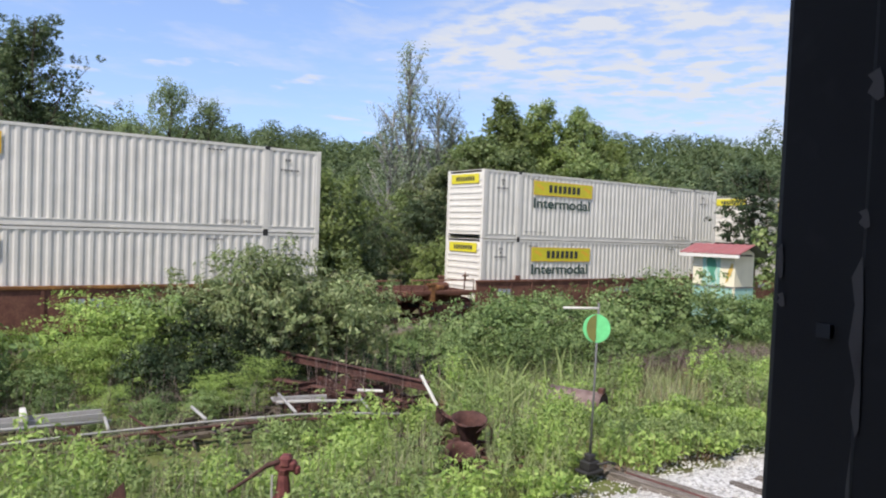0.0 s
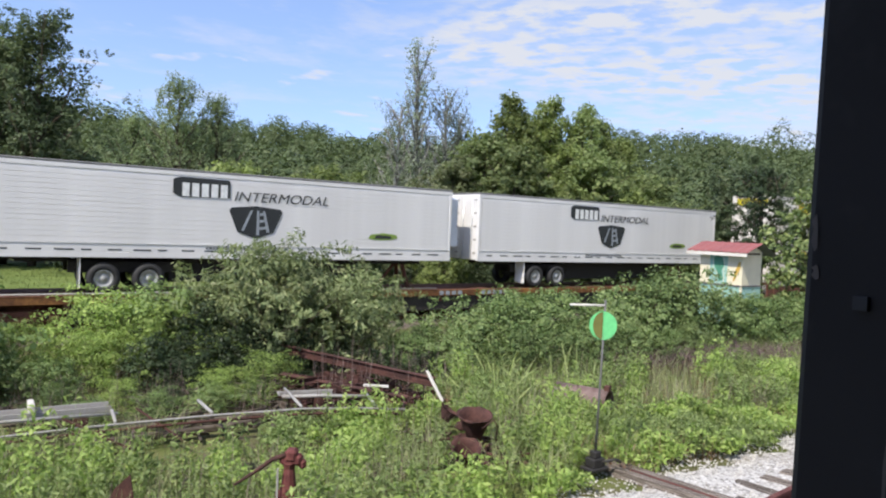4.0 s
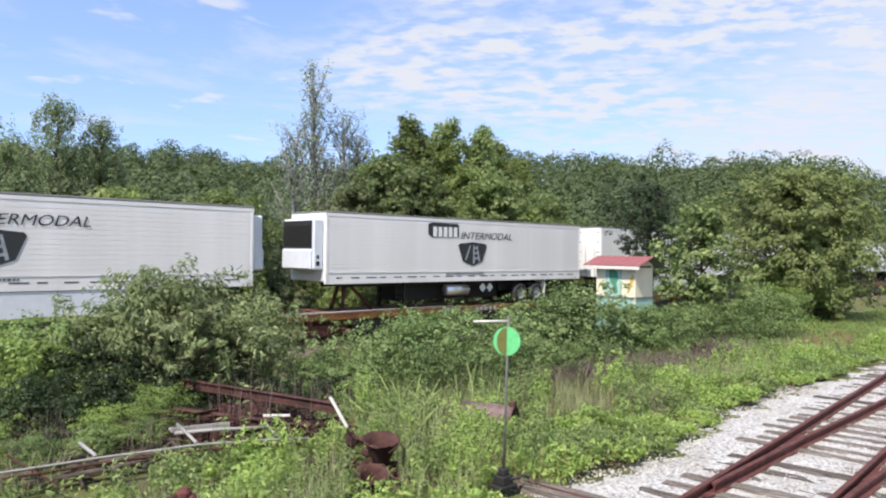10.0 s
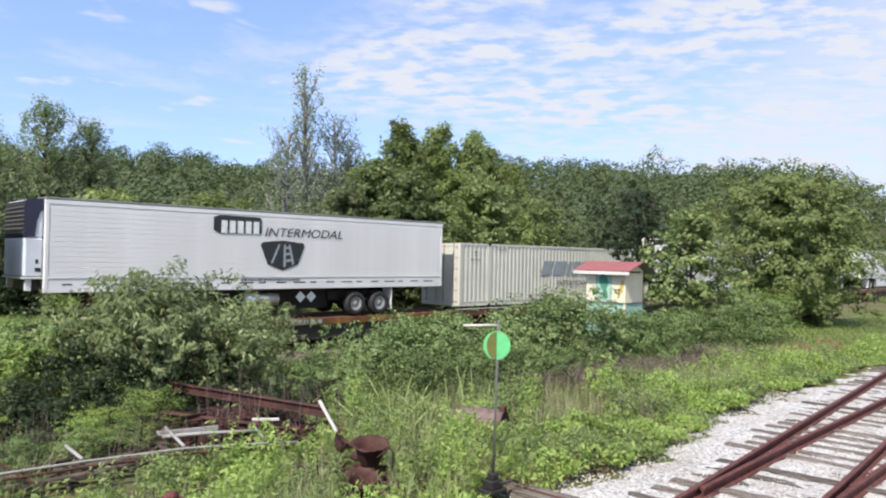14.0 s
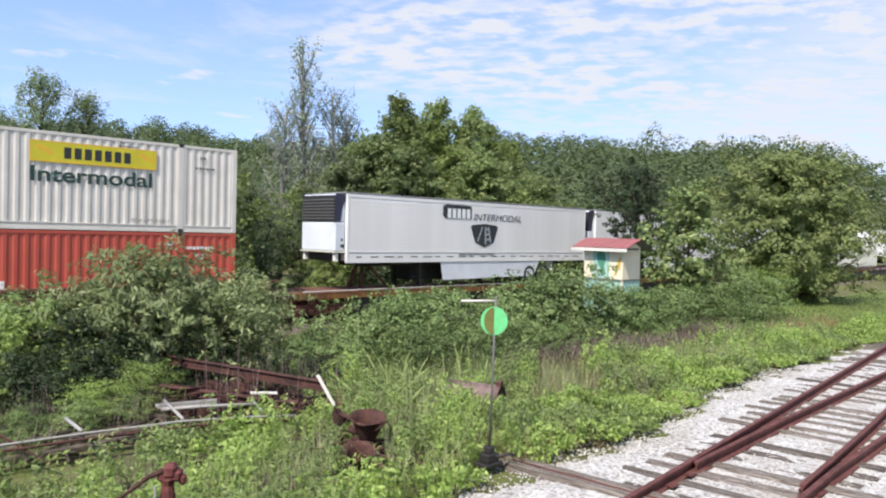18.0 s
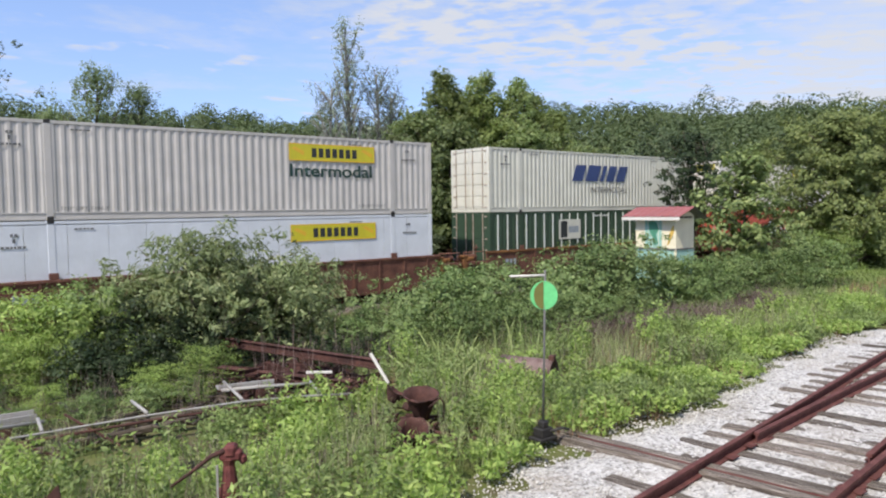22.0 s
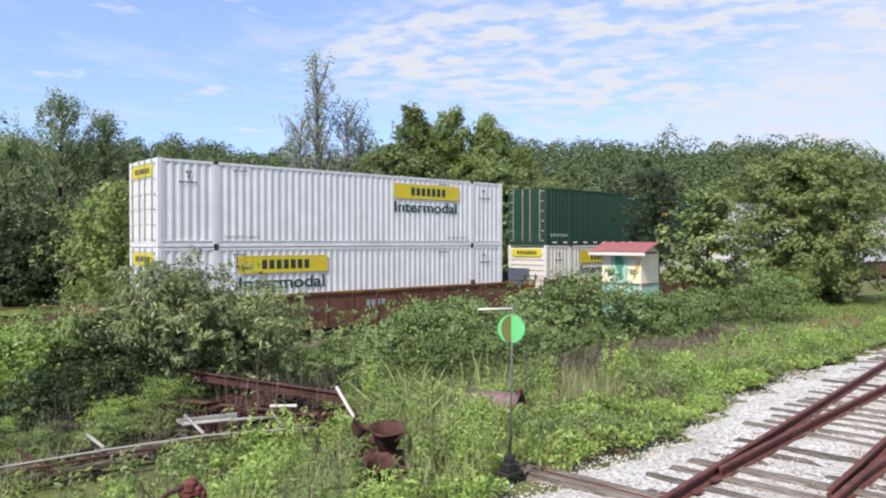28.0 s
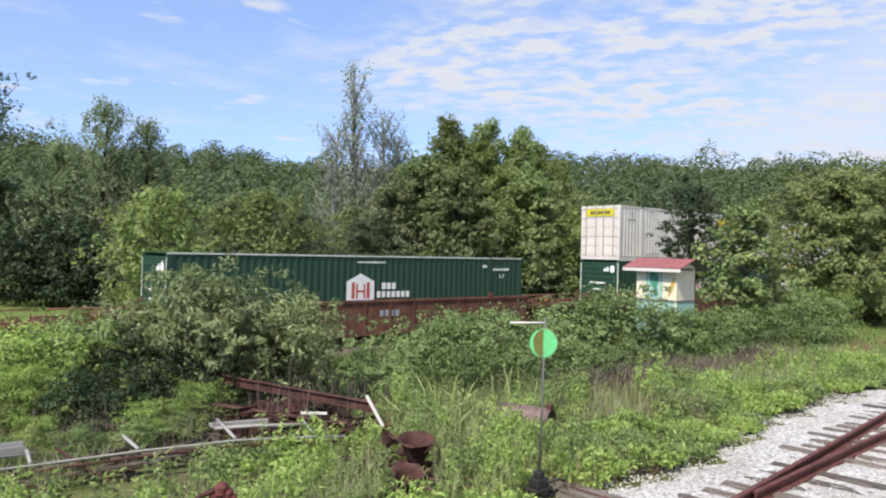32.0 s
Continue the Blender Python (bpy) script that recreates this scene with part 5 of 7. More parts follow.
    if emblem:
        g = part("small_emblem", cached("lime", lambda: polygon("small_emblem", [(0, 0.06), (0.3, 0.0), (0.95, 0.02), (1.28, 0.1), (1.2, 0.22), (0.6, 0.27), (0.1, 0.2)], M["lime_ink"], -0.010, 0.005)), M["lime_ink"], t, "small dark green emblem")
        g.location = (12.24, 0, 2.70)
        part("emblem_core", cached("limec", lambda: polygon("emblem_core", [(0.25, 0.06), (1.0, 0.07), (0.95, 0.17), (0.35, 0.19)], M["sign_dark"], -0.014, 0.003)), M["sign_dark"], g)
    # ends
    rear_at = "right" if reefer == "left" else "left"
    for side in ("left", "right"):
        flip = pose(0, 0, 0) if side == "left" else pose(16.0, W, 0, 0, 0, 180)
        if side == reefer and not unit:
            continue
        if side == reefer:
            if x < -140 and reefer == "left":
                u = part("cooling_unit", cached("reefer_dark", lambda: part_mesh("cooling_unit", solid((-0.50, 0.0, 0.10, W - 0.10, z0 + 0.46, z0 + 1.62), (-0.46, 0.0, 0.12, W - 0.12, z0 + 1.60, z1 - 0.10), bevel=0.05), M["smooth_white"])), M["smooth_white"], t, "white refrigeration unit with a dark louvred top")
                u.matrix_basis = flip
                sweep = [(-0.50, z0 + 1.64), (-0.23, z0 + 1.64), (-0.17, z0 + 2.12), (-0.08, z0 + 2.38), (0.0, z0 + 2.44), (0.0, z1 - 0.05), (-0.44, z1 - 0.08), (-0.50, z1 - 0.16)]
                for key, y in (("near", 0.098), ("far", W - 0.122)):
                    part("dark_panel", cached(("sweep", key), lambda: polygon("dark_panel", sweep, M["navy"], y, 0.022)), M["navy"], u, "dark navy side panel")
                part("grille", cached("grille_dark", lambda: part_mesh("grille", solid((-0.50, -0.44, 0.10, W - 0.10, z0 + 1.63, z1 - 0.14)), M["black"])), M["black"], u, "dark louvred grille")
                for i in range(7):
                    part("louvre", cached("louvre", lambda: part_mesh("louvre", solid((-0.53, -0.495, 0.16, W - 0.16, 0, 0.035)), M["mast"])), M["mast"], u).location = (0, 0, z0 + 1.74 + i * 0.125)
                part("ledge", cached("reefer_ledge", lambda: part_mesh("ledge", solid((-0.54, 0.0, 0.06, W - 0.06, z0 + 0.40, z0 + 0.455), bevel=0.01), M["cream"])), M["cream"], u)
                for y in (0.14, W - 0.30):
                    part("bracket", cached("reefer_bracket", lambda: part_mesh("bracket", solid((-0.44, -0.28, 0, 0.16, z0 + 0.06, z0 + 0.40), bevel=0.01), m)), m, u).location = (0, y, 0)
                part("tank", cached("reefer_tank", lambda: part_mesh("tank", solid((-0.26, -0.02, 0.3, W - 0.3, z0 + 0.05, z0 + 0.40), bevel=0.03), M["dark_steel"])), M["dark_steel"], u)
                for va, vb, vc, vd in ((-0.20, -0.12, z0 + 0.86, z0 + 0.98), (-0.21, -0.05, z0 + 0.62, z0 + 0.74)):
                    part("vent", part_mesh("vent", solid((va, vb, 0.092, 0.102, vc, vd)), M["black"]), M["black"], u)
            else:
                u = part("cooling_unit", cached("reefer", lambda: part_mesh("cooling_unit", solid((-0.44, 0.02, 0.16, W - 0.16, z0 + 0.55, z1 - 0.30), (-0.54, -0.42, 0.24, W - 0.24, z0 + 0.55, z0 + 1.35), bevel=0.10), M["smooth_white"])), M["smooth_white"], t, "rounded white refrigeration unit")
                u.matrix_basis = flip
                part("grille", cached("grille", lambda: part_mesh("grille", solid((-0.48, -0.42, 0.26, W - 0.26, z0 + 1.40, z1 - 0.38), *[(-0.505, -0.47, 0.3, W - 0.3, z0 + 1.5 + i * 0.09, z0 + 1.54 + i * 0.09) for i in range(9)]), M["dark_steel"])), M["dark_steel"], u, "dark louvred grille")
                for va, vb, vc, vd in ((-0.32, -0.16, z0 + 0.72, z0 + 0.88), (-0.30, -0.18, z0 + 0.98, z0 + 1.12)):
                    part("vent", part_mesh("vent", solid((va, vb, 0.145, 0.162, vc, vd), bevel=0.01), M["black"]), M["black"], u)
        elif side == rear_at:
            for dy in (0.06, 1.30):
                d = part("rear_door", cached("rdoor", lambda: part_mesh("rear_door", solid((-0.035, 0.02, 0.0, 1.22, z0 + 0.05, z1 - 0.12), bevel=0.012), m)), m, t)
                d.matrix_basis = flip @ pose(0, dy, 0)
                for k in (0.30, 0.92):
                    part("lock_bar", cached("tbar", lambda: tubes("lock_bar", M["alloy"], [([(-0.06, 0, z0 + 0.1), (-0.06, 0, z1 - 0.2)], 0.018)], 6)), M["alloy"], d).location = (0, k, 0)
                for i in range(5):
                    part("hinge", cached("trailer_hinge", lambda: part_mesh("hinge", solid((-0.05, -0.03, 0.02, 0.2, z0 + 0.3, z0 + 0.36)), M["galv"])), M["galv"], d).location = (0, 0, i * 0.55)
    # running gear on the flat car's deck
    wx = (3.3, 4.6) if rear_at == "left" else (11.35, 12.55)
    zw = 0.815 + 0.49
    for a in wx:
        tyre_pair(t, a, zw)
    part("bogie_frame", part_mesh("bogie_frame", solid((wx[0] - 0.9, wx[1] + 0.9, 0.7, 0.85, 1.45, 1.95), (wx[0] - 0.9, wx[1] + 0.9, W - 0.85, W - 0.7, 1.45, 1.95), (wx[0] - 0.08, wx[0] + 0.08, 0.3, W - 0.3, 1.22, 1.38), (wx[1] - 0.08, wx[1] + 0.08, 0.3, W - 0.3, 1.22, 1.38)), M["dark_steel"]), M["dark_steel"], t)
    flap = wx[1] + 0.62 if rear_at == "right" else wx[0] - 0.66
    part("mud_flap", part_mesh("mud_flap", solid((flap, flap + 0.02, 0.05, 0.65, 1.02, 1.93)), M["trailer_white"]), M["trailer_white"], t, "pale mud flap")
    gx = 4.2 if reefer == "left" else 11.8
    part("landing_gear", part_mesh("landing_gear", solid((gx, gx + 0.14, 0.35, 0.49, 0.86, 1.95), (gx, gx + 0.14, W - 0.49, W - 0.35, 0.86, 1.95), (gx - 0.12, gx + 0.26, 0.3, 0.54, 0.82, 0.87), (gx - 0.12, gx + 0.26, W - 0.54, W - 0.3, 0.82, 0.87), (gx + 0.02, gx + 0.1, 0.49, W - 0.49, 1.35, 1.43)), M["dark_steel"]), M["dark_steel"], t)
    kx = 1.4 if reefer == "left" else 14.3
    turn = 1 if reefer == "left" else -1
    hx = kx if reefer == "left" else 16.0 - 1.4
    part("hitch_stand", tubes("hitch_stand", M["car_rust"], [([(hx, y0, 0.82), (hx + turn * 0.25, y1, 1.95)], 0.09) for y0, y1 in ((0.9, 1.1), (W - 0.9, W - 1.1))] + [([(hx + turn * 1.5, 0.9, 0.82), (hx + turn * 0.4, 1.1, 1.95)], 0.06)], 6), M["car_rust"], t, "rusty hitch stand with a slanting strut")
    # two beams, and a black box added for the shade under the trailer
    part("underbeam", part_mesh("underbeam", solid((1.0, 15.0, 0.7, 0.8, 1.78, 1.95), (1.0, 15.0, W - 0.8, W - 0.7, 1.78, 1.95), (min(gx, wx[1] + 0.8), max(gx, wx[0] - 0.8), 0.9, W - 0.6, 1.12, 1.9), bevel=0.01), M["black"]), M["black"], t)
    if skirt:
        a = 4.9 if rear_at == "left" else 5.2
        part("side_skirt", polygon("side_skirt", [(a, 1.93), (a + 6.9, 1.93), (a + 6.5, 1.20), (a + 0.15, 1.14)], M["smooth_white"], 0.03, 0.02), M["smooth_white"], t, "white side skirt panel")
    else:
        for dx in (-0.32, 0.16) if not emblem else ():
            d = part("placard", cached("tplac", lambda: polygon("placard", [(0, -0.22), (0.22, 0), (0, 0.22), (-0.22, 0)], M["white_ink"], 0.24, 0.006)), M["white_ink"], t, "white diamond placard")
            d.location = (9.2 + dx * 1.0, 0, 1.62)
        if reefer == "left":
            part("fuel_tank", cached("tank", lambda: mesh_from("fuel_tank", *lathe([(0.01, 0), (0.24, 0), (0.24, 1.3), (0.01, 1.3)], "x", 16, (6.6, 0.35, 1.55)), M["alloy"], True)), M["alloy"], t)
    return t


def build_train():
    lo, up = 0.13, 3.05
    # the stack ahead, partly seen beyond the shed
    white_box(37.9, lo, "rear", True, "ribs")
    white_box(37.9, up, "rear", True, "ribs")
    well_car(37.9, 1.66, 3.5)
    for x, e0, e1, tint in ((18.41, 3.5, 1.66, "car_rust"), (-5.13, 2.5, 3.6, "car_amber")):
        white_box(x, lo, "rear", True, "ribs")
        white_box(x, up, "rear", True, "ribs")
        well_car(x, e0, e1, tint)
    flat_car(-44.4, -9.0)
    flat_car(-79.0, -44.6)
    trailer(-26.5, "right", emblem=True, unit=False)
    trailer(-43.85, "right", emblem=True)
    trailer(-61.0, "right", emblem=True)
    trailer(-78.15, "right", skirt=True)
    trailer(-96.05, "left")
    trailer(-115.05, "right", skirt=True)
    flat_car(-97.6, -79.2)
    flat_car(-133.9, -97.8, edge="car_rust")
    e = container("cargo_container", "cream corrugated cargo container with a faded blue-grey mark", -133.25, 1.00, "cream")
    brush_mark(e, 5.75, 1.42, "faded_ink", 4.45, 0.72)
    words(e, "INTERMODAL", 7.19, 0.88, 3.0, 0.27, "grey_ink")
    trailer(-150.35, "left")
    trailer(-167.65, "left", skirt=True)
    trailer(-184.6, "left", skirt=True)
    flat_car(-151.0, -134.1)
    flat_car(-187.0, -151.2)
    # S1: white over red
    x = -205.5
    e = container("red_container", "faded red corrugated cargo container with a white house emblem", x, lo, "red")
    house_mark(e, 6.10, 1.10)
    white_box(x, up, "front")
    well_car(x, 1.65, 2.0)
    # S2: cream over green
    x = -224.85
    green_box(x, lo, "posts")
    e = container("cargo_container", "cream corrugated cargo container with bold dark blue strokes", x, up, "cream")
    brush_mark(e, 5.59, 1.47, "blue_ink")
    words(e, "INTERMODAL", 7.02, 0.90, 3.0, 0.28, "grey_ink")
    well_car(x, 1.65, 1.50, "car_amber")
    x = -244.25
    white_box(x, lo, "front", False, flat=True, paint_name="smooth_white")
    white_box(x, up, "front", paint_name="dull_white")
    well_car(x, 3.6, 1.6)
    x = -267.8
    white_box(x, lo, "rear", True, "ribs", paint_name="cool_white")
    white_box(x, up, "front", paint_name="cool_white")
    well_car(x, 1.6, 3.5, "car_amber")
    x = -287.25
    white_box(x, lo, "rear", True, "ribs")
    green_box(x, up, "board")
    well_car(x, 1.55, 1.55)
    x = -306.6
    white_box(x, lo, "rear", paint_name="cool_white")
    white_box(x, up, "front", paint_name="cool_white")
    well_car(x, 3.6, 1.5, "car_amber")
    x = -330.05
    green_box(x, lo, "house")
    white_box(x, up, "front", False)
    well_car(x, 3.55, 3.6)
    x = -353.45
    green_box(x, lo, "house")
    well_car(x, 3.5, 3.55)
    well_car(-376.8, 3.0, 3.5)


build_train()


def build_main_line():
    line = thing("main_line", "rusty rails of the main line under the train", "track", kind="structure")
    for y in (SIDE + W / 2 - 0.75, SIDE + W / 2 + 0.75):
        part("rail", rail_mesh([(-420, y), (0, y), (420, y)], RAIL_TOP), M["rail"], line)
    tie = bpy.data.meshes["tie"]
    rng = random.Random(9)
    for i in range(110):
        ob = new("tie", tie)
        ob.parent = line
        ob.matrix_basis = pose(-8 + i * 0.55, SIDE + W / 2, RAIL_TOP - 0.24, 0, 0, 90 + rng.uniform(-2, 2)) @ Matrix.Diagonal((2.6, 0.22, 0.17, 1))


build_main_line()

# ---- shed and scrap ----


def build_shed():
    s = thing("shed", "small cream and teal painted shed with a red tin roof", "shed", pose(19.92, 12.70, 0.0, 0, 0, 0))
    wx, wy, h0, h1 = 1.02, 1.48, 2.88, 3.08
    t, band = 0.05, 1.86
    # the wall that faces back along the tracks (x = 0), with the door between
    part("corner_post", solid((-0.012, 0.05, -0.012, 0.05, 0, h0), bevel=0.006), M["shed_cream"], s)
    for a, b in ((0.05, 0.50), (1.12, wy)):
        part("wall", solid((0, t, a, b, band, h0)), M["shed_cream"], s)
        part("lower_wall", solid((0, t, a, b, 0.0, band)), M["shed_teal"], s, "teal painted lower wall")
    d = part("door", solid((-0.015, 0.035, 0.50, 1.12, 0.05, h0 - 0.06), bevel=0.005), M["shed_teal"], s, "teal painted plank door")
    for k in range(4):
        part("plank_strip", solid((-0.022, -0.014, 0.60 + k * 0.13, 0.608 + k * 0.13, 0.08, h0 - 0.1)), M["shed_cream"], d, "pale paint strip")
    leaf = [(-0.62, 2.05), (-0.70, 2.30), (-0.60, 2.48), (-0.68, 2.70), (-0.84, 2.78), (-0.98, 2.70), (-0.94, 2.42), (-0.80, 2.20), (-0.76, 1.95)]
    part("painted_leaf", polygon("painted_leaf", leaf, M["shed_green"], -0.024, 0.006), M["shed_green"], d, "dark green painted leaf").matrix_basis = pose(0, 0, 0, 0, 0, -90)
    feather = [(-0.30, 1.98), (-0.22, 2.05), (-0.06, 2.40), (-0.02, 2.62), (-0.12, 2.60), (-0.24, 2.30)]
    part("painted_feather", polygon("painted_feather", feather, M["shed_ochre"], -0.008, 0.006), M["shed_ochre"], s, "ochre painted feather shape").matrix_basis = pose(0, 0, 0, 0, 0, -90)
    part("cross_band", solid((-0.03, -0.015, 0.0, wy, band - 0.02, band + 0.03)), M["mast"], s, "dark band between the paints")
    # the wall that faces the near tracks
    verts = [(0.05, 0, 0), (wx, 0, 0), (wx, 0, h1 - 0.16), (wx * 0.55, 0, h1 + 0.06), (0.05, 0, h0), (0.05, t, 0), (wx, t, 0), (wx, t, h1 - 0.16), (wx * 0.55, t, h1 + 0.06), (0.05, t, h0)]
    faces = [(0, 1, 2, 3, 4), (9, 8, 7, 6, 5), (0, 5, 6, 1), (1, 6, 7, 2), (2, 7, 8, 3), (3, 8, 9, 4), (4, 9, 5, 0)]
    part("wall", mesh_from("wall", verts, faces, M["shed_cream"]), M["shed_cream"], s)
    part("lower_wall", solid((0.06, wx + 0.003, -0.008, 0.0, 0.0, band)), M["shed_teal"], s, "teal painted lower wall")
    part("cross_band", solid((0.0, wx + 0.01, -0.03, -0.010, band - 0.02, band + 0.03)), M["mast"], s, "dark band between the paints")
    part("wall", solid((wx - t, wx, t, wy, 0, h0), (0.05, wx - t, wy - t, wy, 0, h0)), M["shed_cream"], s)
    # roof: two tin slopes with ribs
    for a, b, za, zb, nm in ((-0.26, wx * 0.55, h0 + 0.02, h1 + 0.12, "roof_slope"), (wx * 0.55, wx + 0.42, h1 + 0.12, h0 - 0.06, "roof_slope")):
        v, f = [], []
        ys = np.linspace(-0.30, wy + 0.36, 33)
        for i, y in enumerate(ys):
            o = 0.018 if i % 4 == 1 else 0.0
            v += [(a, y, za + o), (b, y, zb + o), (a, y, za + o - 0.02), (b, y, zb + o - 0.02)]
            if i:
                k = i * 4
                f += [(k - 4, k - 3, k + 1, k), (k - 2, k + 2, k + 3, k - 1)]
        part(nm, mesh_from(nm, v, f, M["shed_roof"] if a < 0 else M["roof_metal"]), M["shed_roof"], s, "ribbed faded red tin roof")
    part("fascia", solid((-0.27, -0.24, -0.30, wy + 0.36, h0 - 0.10, h0 + 0.0)), M["white"], s, "white fascia board")
    part("rafter", solid((-0.2, wx * 0.55, -0.22, -0.17, h0 - 0.04, h0 + 0.02)), M["bark"], s)


def i_beam(n, depth=0.30, width=0.16):
    return solid((0, n, -width / 2, width / 2, 0, 0.022), (0, n, -0.010, 0.010, 0.022, depth - 0.022), (0, n, -width / 2, width / 2, depth - 0.022, depth), bevel=0.004)


def lay(shape_name, category, label, bm, material, a, b, roll=0.0):
    """A straight piece of scrap lying from a towards b."""
    d = Vector(b) - Vector(a)
    e = thing(shape_name, label, category, Matrix.Translation(a) @ d.to_track_quat("X", "Z").to_matrix().to_4x4() @ pose(0, 0, 0, roll))
    part("profile", bm, material, e)
    return e


def rubble(rng, n, x0, x1, y0, y1):
    """Small dark broken pieces of timber and iron lying about."""
    out = []
    for _ in range(n):
        a = rng.uniform(0, 6.28)
        c = np.array((rng.uniform(x0, x1), rng.uniform(y0, y1), rng.uniform(0.02, 0.16)))
        d = np.array((math.cos(a), math.sin(a), rng.uniform(-0.3, 0.3))) * rng.uniform(0.06, 0.30)
        out.append(([tuple(c - d), tuple(c + d)], rng.uniform(0.010, 0.035)))
    return out


def build_scrap():
    rust = M["rust"]
    lay("steel_beam", "beam", "long rusty steel beam lying across scrap", i_beam(4.25, 0.17, 0.11), rust, (5.75, 14.5, 0.48), (7.18, 10.5, 0.40))
    lay("steel_beam", "beam", "rusty steel beam lying before another", i_beam(2.85, 0.13, 0.10), rust, (5.28, 13.0, 0.20), (6.62, 10.5, 0.16), 12)
    lay("steel_beam", "beam", "rusty steel beam lying under others", i_beam(2.6, 0.12, 0.10), rust, (5.9, 13.2, 0.02), (7.0, 10.9, 0.02), -8)
    lay("white_stake", "stake", "white painted stake leaning on the scrap", solid((0, 0.62, -0.03, 0.03, 0, 0.03), bevel=0.005), M["white"], (7.02, 10.0, 0.25), (6.92, 10.4, 0.74))
    lay("white_board", "board", "short pale board in the scrap", solid((0, 0.45, -0.05, 0.05, 0, 0.03), bevel=0.004), M["white"], (6.0, 11.0, 0.42), (6.4, 10.8, 0.40))
    rng = random.Random(12)
    for i in range(26):
        x, y = rng.uniform(5.3, 7.4), rng.uniform(10.5, 13.2)
        e = thing("rusty_plate", "bent rusty steel plate in the scrap heap", "scrap", pose(x, y, 0.04 + rng.uniform(0, 0.24), rng.uniform(-16, 16), rng.uniform(-16, 16), rng.uniform(0, 360)), "rusty plates")
        w, l = rng.uniform(0.03, 0.09), rng.uniform(0.15, 0.5)
        part("plate", solid((-l, l, -w, w, 0, 0.015), (-l, l, w - 0.02, w, 0.015, 0.09), bevel=0.004), rust, e)
    for i in range(7):
        x, y = rng.uniform(-4.0, 3.5), rng.uniform(10.2, 11.8)
        lay("old_timber", "timber", "dark old timber under the frames", solid((0, 2.4, -0.06, 0.06, 0, 0.09), bevel=0.015), M["bark"], (x, y, 0.02), (x + 2.0, y + rng.uniform(-0.4, 0.3), 0.05))
    ob = new("debris", tubes("debris", M["rust"], rubble(rng, 260, 4.9, 7.4, 10.5, 13.4) + rubble(rng, 70, 5.3, 6.9, 7.1, 9.0), 4))
    tagged(ob, "dark rusty broken pieces lying on the ground", "debris", kind="stuff")
    ob = new("dead_branches", tubes("dead_branches", M["bark"], rubble(rng, 600, -5.0, 5.6, 10.3, 13.6), 4))
    tagged(ob, "dark dead sticks on the ground under the bushes", "sticks", kind="stuff")
    # long galvanised ladder-like frame
    f = thing("metal_ladder", "long grey galvanised ladder lying on the ground", "frame")
    g = M["galv"]
    front = [(-3.2, 10.35), (-1.0, 10.45), (1.4, 10.5), (3.16, 10.38), (4.5, 10.17), (5.3, 9.84), (5.95, 9.46)]
    part("front_rail", tubes("front_rail", g, [([(x, y, 0.37) for x, y in front], 0.019)], 6), g, f)
    part("front_web", tubes("front_web", rust, [([(x, y, 0.29) for x, y in front], 0.022)], 6), rust, f)
    part("back_rail", tubes("back_rail", g, [([(4.45, 10.92, 0.40), (5.1, 10.70, 0.40), (5.72, 10.38, 0.40)], 0.03)], 6), g, f)
    part("back_rail", tubes("back_rail", g, [([(-1.2, 10.9, 0.42), (0.6, 10.95, 0.44), (1.95, 10.86, 0.42)], 0.026)], 6), g, f)
    for a, b in (((4.48, 10.19), (4.62, 11.22)), ((5.55, 9.74), (5.72, 10.42)), ((3.16, 10.40), (3.12, 11.0)), ((1.85, 10.48), (1.88, 10.92)), ((0.35, 10.46), (0.35, 10.98)), ((-1.3, 10.44), (-1.3, 10.9))):
        part("rung", tubes("rung", g, [([(a[0], a[1], 0.40), (b[0], b[1], 0.46)], 0.026)], 6), g, f)
    b = thing("metal_trough", "wide pale grey metal trough lying behind the frame", "trough", pose(-1.4, 11.18, 0.30, 0, 0, -2))
    part("tray", solid((0, 3.3, 0, 0.30, 0.10, 0.125), (0, 3.3, 0, 0.02, 0.125, 0.19), (0, 3.3, 0.28, 0.30, 0.125, 0.19), bevel=0.004), g, b)
    part("bracket", solid((2.25, 2.33, -0.06, 0.36, 0.19, 0.30), bevel=0.01), M["white"], b, "white upright bracket")
    part("bracket", solid((0.2, 0.28, -0.06, 0.36, 0.19, 0.28), bevel=0.01), M["white"], b, "white upright bracket")
    for k in (0.3, 2.8):
        part("support", solid((k, k + 0.2, 0.0, 0.3, -0.3, 0.10)), rust, b)
    b = thing("metal_trough", "pale grey metal trough lying before the beams", "trough", pose(4.45, 11.05, 0.28, 0, 0, -14))
    part("tray", solid((0, 0.9, 0, 0.26, 0.10, 0.125), (0, 0.9, 0, 0.02, 0.125, 0.18), bevel=0.004), g, b)
    for k in (0.2, 0.6):
        part("support", solid((k, k + 0.15, 0.0, 0.26, -0.28, 0.10)), rust, b)
    for a, c in (((1.2, 10.55, 0.5), (2.0, 9.95, 0.12)), ((2.2, 10.9, 0.45), (2.7, 10.1, 0.1)), ((0.1, 10.7, 0.42), (0.9, 10.0, 0.08))):
        lay("thin_rod", "rod", "thin rusty rod leaning on the frame", solid((0, (Vector(c) - Vector(a)).length, -0.012, 0.012, 0, 0.024)), rust, a, c)
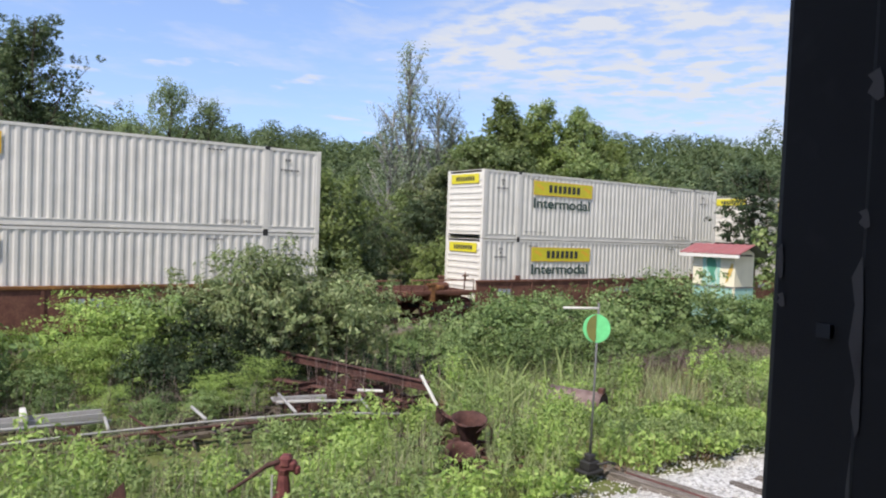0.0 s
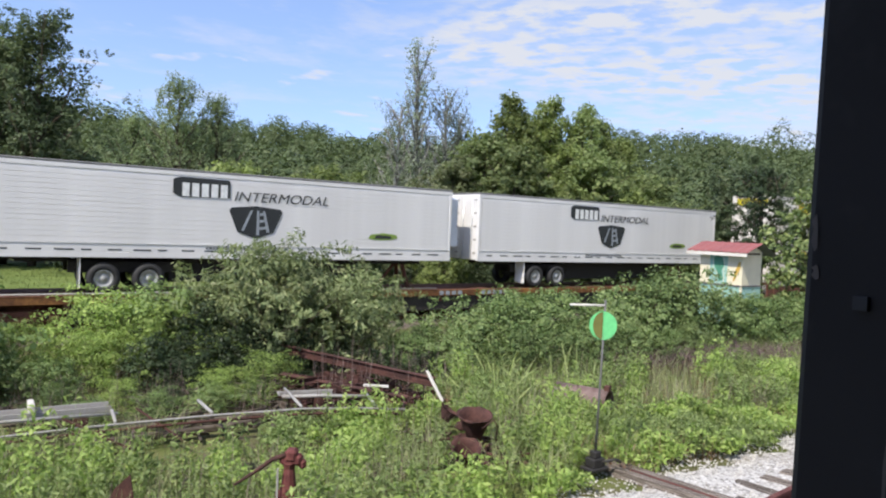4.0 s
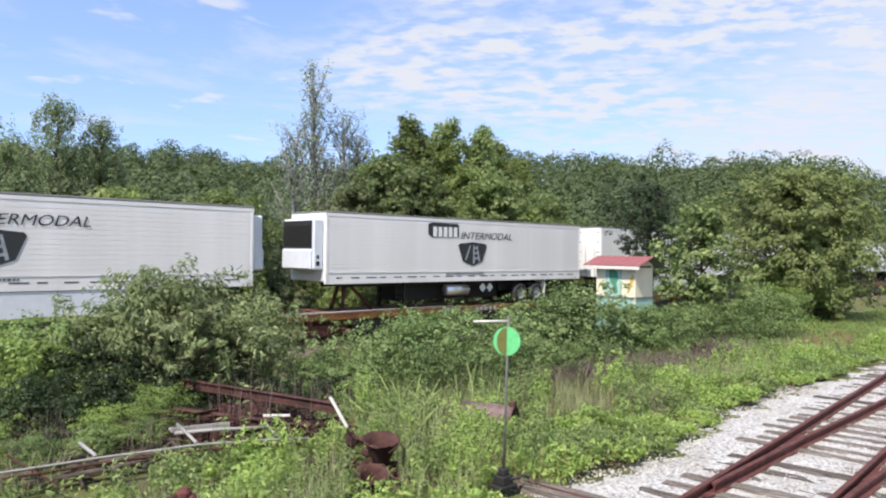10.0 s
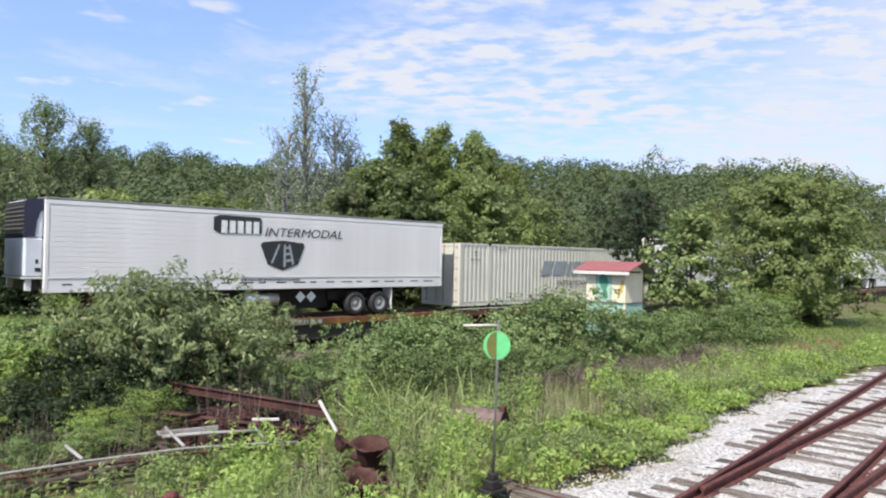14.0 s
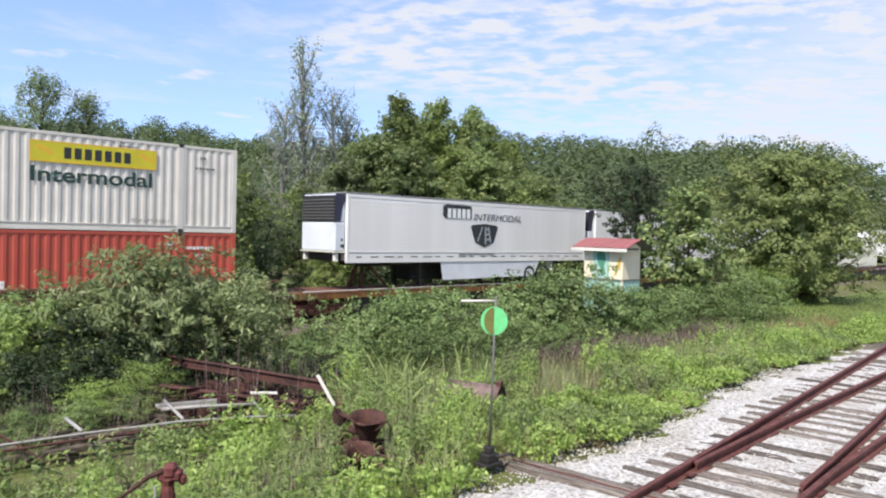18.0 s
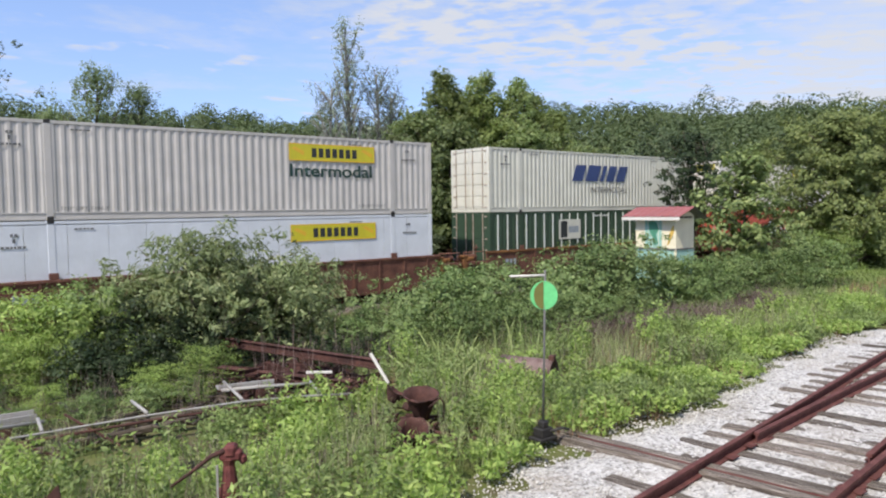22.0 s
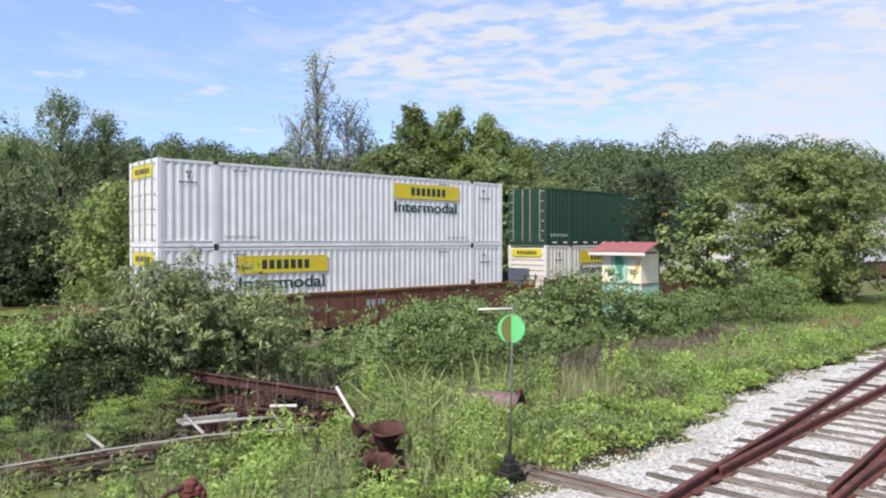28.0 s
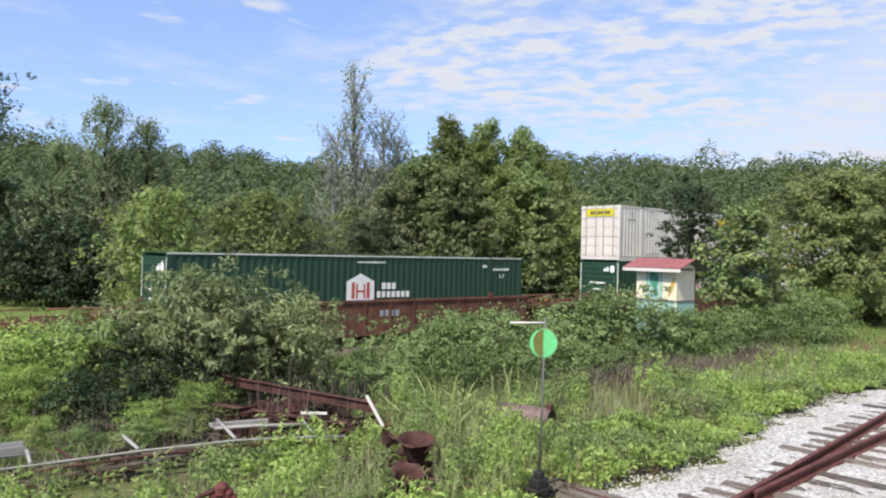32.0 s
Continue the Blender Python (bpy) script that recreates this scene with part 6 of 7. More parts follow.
    # rusted bowls
    def bowl(x, y, z, r, h, tilt, label):
        e = thing("rusted_bowl", label, "scrap", pose(x, y, z, *tilt))
        v, fc = lathe([(0.01, 0.0), (r * 0.42, 0.0), (r * 0.55, h * 0.25), (r * 0.82, h * 0.7), (r, h), (r * 1.05, h * 1.0), (r * 1.05, h * 1.03), (r * 0.97, h * 1.03), (r * 0.78, h * 0.7), (r * 0.5, h * 0.25), (r * 0.38, 0.03), (0.01, 0.03)], "z", 26)
        rg = random.Random(int(x * 100))
        v = [(a + rg.uniform(-0.012, 0.012), b + rg.uniform(-0.012, 0.012), c + (rg.uniform(-0.02, 0.01) if c > h * 0.9 else 0)) for a, b, c in v]
        part("shell", mesh_from("shell", v, fc, rust, True), rust, e)
        return e
    e = bowl(6.26, 8.08, 0.24, 0.25, 0.36, (9, -6, 0), "rusted open steel bowl standing on scrap")
    part("wire", tubes("wire", M["rust"], [([(-0.1, -0.3, 0.3), (0.05, -0.36, 0.42), (0.14, -0.34, 0.3), (0.12, -0.36, 0.05)], 0.012)], 6), M["rust"], e, "bent wire handle")
    bowl(5.80, 7.66, 0.04, 0.21, 0.30, (18, -12, 0), "rusted broken steel bowl in the weeds")
    bowl(6.24, 8.14, -0.02, 0.17, 0.26, (0, 0, 90), "rusted steel drum stub under the bowl")
    bowl(6.34, 8.96, 0.28, 0.17, 0.18, (30, 14, 40), "broken rusted ring beside the bowl")
    e = thing("rusted_casting", "lumpy rusted iron casting beside the bowls", "scrap", pose(6.40, 8.62, 0.20, 20, 10, 30))
    part("body", solid((-0.09, 0.09, -0.07, 0.07, 0, 0.13), (-0.05, 0.09, -0.05, 0.05, 0.12, 0.20), bevel=0.03), rust, e)
    # hand crank stand
    red = M["red_rust"]
    e = thing("crank_stand", "rusted cast iron stand with a long hand lever", "lever stand", pose(2.78, 6.62, 0.0, 0, 0, -35))
    v, fc = lathe([(0.20, 0.0), (0.20, 0.05), (0.15, 0.12), (0.10, 0.45), (0.055, 0.78), (0.075, 0.84), (0.02, 0.86)], "z", 10)
    part("column", mesh_from("column", v, fc, red), red, e)
    part("rib", solid((-0.13, -0.06, -0.02, 0.02, 0.05, 0.55), (0.06, 0.12, -0.02, 0.02, 0.05, 0.45), (-0.16, 0.16, -0.05, 0.05, 0.30, 0.36), bevel=0.008), red, e)
    part("head", solid((-0.09, 0.13, -0.06, 0.06, 0.82, 0.93), (-0.04, 0.08, -0.075, 0.075, 0.86, 0.98), (0.10, 0.17, -0.04, 0.04, 0.78, 0.88), bevel=0.025), red, e)
    part("lever", tubes("lever", rust, [([(-0.02, -0.04, 0.93), (-0.16, -0.05, 0.88), (-0.34, -0.05, 0.74), (-0.54, -0.05, 0.60)], [0.030, 0.024, 0.019, 0.014])], 8), red, e)
    part("pale_strut", solid((-0.105, -0.085, -0.10, -0.075, 0.35, 0.80)), M["galv"], e, "pale thin strut")
    e = thing("rusty_plate", "small rusty plate standing in the weeds", "scrap", pose(1.25, 7.75, 0.0, 0, 0, -30))
    part("plate", polygon("plate", [(0, 0.2), (0.10, 0.46), (0.26, 0.62), (0.30, 0.36), (0.16, 0.1)], rust, 0, 0.014), rust, e)
    # pipe lying in the grass
    e = thing("steel_pipe", "short wide rusty pipe lying in the grass", "pipe", pose(9.18, 9.42, 0.32, 0, 0, -70))
    v, fc = lathe([(0.205, 0.0), (0.22, 0.0), (0.22, 1.02), (0.205, 1.02), (0.205, 0.0)], "x", 22)
    part("shell", mesh_from("shell", v, fc, M["pipe_rust"], True), rust, e)
    part("flange", solid((0.93, 1.03, -0.06, 0.06, 0.20, 0.30), bevel=0.01), rust, e)
    lay("leaning_rod", "rod", "thin dry pale rod leaning in the grass", solid((0, 0.7, -0.010, 0.010, 0, 0.02)), M["bark"], (8.75, 8.6, 0.1), (9.2, 8.9, 0.6))


build_shed()
build_scrap()

# ---- trees, bushes and weeds ----


def grow(seed, height, radius, base, shape, limbs, twigs, per, size, spread, aspect=0.55, droop=0.2, trunk_r=None, lift=0.2, flat=0.7, loose=0.38, small=False, sprigs=0, hang=0.0):
    """A tree's wood and leaves. shape: how far limbs reach at a height from 0 to 1 of the crown; the leaves stand in separate clumps that face outward."""
    rng = np.random.default_rng(seed)
    tr = trunk_r or height * 0.016 + 0.03
    lean = rng.normal(size=2) * 0.02 * height
    axis = [(lean[0] * u * u, lean[1] * u * u, height * 0.97 * u) for u in (0, 0.25, 0.5, 0.75, 1.0)]
    wood = [(axis, [tr * (1 - 0.85 * u) for u in (0, 0.25, 0.5, 0.75, 1.0)])]
    C, O = [], []
    for i in range(limbs):
        u = (i + rng.uniform(0.1, 0.9)) / limbs
        z = base + (height - base) * u
        k = z / height
        reach = radius * shape(u) * rng.uniform(0.62, 1.18)
        a = i * 2.4 + rng.uniform(-0.5, 0.5)
        rise = rng.uniform(0.05, 0.45) * reach
        p0 = np.array((lean[0] * k * k, lean[1] * k * k, max(0.1, z - (0.05 + lift) * reach)))
        p1 = p0 + np.array((math.cos(a) * reach, math.sin(a) * reach, rise + lift * reach))
        pm = (p0 + p1) / 2 + rng.normal(size=3) * 0.06 * reach - np.array((0, 0, 0.08 * lift * reach))
        if reach > 0.35:
            wood.append(([tuple(p0), tuple(pm), tuple(p1)], [tr * 0.42 * (1 - 0.6 * k), tr * 0.25 * (1 - 0.5 * k), tr * 0.06]))
            for _ in range(sprigs):
                q = p0 + (p1 - p0) * rng.uniform(0.3, 0.9)
                d = np.array((math.cos(a) * 0.5, math.sin(a) * 0.5, 0.8)) + rng.normal(size=3) * 0.35
                wood.append(([tuple(q), tuple(q + d * rng.uniform(0.3, 0.6) * reach)], [tr * 0.12, tr * 0.05]))
        for j in range(twigs):
            s = rng.uniform(0.35, 1.05)
            c = p0 + (p1 - p0) * s + np.clip(rng.normal(size=3), -1.4, 1.4) * np.array((1, 1, 0.8)) * (0.21 * reach + 0.13)
            v = unit(rng.normal(size=(per, 3)))
            v[:, 2] = v[:, 2] * 0.8 + 0.22
            pts = c + v * np.array((1, 1, flat)) * spread * rng.uniform(0.65, 1.4) * rng.uniform(0.55, 1.15, (per, 1))
            pts[:, 2] -= hang * rng.uniform(0, 1, per) ** 2 * spread
            C.append(pts)
            o = c - np.array((lean[0] * k * k, lean[1] * k * k, base + (height - base) * 0.4))
            O.append(v * 0.75 + (o / (np.linalg.norm(o) + 1e-6))[None] * 0.5)
    C, O = np.concatenate(C), np.concatenate(O)
    return wood, leaves(C, size, rng, 0.35, aspect, O, droop, loose, small)


ROUND = lambda u: math.sqrt(max(0.02, 1 - (2 * u - 0.85) ** 2 * 0.85)) if u < 0.95 else 0.35
COLUMN = lambda u: 0.55 + 0.45 * math.sin(math.pi * min(1, u + 0.12))
MOUND = lambda u: math.sqrt(max(0.05, 1 - u * u * 0.9))

SPECIES = {}


def species(key, wood_mat, leaf_mat, **kw):
    wood, V = grow(**kw)
    SPECIES[key] = (tubes("trunk", M[wood_mat], wood, 6), quads_mesh("crown", V, M[leaf_mat]))


def plant(key, name, label, category, x, y, turn=0.0, scale=1.0, z=None, group=""):
    e = thing(name, label, category, pose(x, y, (float(land(x, y)) - 0.05) if z is None else z, 0, 0, turn) @ Matrix.Diagonal((scale, scale, scale, 1)), group)
    for nm, me in zip(("trunk", "crown"), SPECIES[key]):
        part(nm, me, None, e)
    return e


FLAME = lambda u: math.sqrt(max(0.02, 1.0 - u))
CONE = lambda u: max(0.05, 1.0 - u) ** 0.7
# far trees of the wood
species("oak_a", "bark", "leaf_mid", seed=11, height=9.0, radius=3.0, base=1.2, shape=ROUND, limbs=34, twigs=9, per=31, size=0.24, spread=0.45, small=True, aspect=0.7, loose=0.62)
species("oak_b", "bark", "leaf_olive", seed=12, height=8.0, radius=2.7, base=1.0, shape=ROUND, limbs=32, twigs=9, per=29, size=0.23, spread=0.43, small=True, aspect=0.7, loose=0.62)
species("oak_c", "bark", "leaf_light", seed=13, height=7.0, radius=2.5, base=0.8, shape=ROUND, limbs=30, twigs=9, per=29, size=0.24, spread=0.43, small=True, aspect=0.6, hang=1.2, loose=0.62)
species("dark_tree", "bark", "leaf_dark", seed=14, height=10.0, radius=3.2, base=1.0, shape=ROUND, limbs=46, twigs=10, per=32, size=0.22, spread=0.36, small=True, aspect=0.7, lift=0.5, flat=0.9, loose=0.62)
species("spire", "bark", "leaf_spire", seed=15, height=11.0, radius=5.2, base=1.2, shape=CONE, limbs=86, twigs=10, per=17, size=0.15, spread=0.24, small=True, aspect=0.6, lift=0.8, flat=2.2, loose=0.62)
species("poplar", "pale_bark", "leaf_pale", seed=16, height=15.0, radius=1.35, base=3.0, shape=COLUMN, limbs=60, twigs=5, per=20, size=0.15, spread=0.26, aspect=0.6, lift=2.0, flat=2.2, sprigs=3, small=True)
species("sparse", "pale_bark", "leaf_pale", seed=17, height=13.5, radius=1.9, base=3.0, shape=COLUMN, limbs=48, twigs=6, per=22, size=0.13, spread=0.30, aspect=0.6, lift=1.3, flat=1.5, sprigs=5, small=True)
species("tall_oak", "bark", "leaf_mid", seed=26, height=11.0, radius=3.3, base=1.4, shape=FLAME, limbs=48, twigs=9, per=27, size=0.20, spread=0.36, small=True, aspect=0.7, lift=0.6, flat=1.1, loose=0.62)
species("tall_light", "bark", "leaf_light", seed=33, height=11.0, radius=3.7, base=1.4, shape=CONE, limbs=48, twigs=9, per=27, size=0.20, spread=0.36, small=True, aspect=0.7, lift=0.6, flat=1.1, loose=0.62)
species("tall_dark", "bark", "leaf_dark", seed=30, height=15.6, radius=3.7, base=1.6, shape=ROUND, limbs=64, twigs=11, per=31, size=0.20, spread=0.38, small=True, aspect=0.7, lift=0.9, flat=1.1, sprigs=1, loose=0.62)
species("edge_shrub", "bark", "leaf_light", seed=18, height=4.2, radius=2.1, base=0.3, shape=MOUND, limbs=26, twigs=8, per=22, size=0.24, spread=0.34, aspect=0.4, droop=1.0, small=True, hang=1.0, loose=0.62)
species("edge_dark", "bark", "leaf_dark", seed=19, height=4.6, radius=2.4, base=0.2, shape=MOUND, limbs=26, twigs=8, per=24, size=0.22, spread=0.39, small=True, aspect=0.7, loose=0.62)
# bushes and trees before the train
species("big_bush", "bark", "leaf_grey", seed=20, height=2.6, radius=2.0, base=0.95, shape=MOUND, limbs=50, twigs=7, per=26, size=0.175, spread=0.21, aspect=0.27, droop=0.9, trunk_r=0.06, lift=0.5, loose=0.45, hang=0.6)
species("green_bush", "bark", "leaf_bush", seed=21, height=1.9, radius=1.6, base=0.45, shape=MOUND, limbs=30, twigs=6, per=25, size=0.105, spread=0.23, aspect=0.62, trunk_r=0.03)
species("mid_bush", "bark", "leaf_vine", seed=22, height=1.9, radius=1.6, base=0.45, shape=MOUND, limbs=30, twigs=6, per=26, size=0.105, spread=0.23, aspect=0.60, trunk_r=0.03)
species("lime_bush", "bark", "leaf_lime", seed=28, height=1.9, radius=1.6, base=0.45, shape=MOUND, limbs=30, twigs=6, per=27, size=0.095, spread=0.24, aspect=0.42, trunk_r=0.03, flat=0.45, hang=0.5)
species("vine_bush", "bark", "leaf_vine", seed=29, height=2.0, radius=1.7, base=0.7, shape=MOUND, limbs=30, twigs=6, per=18, size=0.15, spread=0.26, aspect=0.8, trunk_r=0.03, flat=0.9, lift=0.35)
# leaves coloured as dark as the shade inside the thicket
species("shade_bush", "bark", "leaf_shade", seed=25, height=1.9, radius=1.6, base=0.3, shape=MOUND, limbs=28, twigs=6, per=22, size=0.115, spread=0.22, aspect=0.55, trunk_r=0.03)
species("near_tree", "bark", "leaf_young", seed=23, height=5.4, radius=1.6, base=0.8, shape=ROUND, limbs=40, twigs=7, per=28, size=0.19, spread=0.27, aspect=0.62, hang=0.5)
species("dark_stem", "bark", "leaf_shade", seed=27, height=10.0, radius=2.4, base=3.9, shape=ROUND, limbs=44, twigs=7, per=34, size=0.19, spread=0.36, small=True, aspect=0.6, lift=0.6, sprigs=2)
species("broad_tree", "bark", "leaf_gold", seed=24, height=8.2, radius=4.4, base=0.4, shape=ROUND, limbs=84, twigs=11, per=76, size=0.175, spread=0.46, aspect=0.65, hang=0.5, loose=0.3, small=True)


def build_trees():
    rng = random.Random(4)
    put = plant
    tall = "tall thin tree with sparse pale foliage in the wood"
    put("poplar", "tall_tree", tall, "tree", 24.7, 39.0, 20, 1.0)
    put("sparse", "tall_tree", tall, "tree", 26.4, 38.2, 80, 0.92)
    put("sparse", "tall_tree", tall, "tree", 27.6, 38.6, 200, 0.84)
    put("sparse", "tall_tree", tall, "tree", 23.4, 39.6, 300, 0.85)
    for x, y, s in ((12.0, 48.6, 1.10), (14.75, 48.6, 1.02), (9.3, 49.0, 0.86), (13.2, 51.0, 0.80), (15.9, 50.0, 0.80)):
        put("spire", "birch_tree", "slender open-crowned tree standing above the wood", "tree", x, y, rng.uniform(0, 360), s)
    for x, y, s, k in ((29.6, 35.5, 1.08, "tall_light"), (27.9, 34.8, 0.82, "tall_oak"), (31.1, 35.8, 0.94, "tall_light"), (32.6, 35.2, 1.08, "tall_light"), (34.6, 35.0, 1.06, "tall_oak"), (37.0, 34.6, 1.0, "tall_light"), (35.8, 35.6, 0.80, "tall_oak"), (39.6, 35.4, 0.92, "tall_light"), (31.4, 37.2, 0.98, "tall_oak"), (34.2, 37.4, 0.97, "tall_light"), (37.4, 37.4, 0.92, "tall_oak"), (40.8, 37.4, 0.86, "tall_oak"), (42.6, 35.8, 0.86, "oak_a"), (26.2, 34.0, 1.0, "oak_a"), (24.0, 33.8, 0.9, "oak_b"), (27.2, 32.2, 0.92, "oak_a"), (30.2, 32.0, 0.95, "oak_c"), (33.0, 31.6, 0.95, "oak_a"), (35.6, 31.2, 0.9, "oak_c"), (38.2, 31.0, 0.82, "oak_a")):
        put(k, "broadleaf_tree", "broadleaf tree at the edge of the wood", "tree", x, y, rng.uniform(0, 360), s)
    for x, y, s, k in ((4.2, 50.0, 0.98, "tall_dark"), (1.9, 51.0, 0.90, "tall_dark"), (2.8, 52.4, 0.92, "tall_dark"), (-3.0, 50.4, 1.38, "dark_tree"), (-0.2, 49.6, 0.80, "tall_dark"), (-5.4, 50.2, 1.36, "oak_a"), (-9.6, 50.5, 1.46, "oak_a"), (-15, 50.0, 1.5, "dark_tree"), (-20, 50, 1.6, "oak_a")):
        put(k, "dark_tree", "dense dark green tree at the far side of the lawn", "tree", x, y, rng.uniform(0, 360), s)
    for x, y, s, k in ((6.6, 51.0, 0.74, "oak_a"), (9.0, 50.6, 0.78, "oak_b"), (11.4, 50.2, 0.80, "oak_c"), (13.4, 50.6, 0.72, "oak_a"), (15.6, 49.5, 0.76, "oak_a"), (7.6, 54, 0.76, "oak_a"), (12.5, 54, 0.72, "oak_c"), (17.5, 50, 0.84, "oak_b")):
        put(k, "woodland_tree", "green tree in the wood behind the line", "tree", x, y, rng.uniform(0, 360), s, group="trees of the wood")
    for x, y, s in ((10.2, 30.9, 0.86), (14.9, 30.9, 0.88)):
        put("oak_c", "light_tree", "light green tree with drooping sprays at the wood's edge", "tree", x, y, rng.uniform(0, 360), s)
    # shrubs added to darken the wood's foot: the crowns' shade is their colour
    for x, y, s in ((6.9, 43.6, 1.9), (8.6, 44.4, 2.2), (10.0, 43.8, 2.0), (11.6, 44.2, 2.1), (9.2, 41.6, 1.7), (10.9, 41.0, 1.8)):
        put("shade_bush", "shade_shrub", "shrub with shade-dark leaf colour under the trees of the wood", "shrub", x, y, rng.uniform(0, 360), s)
    put("dark_tree", "dark_tree", "dense dark tree beside the line", "tree", 42.0, 27.6, 40, 0.86)
    put("dark_tree", "dark_tree", "dense dark tree beside the line", "tree", 46.0, 29.0, 140, 0.92)
    put("near_tree", "young_tree", "young green tree beside the shed", "tree", 25.5, 13.4, 30, 0.93)
    put("dark_stem", "dark_tree", "dark tree with a bare stem between the shed and the line", "tree", 31.6, 19.2, 70, 0.70)
    put("broad_tree", "broad_tree", "broad olive green tree with low branches beside the line", "tree", 40.6, 15.5, 60, 0.95)
    # the wood behind the line, row on row
    keys = ["oak_a", "oak_b", "oak_c", "oak_a", "spire", "dark_tree", "oak_b"]
    for y, step, s0, s1 in ((33.5, 3.4, 0.60, 0.85), (38.0, 3.7, 0.66, 0.90), (45.0, 6.5, 0.70, 0.95)):
        x = 0.315 * y
        while x < 88:
            key = keys[rng.randrange(len(keys))]
            yy = y + rng.uniform(-1.3, 1.3) + max(0, x - 50) * 0.03
            put(key, "woodland_tree", "green tree in the wood behind the line", "tree", x + rng.uniform(-0.9, 0.9), yy, rng.uniform(0, 360), rng.uniform(s0, s1) * (0.80 if x < 24 else 1.0 if x < 42 else 0.82), group="trees of the wood")
            x += step * rng.uniform(0.8, 1.2)
    for x in np.arange(11.0, 62, 2.3):
        # mostly edge_dark, whose dark leaves stand in for the shaded understory
        k = "edge_shrub" if rng.random() < 0.30 else "edge_dark"
        put(k, "edge_shrub", "leafy shrub at the edge of the wood", "shrub", float(x) + rng.uniform(-0.7, 0.7), 30.6 + rng.uniform(-0.8, 0.8) + (1.2 if x < 13 else 0), rng.uniform(0, 360), rng.uniform(0.5, 0.85), group="shrubs of the wood's edge")


def build_hill_wood():
    """Far woods on the hill, as one mass of leaf clumps on many crowns."""
    rng = np.random.default_rng(31)
    out = []
    n = 0
    for _ in range(9000):
        x, y = rng.uniform(-60, 190), rng.uniform(34, 190)
        d = math.hypot(x, y)
        if d < 66 or d > 185 or y < 31 + 0.02 * x:
            continue
        z = float(land(x, y))
        h, r = rng.uniform(5.0, 8.5) * (1.25 if rng.random() < 0.07 else 1.0), rng.uniform(2.2, 4.0)
        k = 520 if d < 105 else 330
        v = unit(rng.normal(size=(k, 3)))
        v[:, 2] = np.abs(v[:, 2]) * 1.25 - 0.45
        # lobes make each crown uneven
        lobe = 1 + 0.16 * np.sin(v[:, 0] * 5 + n) * np.cos(v[:, 1] * 4 + 2 * n)
        c = np.array((x, y, z + h * 0.52)) + v * np.array((r, r, h * 0.55)) * (lobe * rng.uniform(0.86, 1.04, k))[:, None]
        out.append(leaves(c, 0.42, rng, 0.3, 0.9, v * 1.2, 0, 0.35, True))
        n += 1
        if n > 1300:
            break
    ob = new("hill_wood", quads_mesh("hill_wood", np.concatenate(out), M["leaf_far"]))
    tagged(ob, "dense green woodland covering the far hillside", "woodland", kind="stuff")


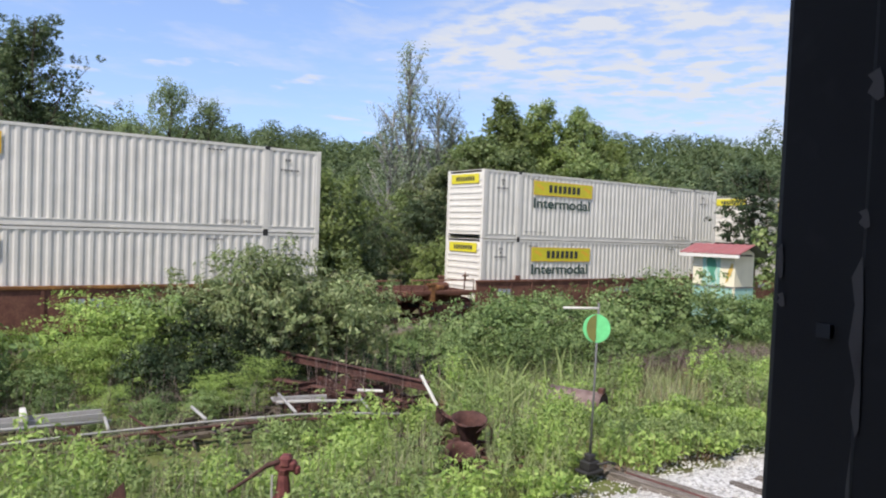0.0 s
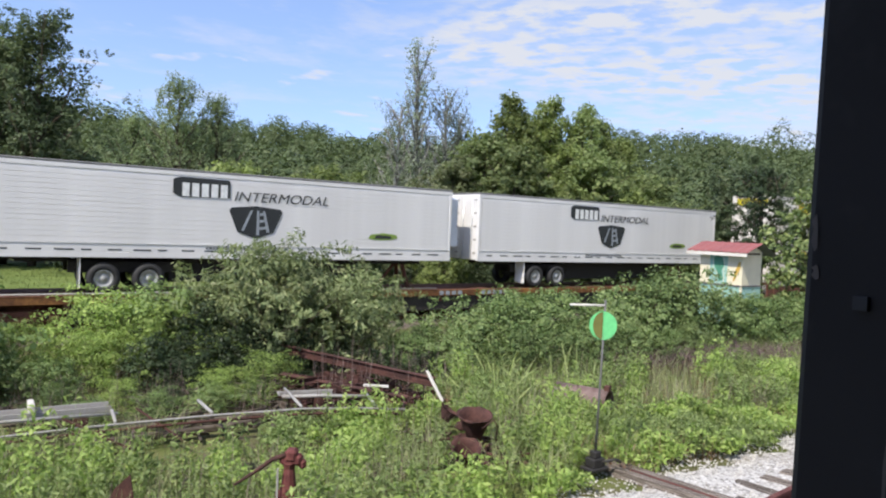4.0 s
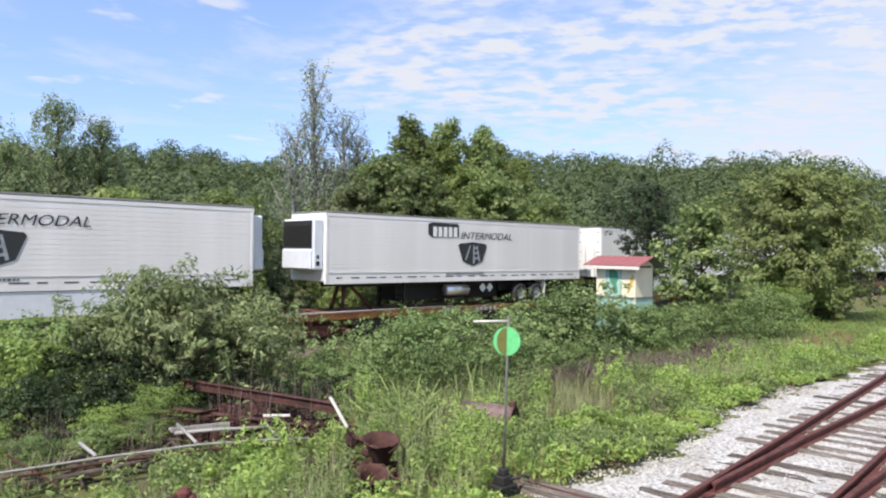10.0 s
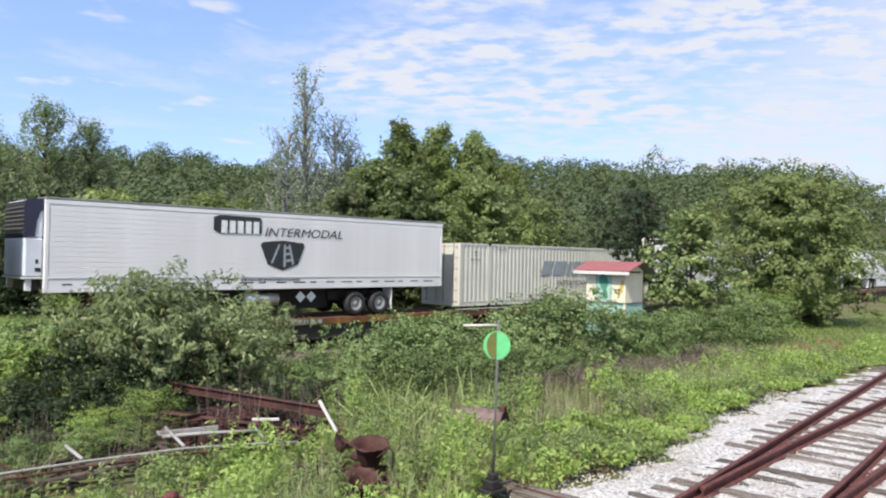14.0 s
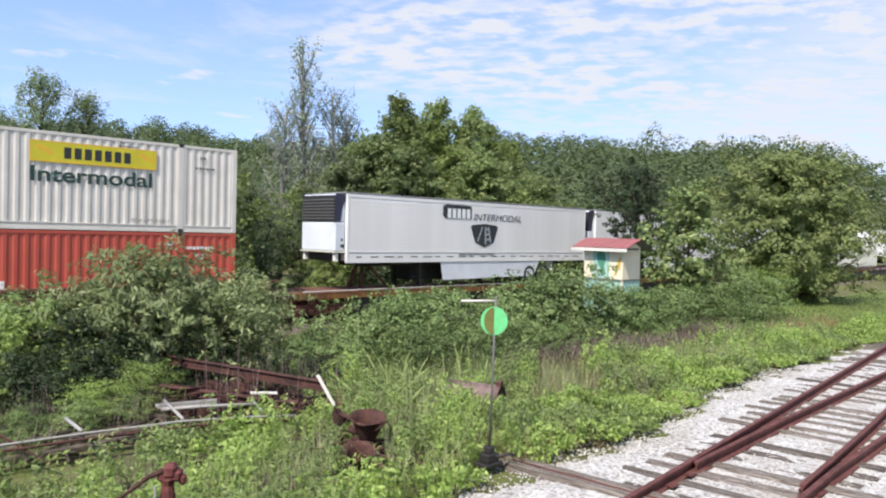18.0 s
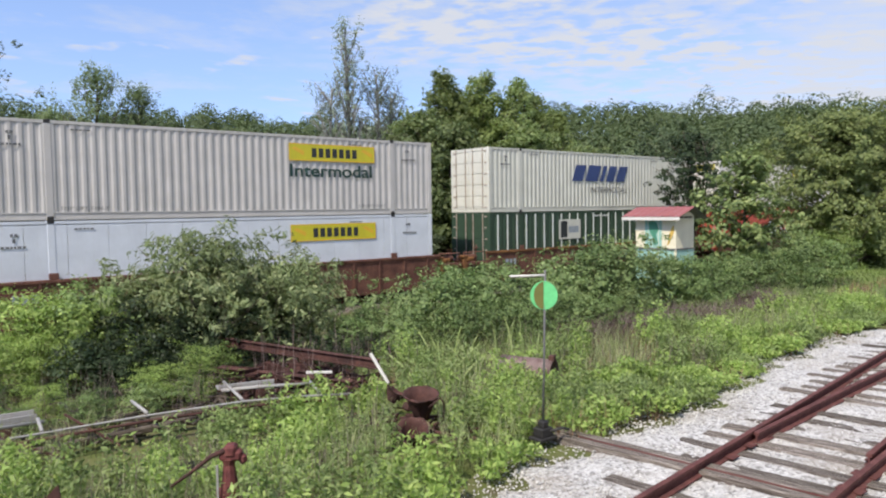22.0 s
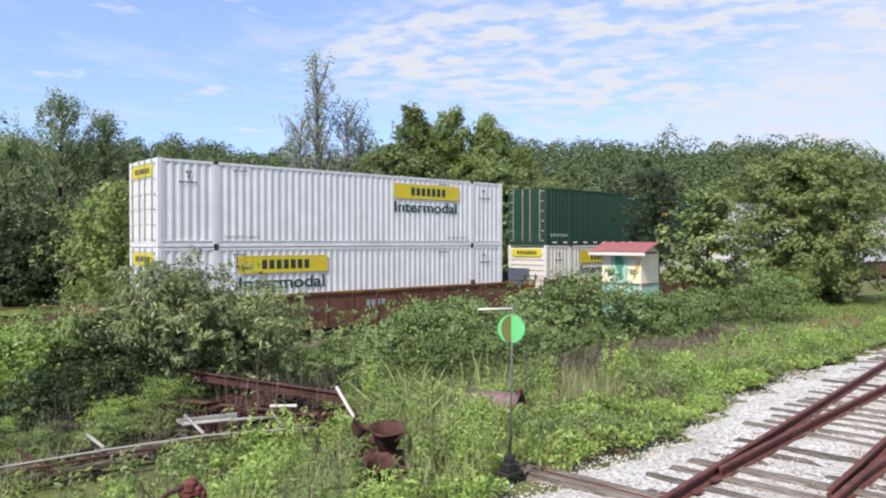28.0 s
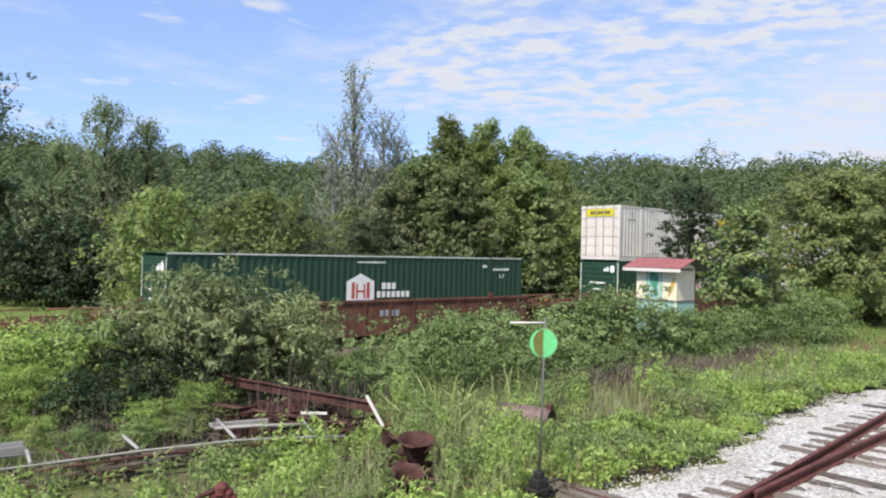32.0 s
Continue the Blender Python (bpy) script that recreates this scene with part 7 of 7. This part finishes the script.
def build_bushes():
    rng = random.Random(6)
    big = "large bush with narrow grey-green leaves before the train"
    for x, y, s, t in ((6.2, 15.4, 0.98, 0), (7.5, 14.9, 0.76, 120), (5.0, 15.9, 0.66, 200), (8.3, 16.2, 0.58, 50)):
        plant("big_bush", "large_bush", big, "bush", x, y, t, s)
    # shade_bush spots: darkened leaves stand in for shaded hollows between the bushes
    spots = [(2.6, 15.8, 0.80, "lime_bush"), (1.1, 15.2, 0.62, "lime_bush"), (1.9, 14.7, 0.52, "lime_bush"), (2.7, 14.6, 0.50, "lime_bush"), (3.3, 15.3, 0.74, "lime_bush"), (3.7, 16.2, 0.80, "mid_bush"), (-0.6, 14.5, 0.86, "vine_bush"), (-1.6, 14.1, 1.06, "vine_bush"), (-2.9, 13.6, 0.95, "vine_bush"), (-4.1, 13.8, 1.05, "vine_bush"), (-5.6, 14.0, 1.15, "green_bush"), (-7.4, 14.2, 1.2, "mid_bush"), (0.2, 15.4, 0.60, "green_bush"), (4.45, 14.6, 0.46, "lime_bush"), (0.7, 14.2, 0.42, "mid_bush"),
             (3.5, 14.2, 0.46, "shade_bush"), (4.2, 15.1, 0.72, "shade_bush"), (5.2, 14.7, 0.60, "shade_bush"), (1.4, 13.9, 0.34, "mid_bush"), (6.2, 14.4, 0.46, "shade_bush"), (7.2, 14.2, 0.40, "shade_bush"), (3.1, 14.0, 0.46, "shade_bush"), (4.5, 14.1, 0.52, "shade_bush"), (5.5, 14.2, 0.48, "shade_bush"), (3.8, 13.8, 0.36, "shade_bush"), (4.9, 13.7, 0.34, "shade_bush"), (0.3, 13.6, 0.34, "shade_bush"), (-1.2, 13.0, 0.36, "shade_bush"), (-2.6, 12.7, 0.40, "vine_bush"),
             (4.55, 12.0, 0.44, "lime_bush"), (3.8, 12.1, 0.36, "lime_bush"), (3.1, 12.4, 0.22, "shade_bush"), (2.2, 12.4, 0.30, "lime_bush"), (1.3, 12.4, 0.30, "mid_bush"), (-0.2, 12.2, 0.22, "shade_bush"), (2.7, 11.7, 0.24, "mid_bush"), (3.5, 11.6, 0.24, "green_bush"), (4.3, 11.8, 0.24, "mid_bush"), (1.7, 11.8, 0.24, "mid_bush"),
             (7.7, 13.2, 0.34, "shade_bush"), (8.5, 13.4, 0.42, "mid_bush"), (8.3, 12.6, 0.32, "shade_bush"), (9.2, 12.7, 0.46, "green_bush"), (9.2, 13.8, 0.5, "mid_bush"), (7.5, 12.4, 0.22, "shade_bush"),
             (10.0, 13.4, 0.72, "green_bush"), (10.9, 12.8, 0.80, "mid_bush"), (11.9, 13.2, 0.84, "green_bush"), (12.9, 13.4, 0.82, "mid_bush"), (13.8, 12.4, 0.66, "green_bush"), (10.4, 11.6, 0.52, "mid_bush"), (11.9, 11.6, 0.55, "mid_bush"), (13.1, 11.7, 0.5, "mid_bush"),
             (15.0, 13.0, 0.85, "green_bush"), (16.2, 12.9, 1.06, "mid_bush"), (17.5, 12.8, 1.05, "green_bush"), (18.6, 12.2, 0.80, "mid_bush"), (19.4, 11.9, 0.74, "mid_bush"), (20.7, 12.0, 0.72, "mid_bush"), (22.2, 12.4, 0.70, "green_bush"), (23.8, 12.5, 0.72, "mid_bush"), (25.2, 12.0, 0.68, "mid_bush"), (14.6, 11.6, 0.52, "mid_bush"), (16.2, 11.7, 0.5, "green_bush"), (27.4, 12.8, 0.95, "green_bush"), (29.6, 12.6, 0.85, "mid_bush"), (31.4, 13.0, 0.95, "lime_bush"), (22.6, 14.6, 1.0, "mid_bush")]
    for x, y, s, k in spots:
        plant(k, "leafy_bush", "leafy green bush among the weeds", "bush", x, y, rng.uniform(0, 360), s * rng.uniform(0.94, 1.06), group="bushes along the line")


def scatter(rng, n, x0, x1, y0, y1, keep):
    P = np.stack((rng.uniform(x0, x1, n), rng.uniform(y0, y1, n)), 1)
    return P[keep(P[:, 0], P[:, 1])]


def lumps(x, y, f=0.8, ph=0.0):
    return 0.5 + 0.25 * np.sin(x * f * 1.3 + 2 * np.sin(y * f + ph)) + 0.25 * np.cos(y * f * 1.7 + 1.5 * np.sin(x * f * 0.8 + ph))


def scrap_yard(x, y):
    """The bare patch under the beams and frames."""
    def near(ax, ay, bx, by, r):
        t = np.clip(((x - ax) * (bx - ax) + (y - ay) * (by - ay)) / ((bx - ax) ** 2 + (by - ay) ** 2), 0, 1)
        return np.hypot(x - ax - t * (bx - ax), y - ay - t * (by - ay)) < r
    return ((x > 4.6) & (x < 7.4) & (y > 10.5 - 0.3 * np.maximum(0, x - 5)) & (y < 13.2)) | (np.hypot(x - 7.15, y - 6.45) < 0.36) | near(6.6, 8.7, 5.45, 7.2, 0.33)


def dead_zone(x, y):
    """Where only withered brush stands, along the foot of the bushes."""
    return (x > 12.4) & (x < 22.4) & (y > 10.15 - 0.09 * (x - 14) + 0.4 * lumps(x, y, 1.5, 1)) & (y < 11.9) & (lumps(x, y, 0.9, 3.3) > 0.27)


def build_weeds():
    rng = np.random.default_rng(41)
    # leafy weeds, thinner where fine grass and dead brush stand
    def leafy(x, y):
        fine = (x > 9.4) & (x < 13.6) & (y > 7.9) & (y < 10.8) & (lumps(x, y, 1.1, 6) < 0.50)
        dead = dead_zone(x, y)
        mown = (x > 23) & (y > edge_y(x) + 1.0 + 1.2 * lumps(x, y, 0.5, 2))
        fine = fine | ((x < 5.3) & (y > 11.2)) | ((x > 6.6) & (x < 8.9) & (y > 11.6))
        return (y > edge_y(x) - 0.12) & ~scrap_yard(x, y) & ~fine & ~dead & ~mown & ((lumps(x, y) + 0.28 * (y < 9.2)) > 0.36) & (lumps(x, y, 2.3, 1.7) > 0.20)

    P = np.concatenate((scatter(rng, 17000, -7, 36, 3.9, 12.4, leafy), scatter(rng, 4200, 9.6, 24, 6.2, 10.0, lambda x, y: leafy(x, y) & (lumps(x, y, 1.0, 2.2) > 0.42))))
    hgt = (0.22 + 0.38 * lumps(P[:, 0], P[:, 1], 0.7, 1.0)) * rng.uniform(0.5, 1.5, len(P)) * np.where((P[:, 0] < 5.5) & (P[:, 1] > 9.9) & (P[:, 1] < 12.2), 0.5, 1.0) * (0.55 + 0.45 * smooth(0.0, 1.0, P[:, 1] - edge_y(P[:, 0])))
    hgt = hgt * (0.45 + 1.0 * lumps(P[:, 0], P[:, 1], 2.3, 1.7))
    k = 34
    u = rng.uniform(0.25, 1.0, (len(P), k))
    a = rng.uniform(0, 2 * math.pi, (len(P), k))
    r = rng.uniform(0.01, 0.13, (len(P), k))
    C = np.stack((P[:, :1] + np.cos(a) * r, P[:, 1:] + np.sin(a) * r, land(P[:, 0], P[:, 1])[:, None] + hgt[:, None] * u), 2).reshape(-1, 3)
    bright = np.repeat(lumps(P[:, 0], P[:, 1], 1.25, 4.4) + 0.13 * (P[:, 0] > 9.6) * (P[:, 1] < 10) + rng.normal(0, 0.12, len(P)) > 0.49, k)
    ob = new("leafy_weeds", quads_mesh("leafy_weeds", leaves(C[bright], 0.088, rng, 0.45, 0.40, None, 0.35, 0.55), M["leaf_weed"]))
    tagged(ob, "dense bright green leafy weeds over the ground", "weeds", kind="stuff")
    ob = new("nettles", quads_mesh("nettles", leaves(C[~bright], 0.080, rng, 0.4, 0.34, None, 0.35, 0.55), M["leaf_nettle"]))
    tagged(ob, "darker green nettles among the bright weeds", "weeds", kind="stuff")
    # fine grass with seed stalks
    P = scatter(rng, 42000, -7, 30, 4.2, 12.8, lambda x, y: (y > edge_y(x) + 0.15) & ~((x < 5.3) & (y > 11.0)) & ~((x > 25) & (y > 9)) & ~dead_zone(x, y) & ~((x > 6.6) & (x < 8.9) & (y > 11.4)) & ~scrap_yard(x, y) & (((lumps(x, y, 0.6, 3) > 0.45) & ((x < 11.5) | (y > 9.6))) | ((x > 9.4) & (x < 23) & (y > 7.9) & (lumps(x, y, 1.1, 6) < 0.56))))
    P3 = np.stack((P[:, 0], P[:, 1], land(P[:, 0], P[:, 1])), 1)
    ob = new("wild_grass", quads_mesh("wild_grass", blades(P3, 0.60, 0.008, rng, 0.55), M["leaf_grass"]))
    tagged(ob, "thin wild grass among the weeds", "grass", kind="stuff")
    P = scatter(rng, 15000, -6, 26, 5.0, 12.6, lambda x, y: (y > edge_y(x) + 0.5) & ~scrap_yard(x, y) & (lumps(x, y, 0.9, 5) > np.where((x > 11) & (y < 9.6), 0.72, 0.54)))
    P3 = np.stack((P[:, 0], P[:, 1], land(P[:, 0], P[:, 1])), 1)
    ob = new("dry_stalks", quads_mesh("dry_stalks", blades(P3, 0.78, 0.006, rng, 0.3), M["leaf_straw"]))
    tagged(ob, "dry brownish seed stalks in the grass", "stalks", kind="stuff")
    # tall broad-bladed grass round the scrap
    Q = []
    for x, y, n, s in ((7.9, 10.0, 22, 0.7), (8.8, 10.1, 34, 1.0), (9.9, 10.1, 30, 1.1), (8.9, 11.2, 24, 0.9), (10.6, 10.6, 26, 1.1), (9.8, 11.6, 24, 0.9)):
        Q.append(np.stack((rng.normal(x, s * 0.5, n), rng.normal(y, s * 0.5, n)), 1))
    P = np.concatenate(Q)
    P3 = np.stack((P[:, 0], P[:, 1], land(P[:, 0], P[:, 1])), 1)
    # bare brown stems that stand in the scrap
    R = np.concatenate((scatter(rng, 150, 5.6, 8.6, 10.6, 13.4, lambda x, y: x > 0), scatter(rng, 130, 9.0, 11.0, 12.6, 15.0, lambda x, y: x > 0)))
    R3 = np.stack((R[:, 0], R[:, 1], land(R[:, 0], R[:, 1])), 1)
    ob = new("bare_stems", quads_mesh("bare_stems", blades(R3, 0.95, 0.012, rng, 0.22), M["leaf_straw"]))
    tagged(ob, "bare brown stems standing among the scrap", "stems", kind="stuff")
    ob = new("tall_grass", quads_mesh("tall_grass", blades(P3, 0.95, 0.036, rng, 0.85), M["leaf_reed"]))
    tagged(ob, "tall arching broad-bladed grass", "grass", kind="stuff")
    # dead brush along the foot of the bushes, and dry tufts beside the large bush
    P = np.concatenate((scatter(rng, 26000, 12.2, 24.0, 9.0, 12.0, lambda x, y: dead_zone(x, y) & (lumps(x, y, 1.4, 2.5) > 0.30)), scatter(rng, 1500, 8.3, 10.4, 13.6, 15.6, lambda x, y: lumps(x, y, 1.6, 4) > 0.5)))
    P3 = np.stack((P[:, 0], P[:, 1], land(P[:, 0], P[:, 1])), 1)
    ob = new("withered_weeds", quads_mesh("withered_weeds", blades(P3, 0.62, 0.010, rng, 0.7), M["leaf_straw"]))
    tagged(ob, "withered grey-brown weeds", "weeds", kind="stuff")
    # reddish weeds by the ballast's edge
    P = scatter(rng, 8000, 6, 32, 6.2, 11.0, lambda x, y: (y > edge_y(x) + 0.1) & (lumps(x, y, 2.1, 7) > 0.5) & ((lumps(x, y, 0.75, 7) > 0.62) | (x > 26)))
    P3 = np.stack((P[:, 0], P[:, 1], land(P[:, 0], P[:, 1])), 1)
    E3 = scatter(rng, 5200, 7.6, 24, 5.5, 9.0, lambda x, y: (y > edge_y(x) - 0.05) & (y < edge_y(x) + 0.75) & (lumps(x, y, 1.3, 3) > 0.42))
    P3 = np.concatenate((P3, np.stack((E3[:, 0], E3[:, 1], land(E3[:, 0], E3[:, 1]) - 0.12), 1)))
    ob = new("reddish_weeds", quads_mesh("reddish_weeds", blades(P3, 0.42, 0.010, rng, 0.6), M["leaf_rusty"]))
    tagged(ob, "reddish brown drying weeds", "weeds", kind="stuff")
    # mown grass farther along and behind the train
    P = np.concatenate((scatter(rng, 18000, 22, 60, 6.4, 15, lambda x, y: (y > edge_y(x)) & (x > 22)), scatter(rng, 15000, -12, 17, 27.8, 49, lambda x, y: x < 0.33 * y)))
    P3 = np.stack((P[:, 0], P[:, 1], land(P[:, 0], P[:, 1])), 1)
    ob = new("mown_grass", quads_mesh("mown_grass", blades(P3, 0.10, 0.03, rng, 0.6), M["leaf_light"]))
    tagged(ob, "short mown grass", "grass", kind="stuff")


def build_stones():
    rng = np.random.default_rng(51)
    n = 13000
    x = rng.uniform(3.5, 20, n) ** 1.0
    y = edge_y(x) + 0.40 - rng.uniform(0, 1, n) ** 1.1 * 4.0
    s = rng.uniform(0.008, 0.024, n)
    base = np.array([(1, 0, 0), (0, 1, 0), (-1, 0, 0), (0, -1, 0), (0, 0, 0.8), (0, 0, -0.8)], float)
    a = rng.uniform(0, 6.28, n)
    V = base[None] * rng.uniform(0.6, 1.3, (n, 6, 1)) * s[:, None, None]
    c, sn = np.cos(a)[:, None], np.sin(a)[:, None]
    V = np.stack((V[..., 0] * c - V[..., 1] * sn, V[..., 0] * sn + V[..., 1] * c, V[..., 2]), 2) + np.stack((x, y, np.where(y > edge_y(x) - 0.12, -0.062, -0.028) + s * 0.3), 1)[:, None]
    F = np.array([(0, 1, 4), (1, 2, 4), (2, 3, 4), (3, 0, 4), (1, 0, 5), (2, 1, 5), (3, 2, 5), (0, 3, 5)])
    faces = (F[None] + (np.arange(n) * 6)[:, None, None]).reshape(-1, 3)
    me = bpy.data.meshes.new("ballast_stones")
    me.vertices.add(n * 6)
    me.vertices.foreach_set("co", V.astype(np.float32).reshape(-1))
    me.loops.add(len(faces) * 3)
    me.loops.foreach_set("vertex_index", faces.astype(np.int32).reshape(-1))
    me.polygons.add(len(faces))
    me.polygons.foreach_set("loop_start", np.arange(0, len(faces) * 3, 3, dtype=np.int32))
    me.polygons.foreach_set("loop_total", np.full(len(faces), 3, dtype=np.int32))
    me.materials.append(M["stone"])
    me.update(calc_edges=True)
    tagged(new("ballast_stones", me), "loose white limestone chips", "gravel", kind="stuff")


build_trees()
build_hill_wood()
build_bushes()
build_weeds()
build_stones()


def motions():
    for ob, x, y, z in MOVERS:
        walk(ob, [(t, pose(x + run(t), y, z)) for t in (0, 4, 8, 12, 16, 20, 24, 28, 32)])


motions()
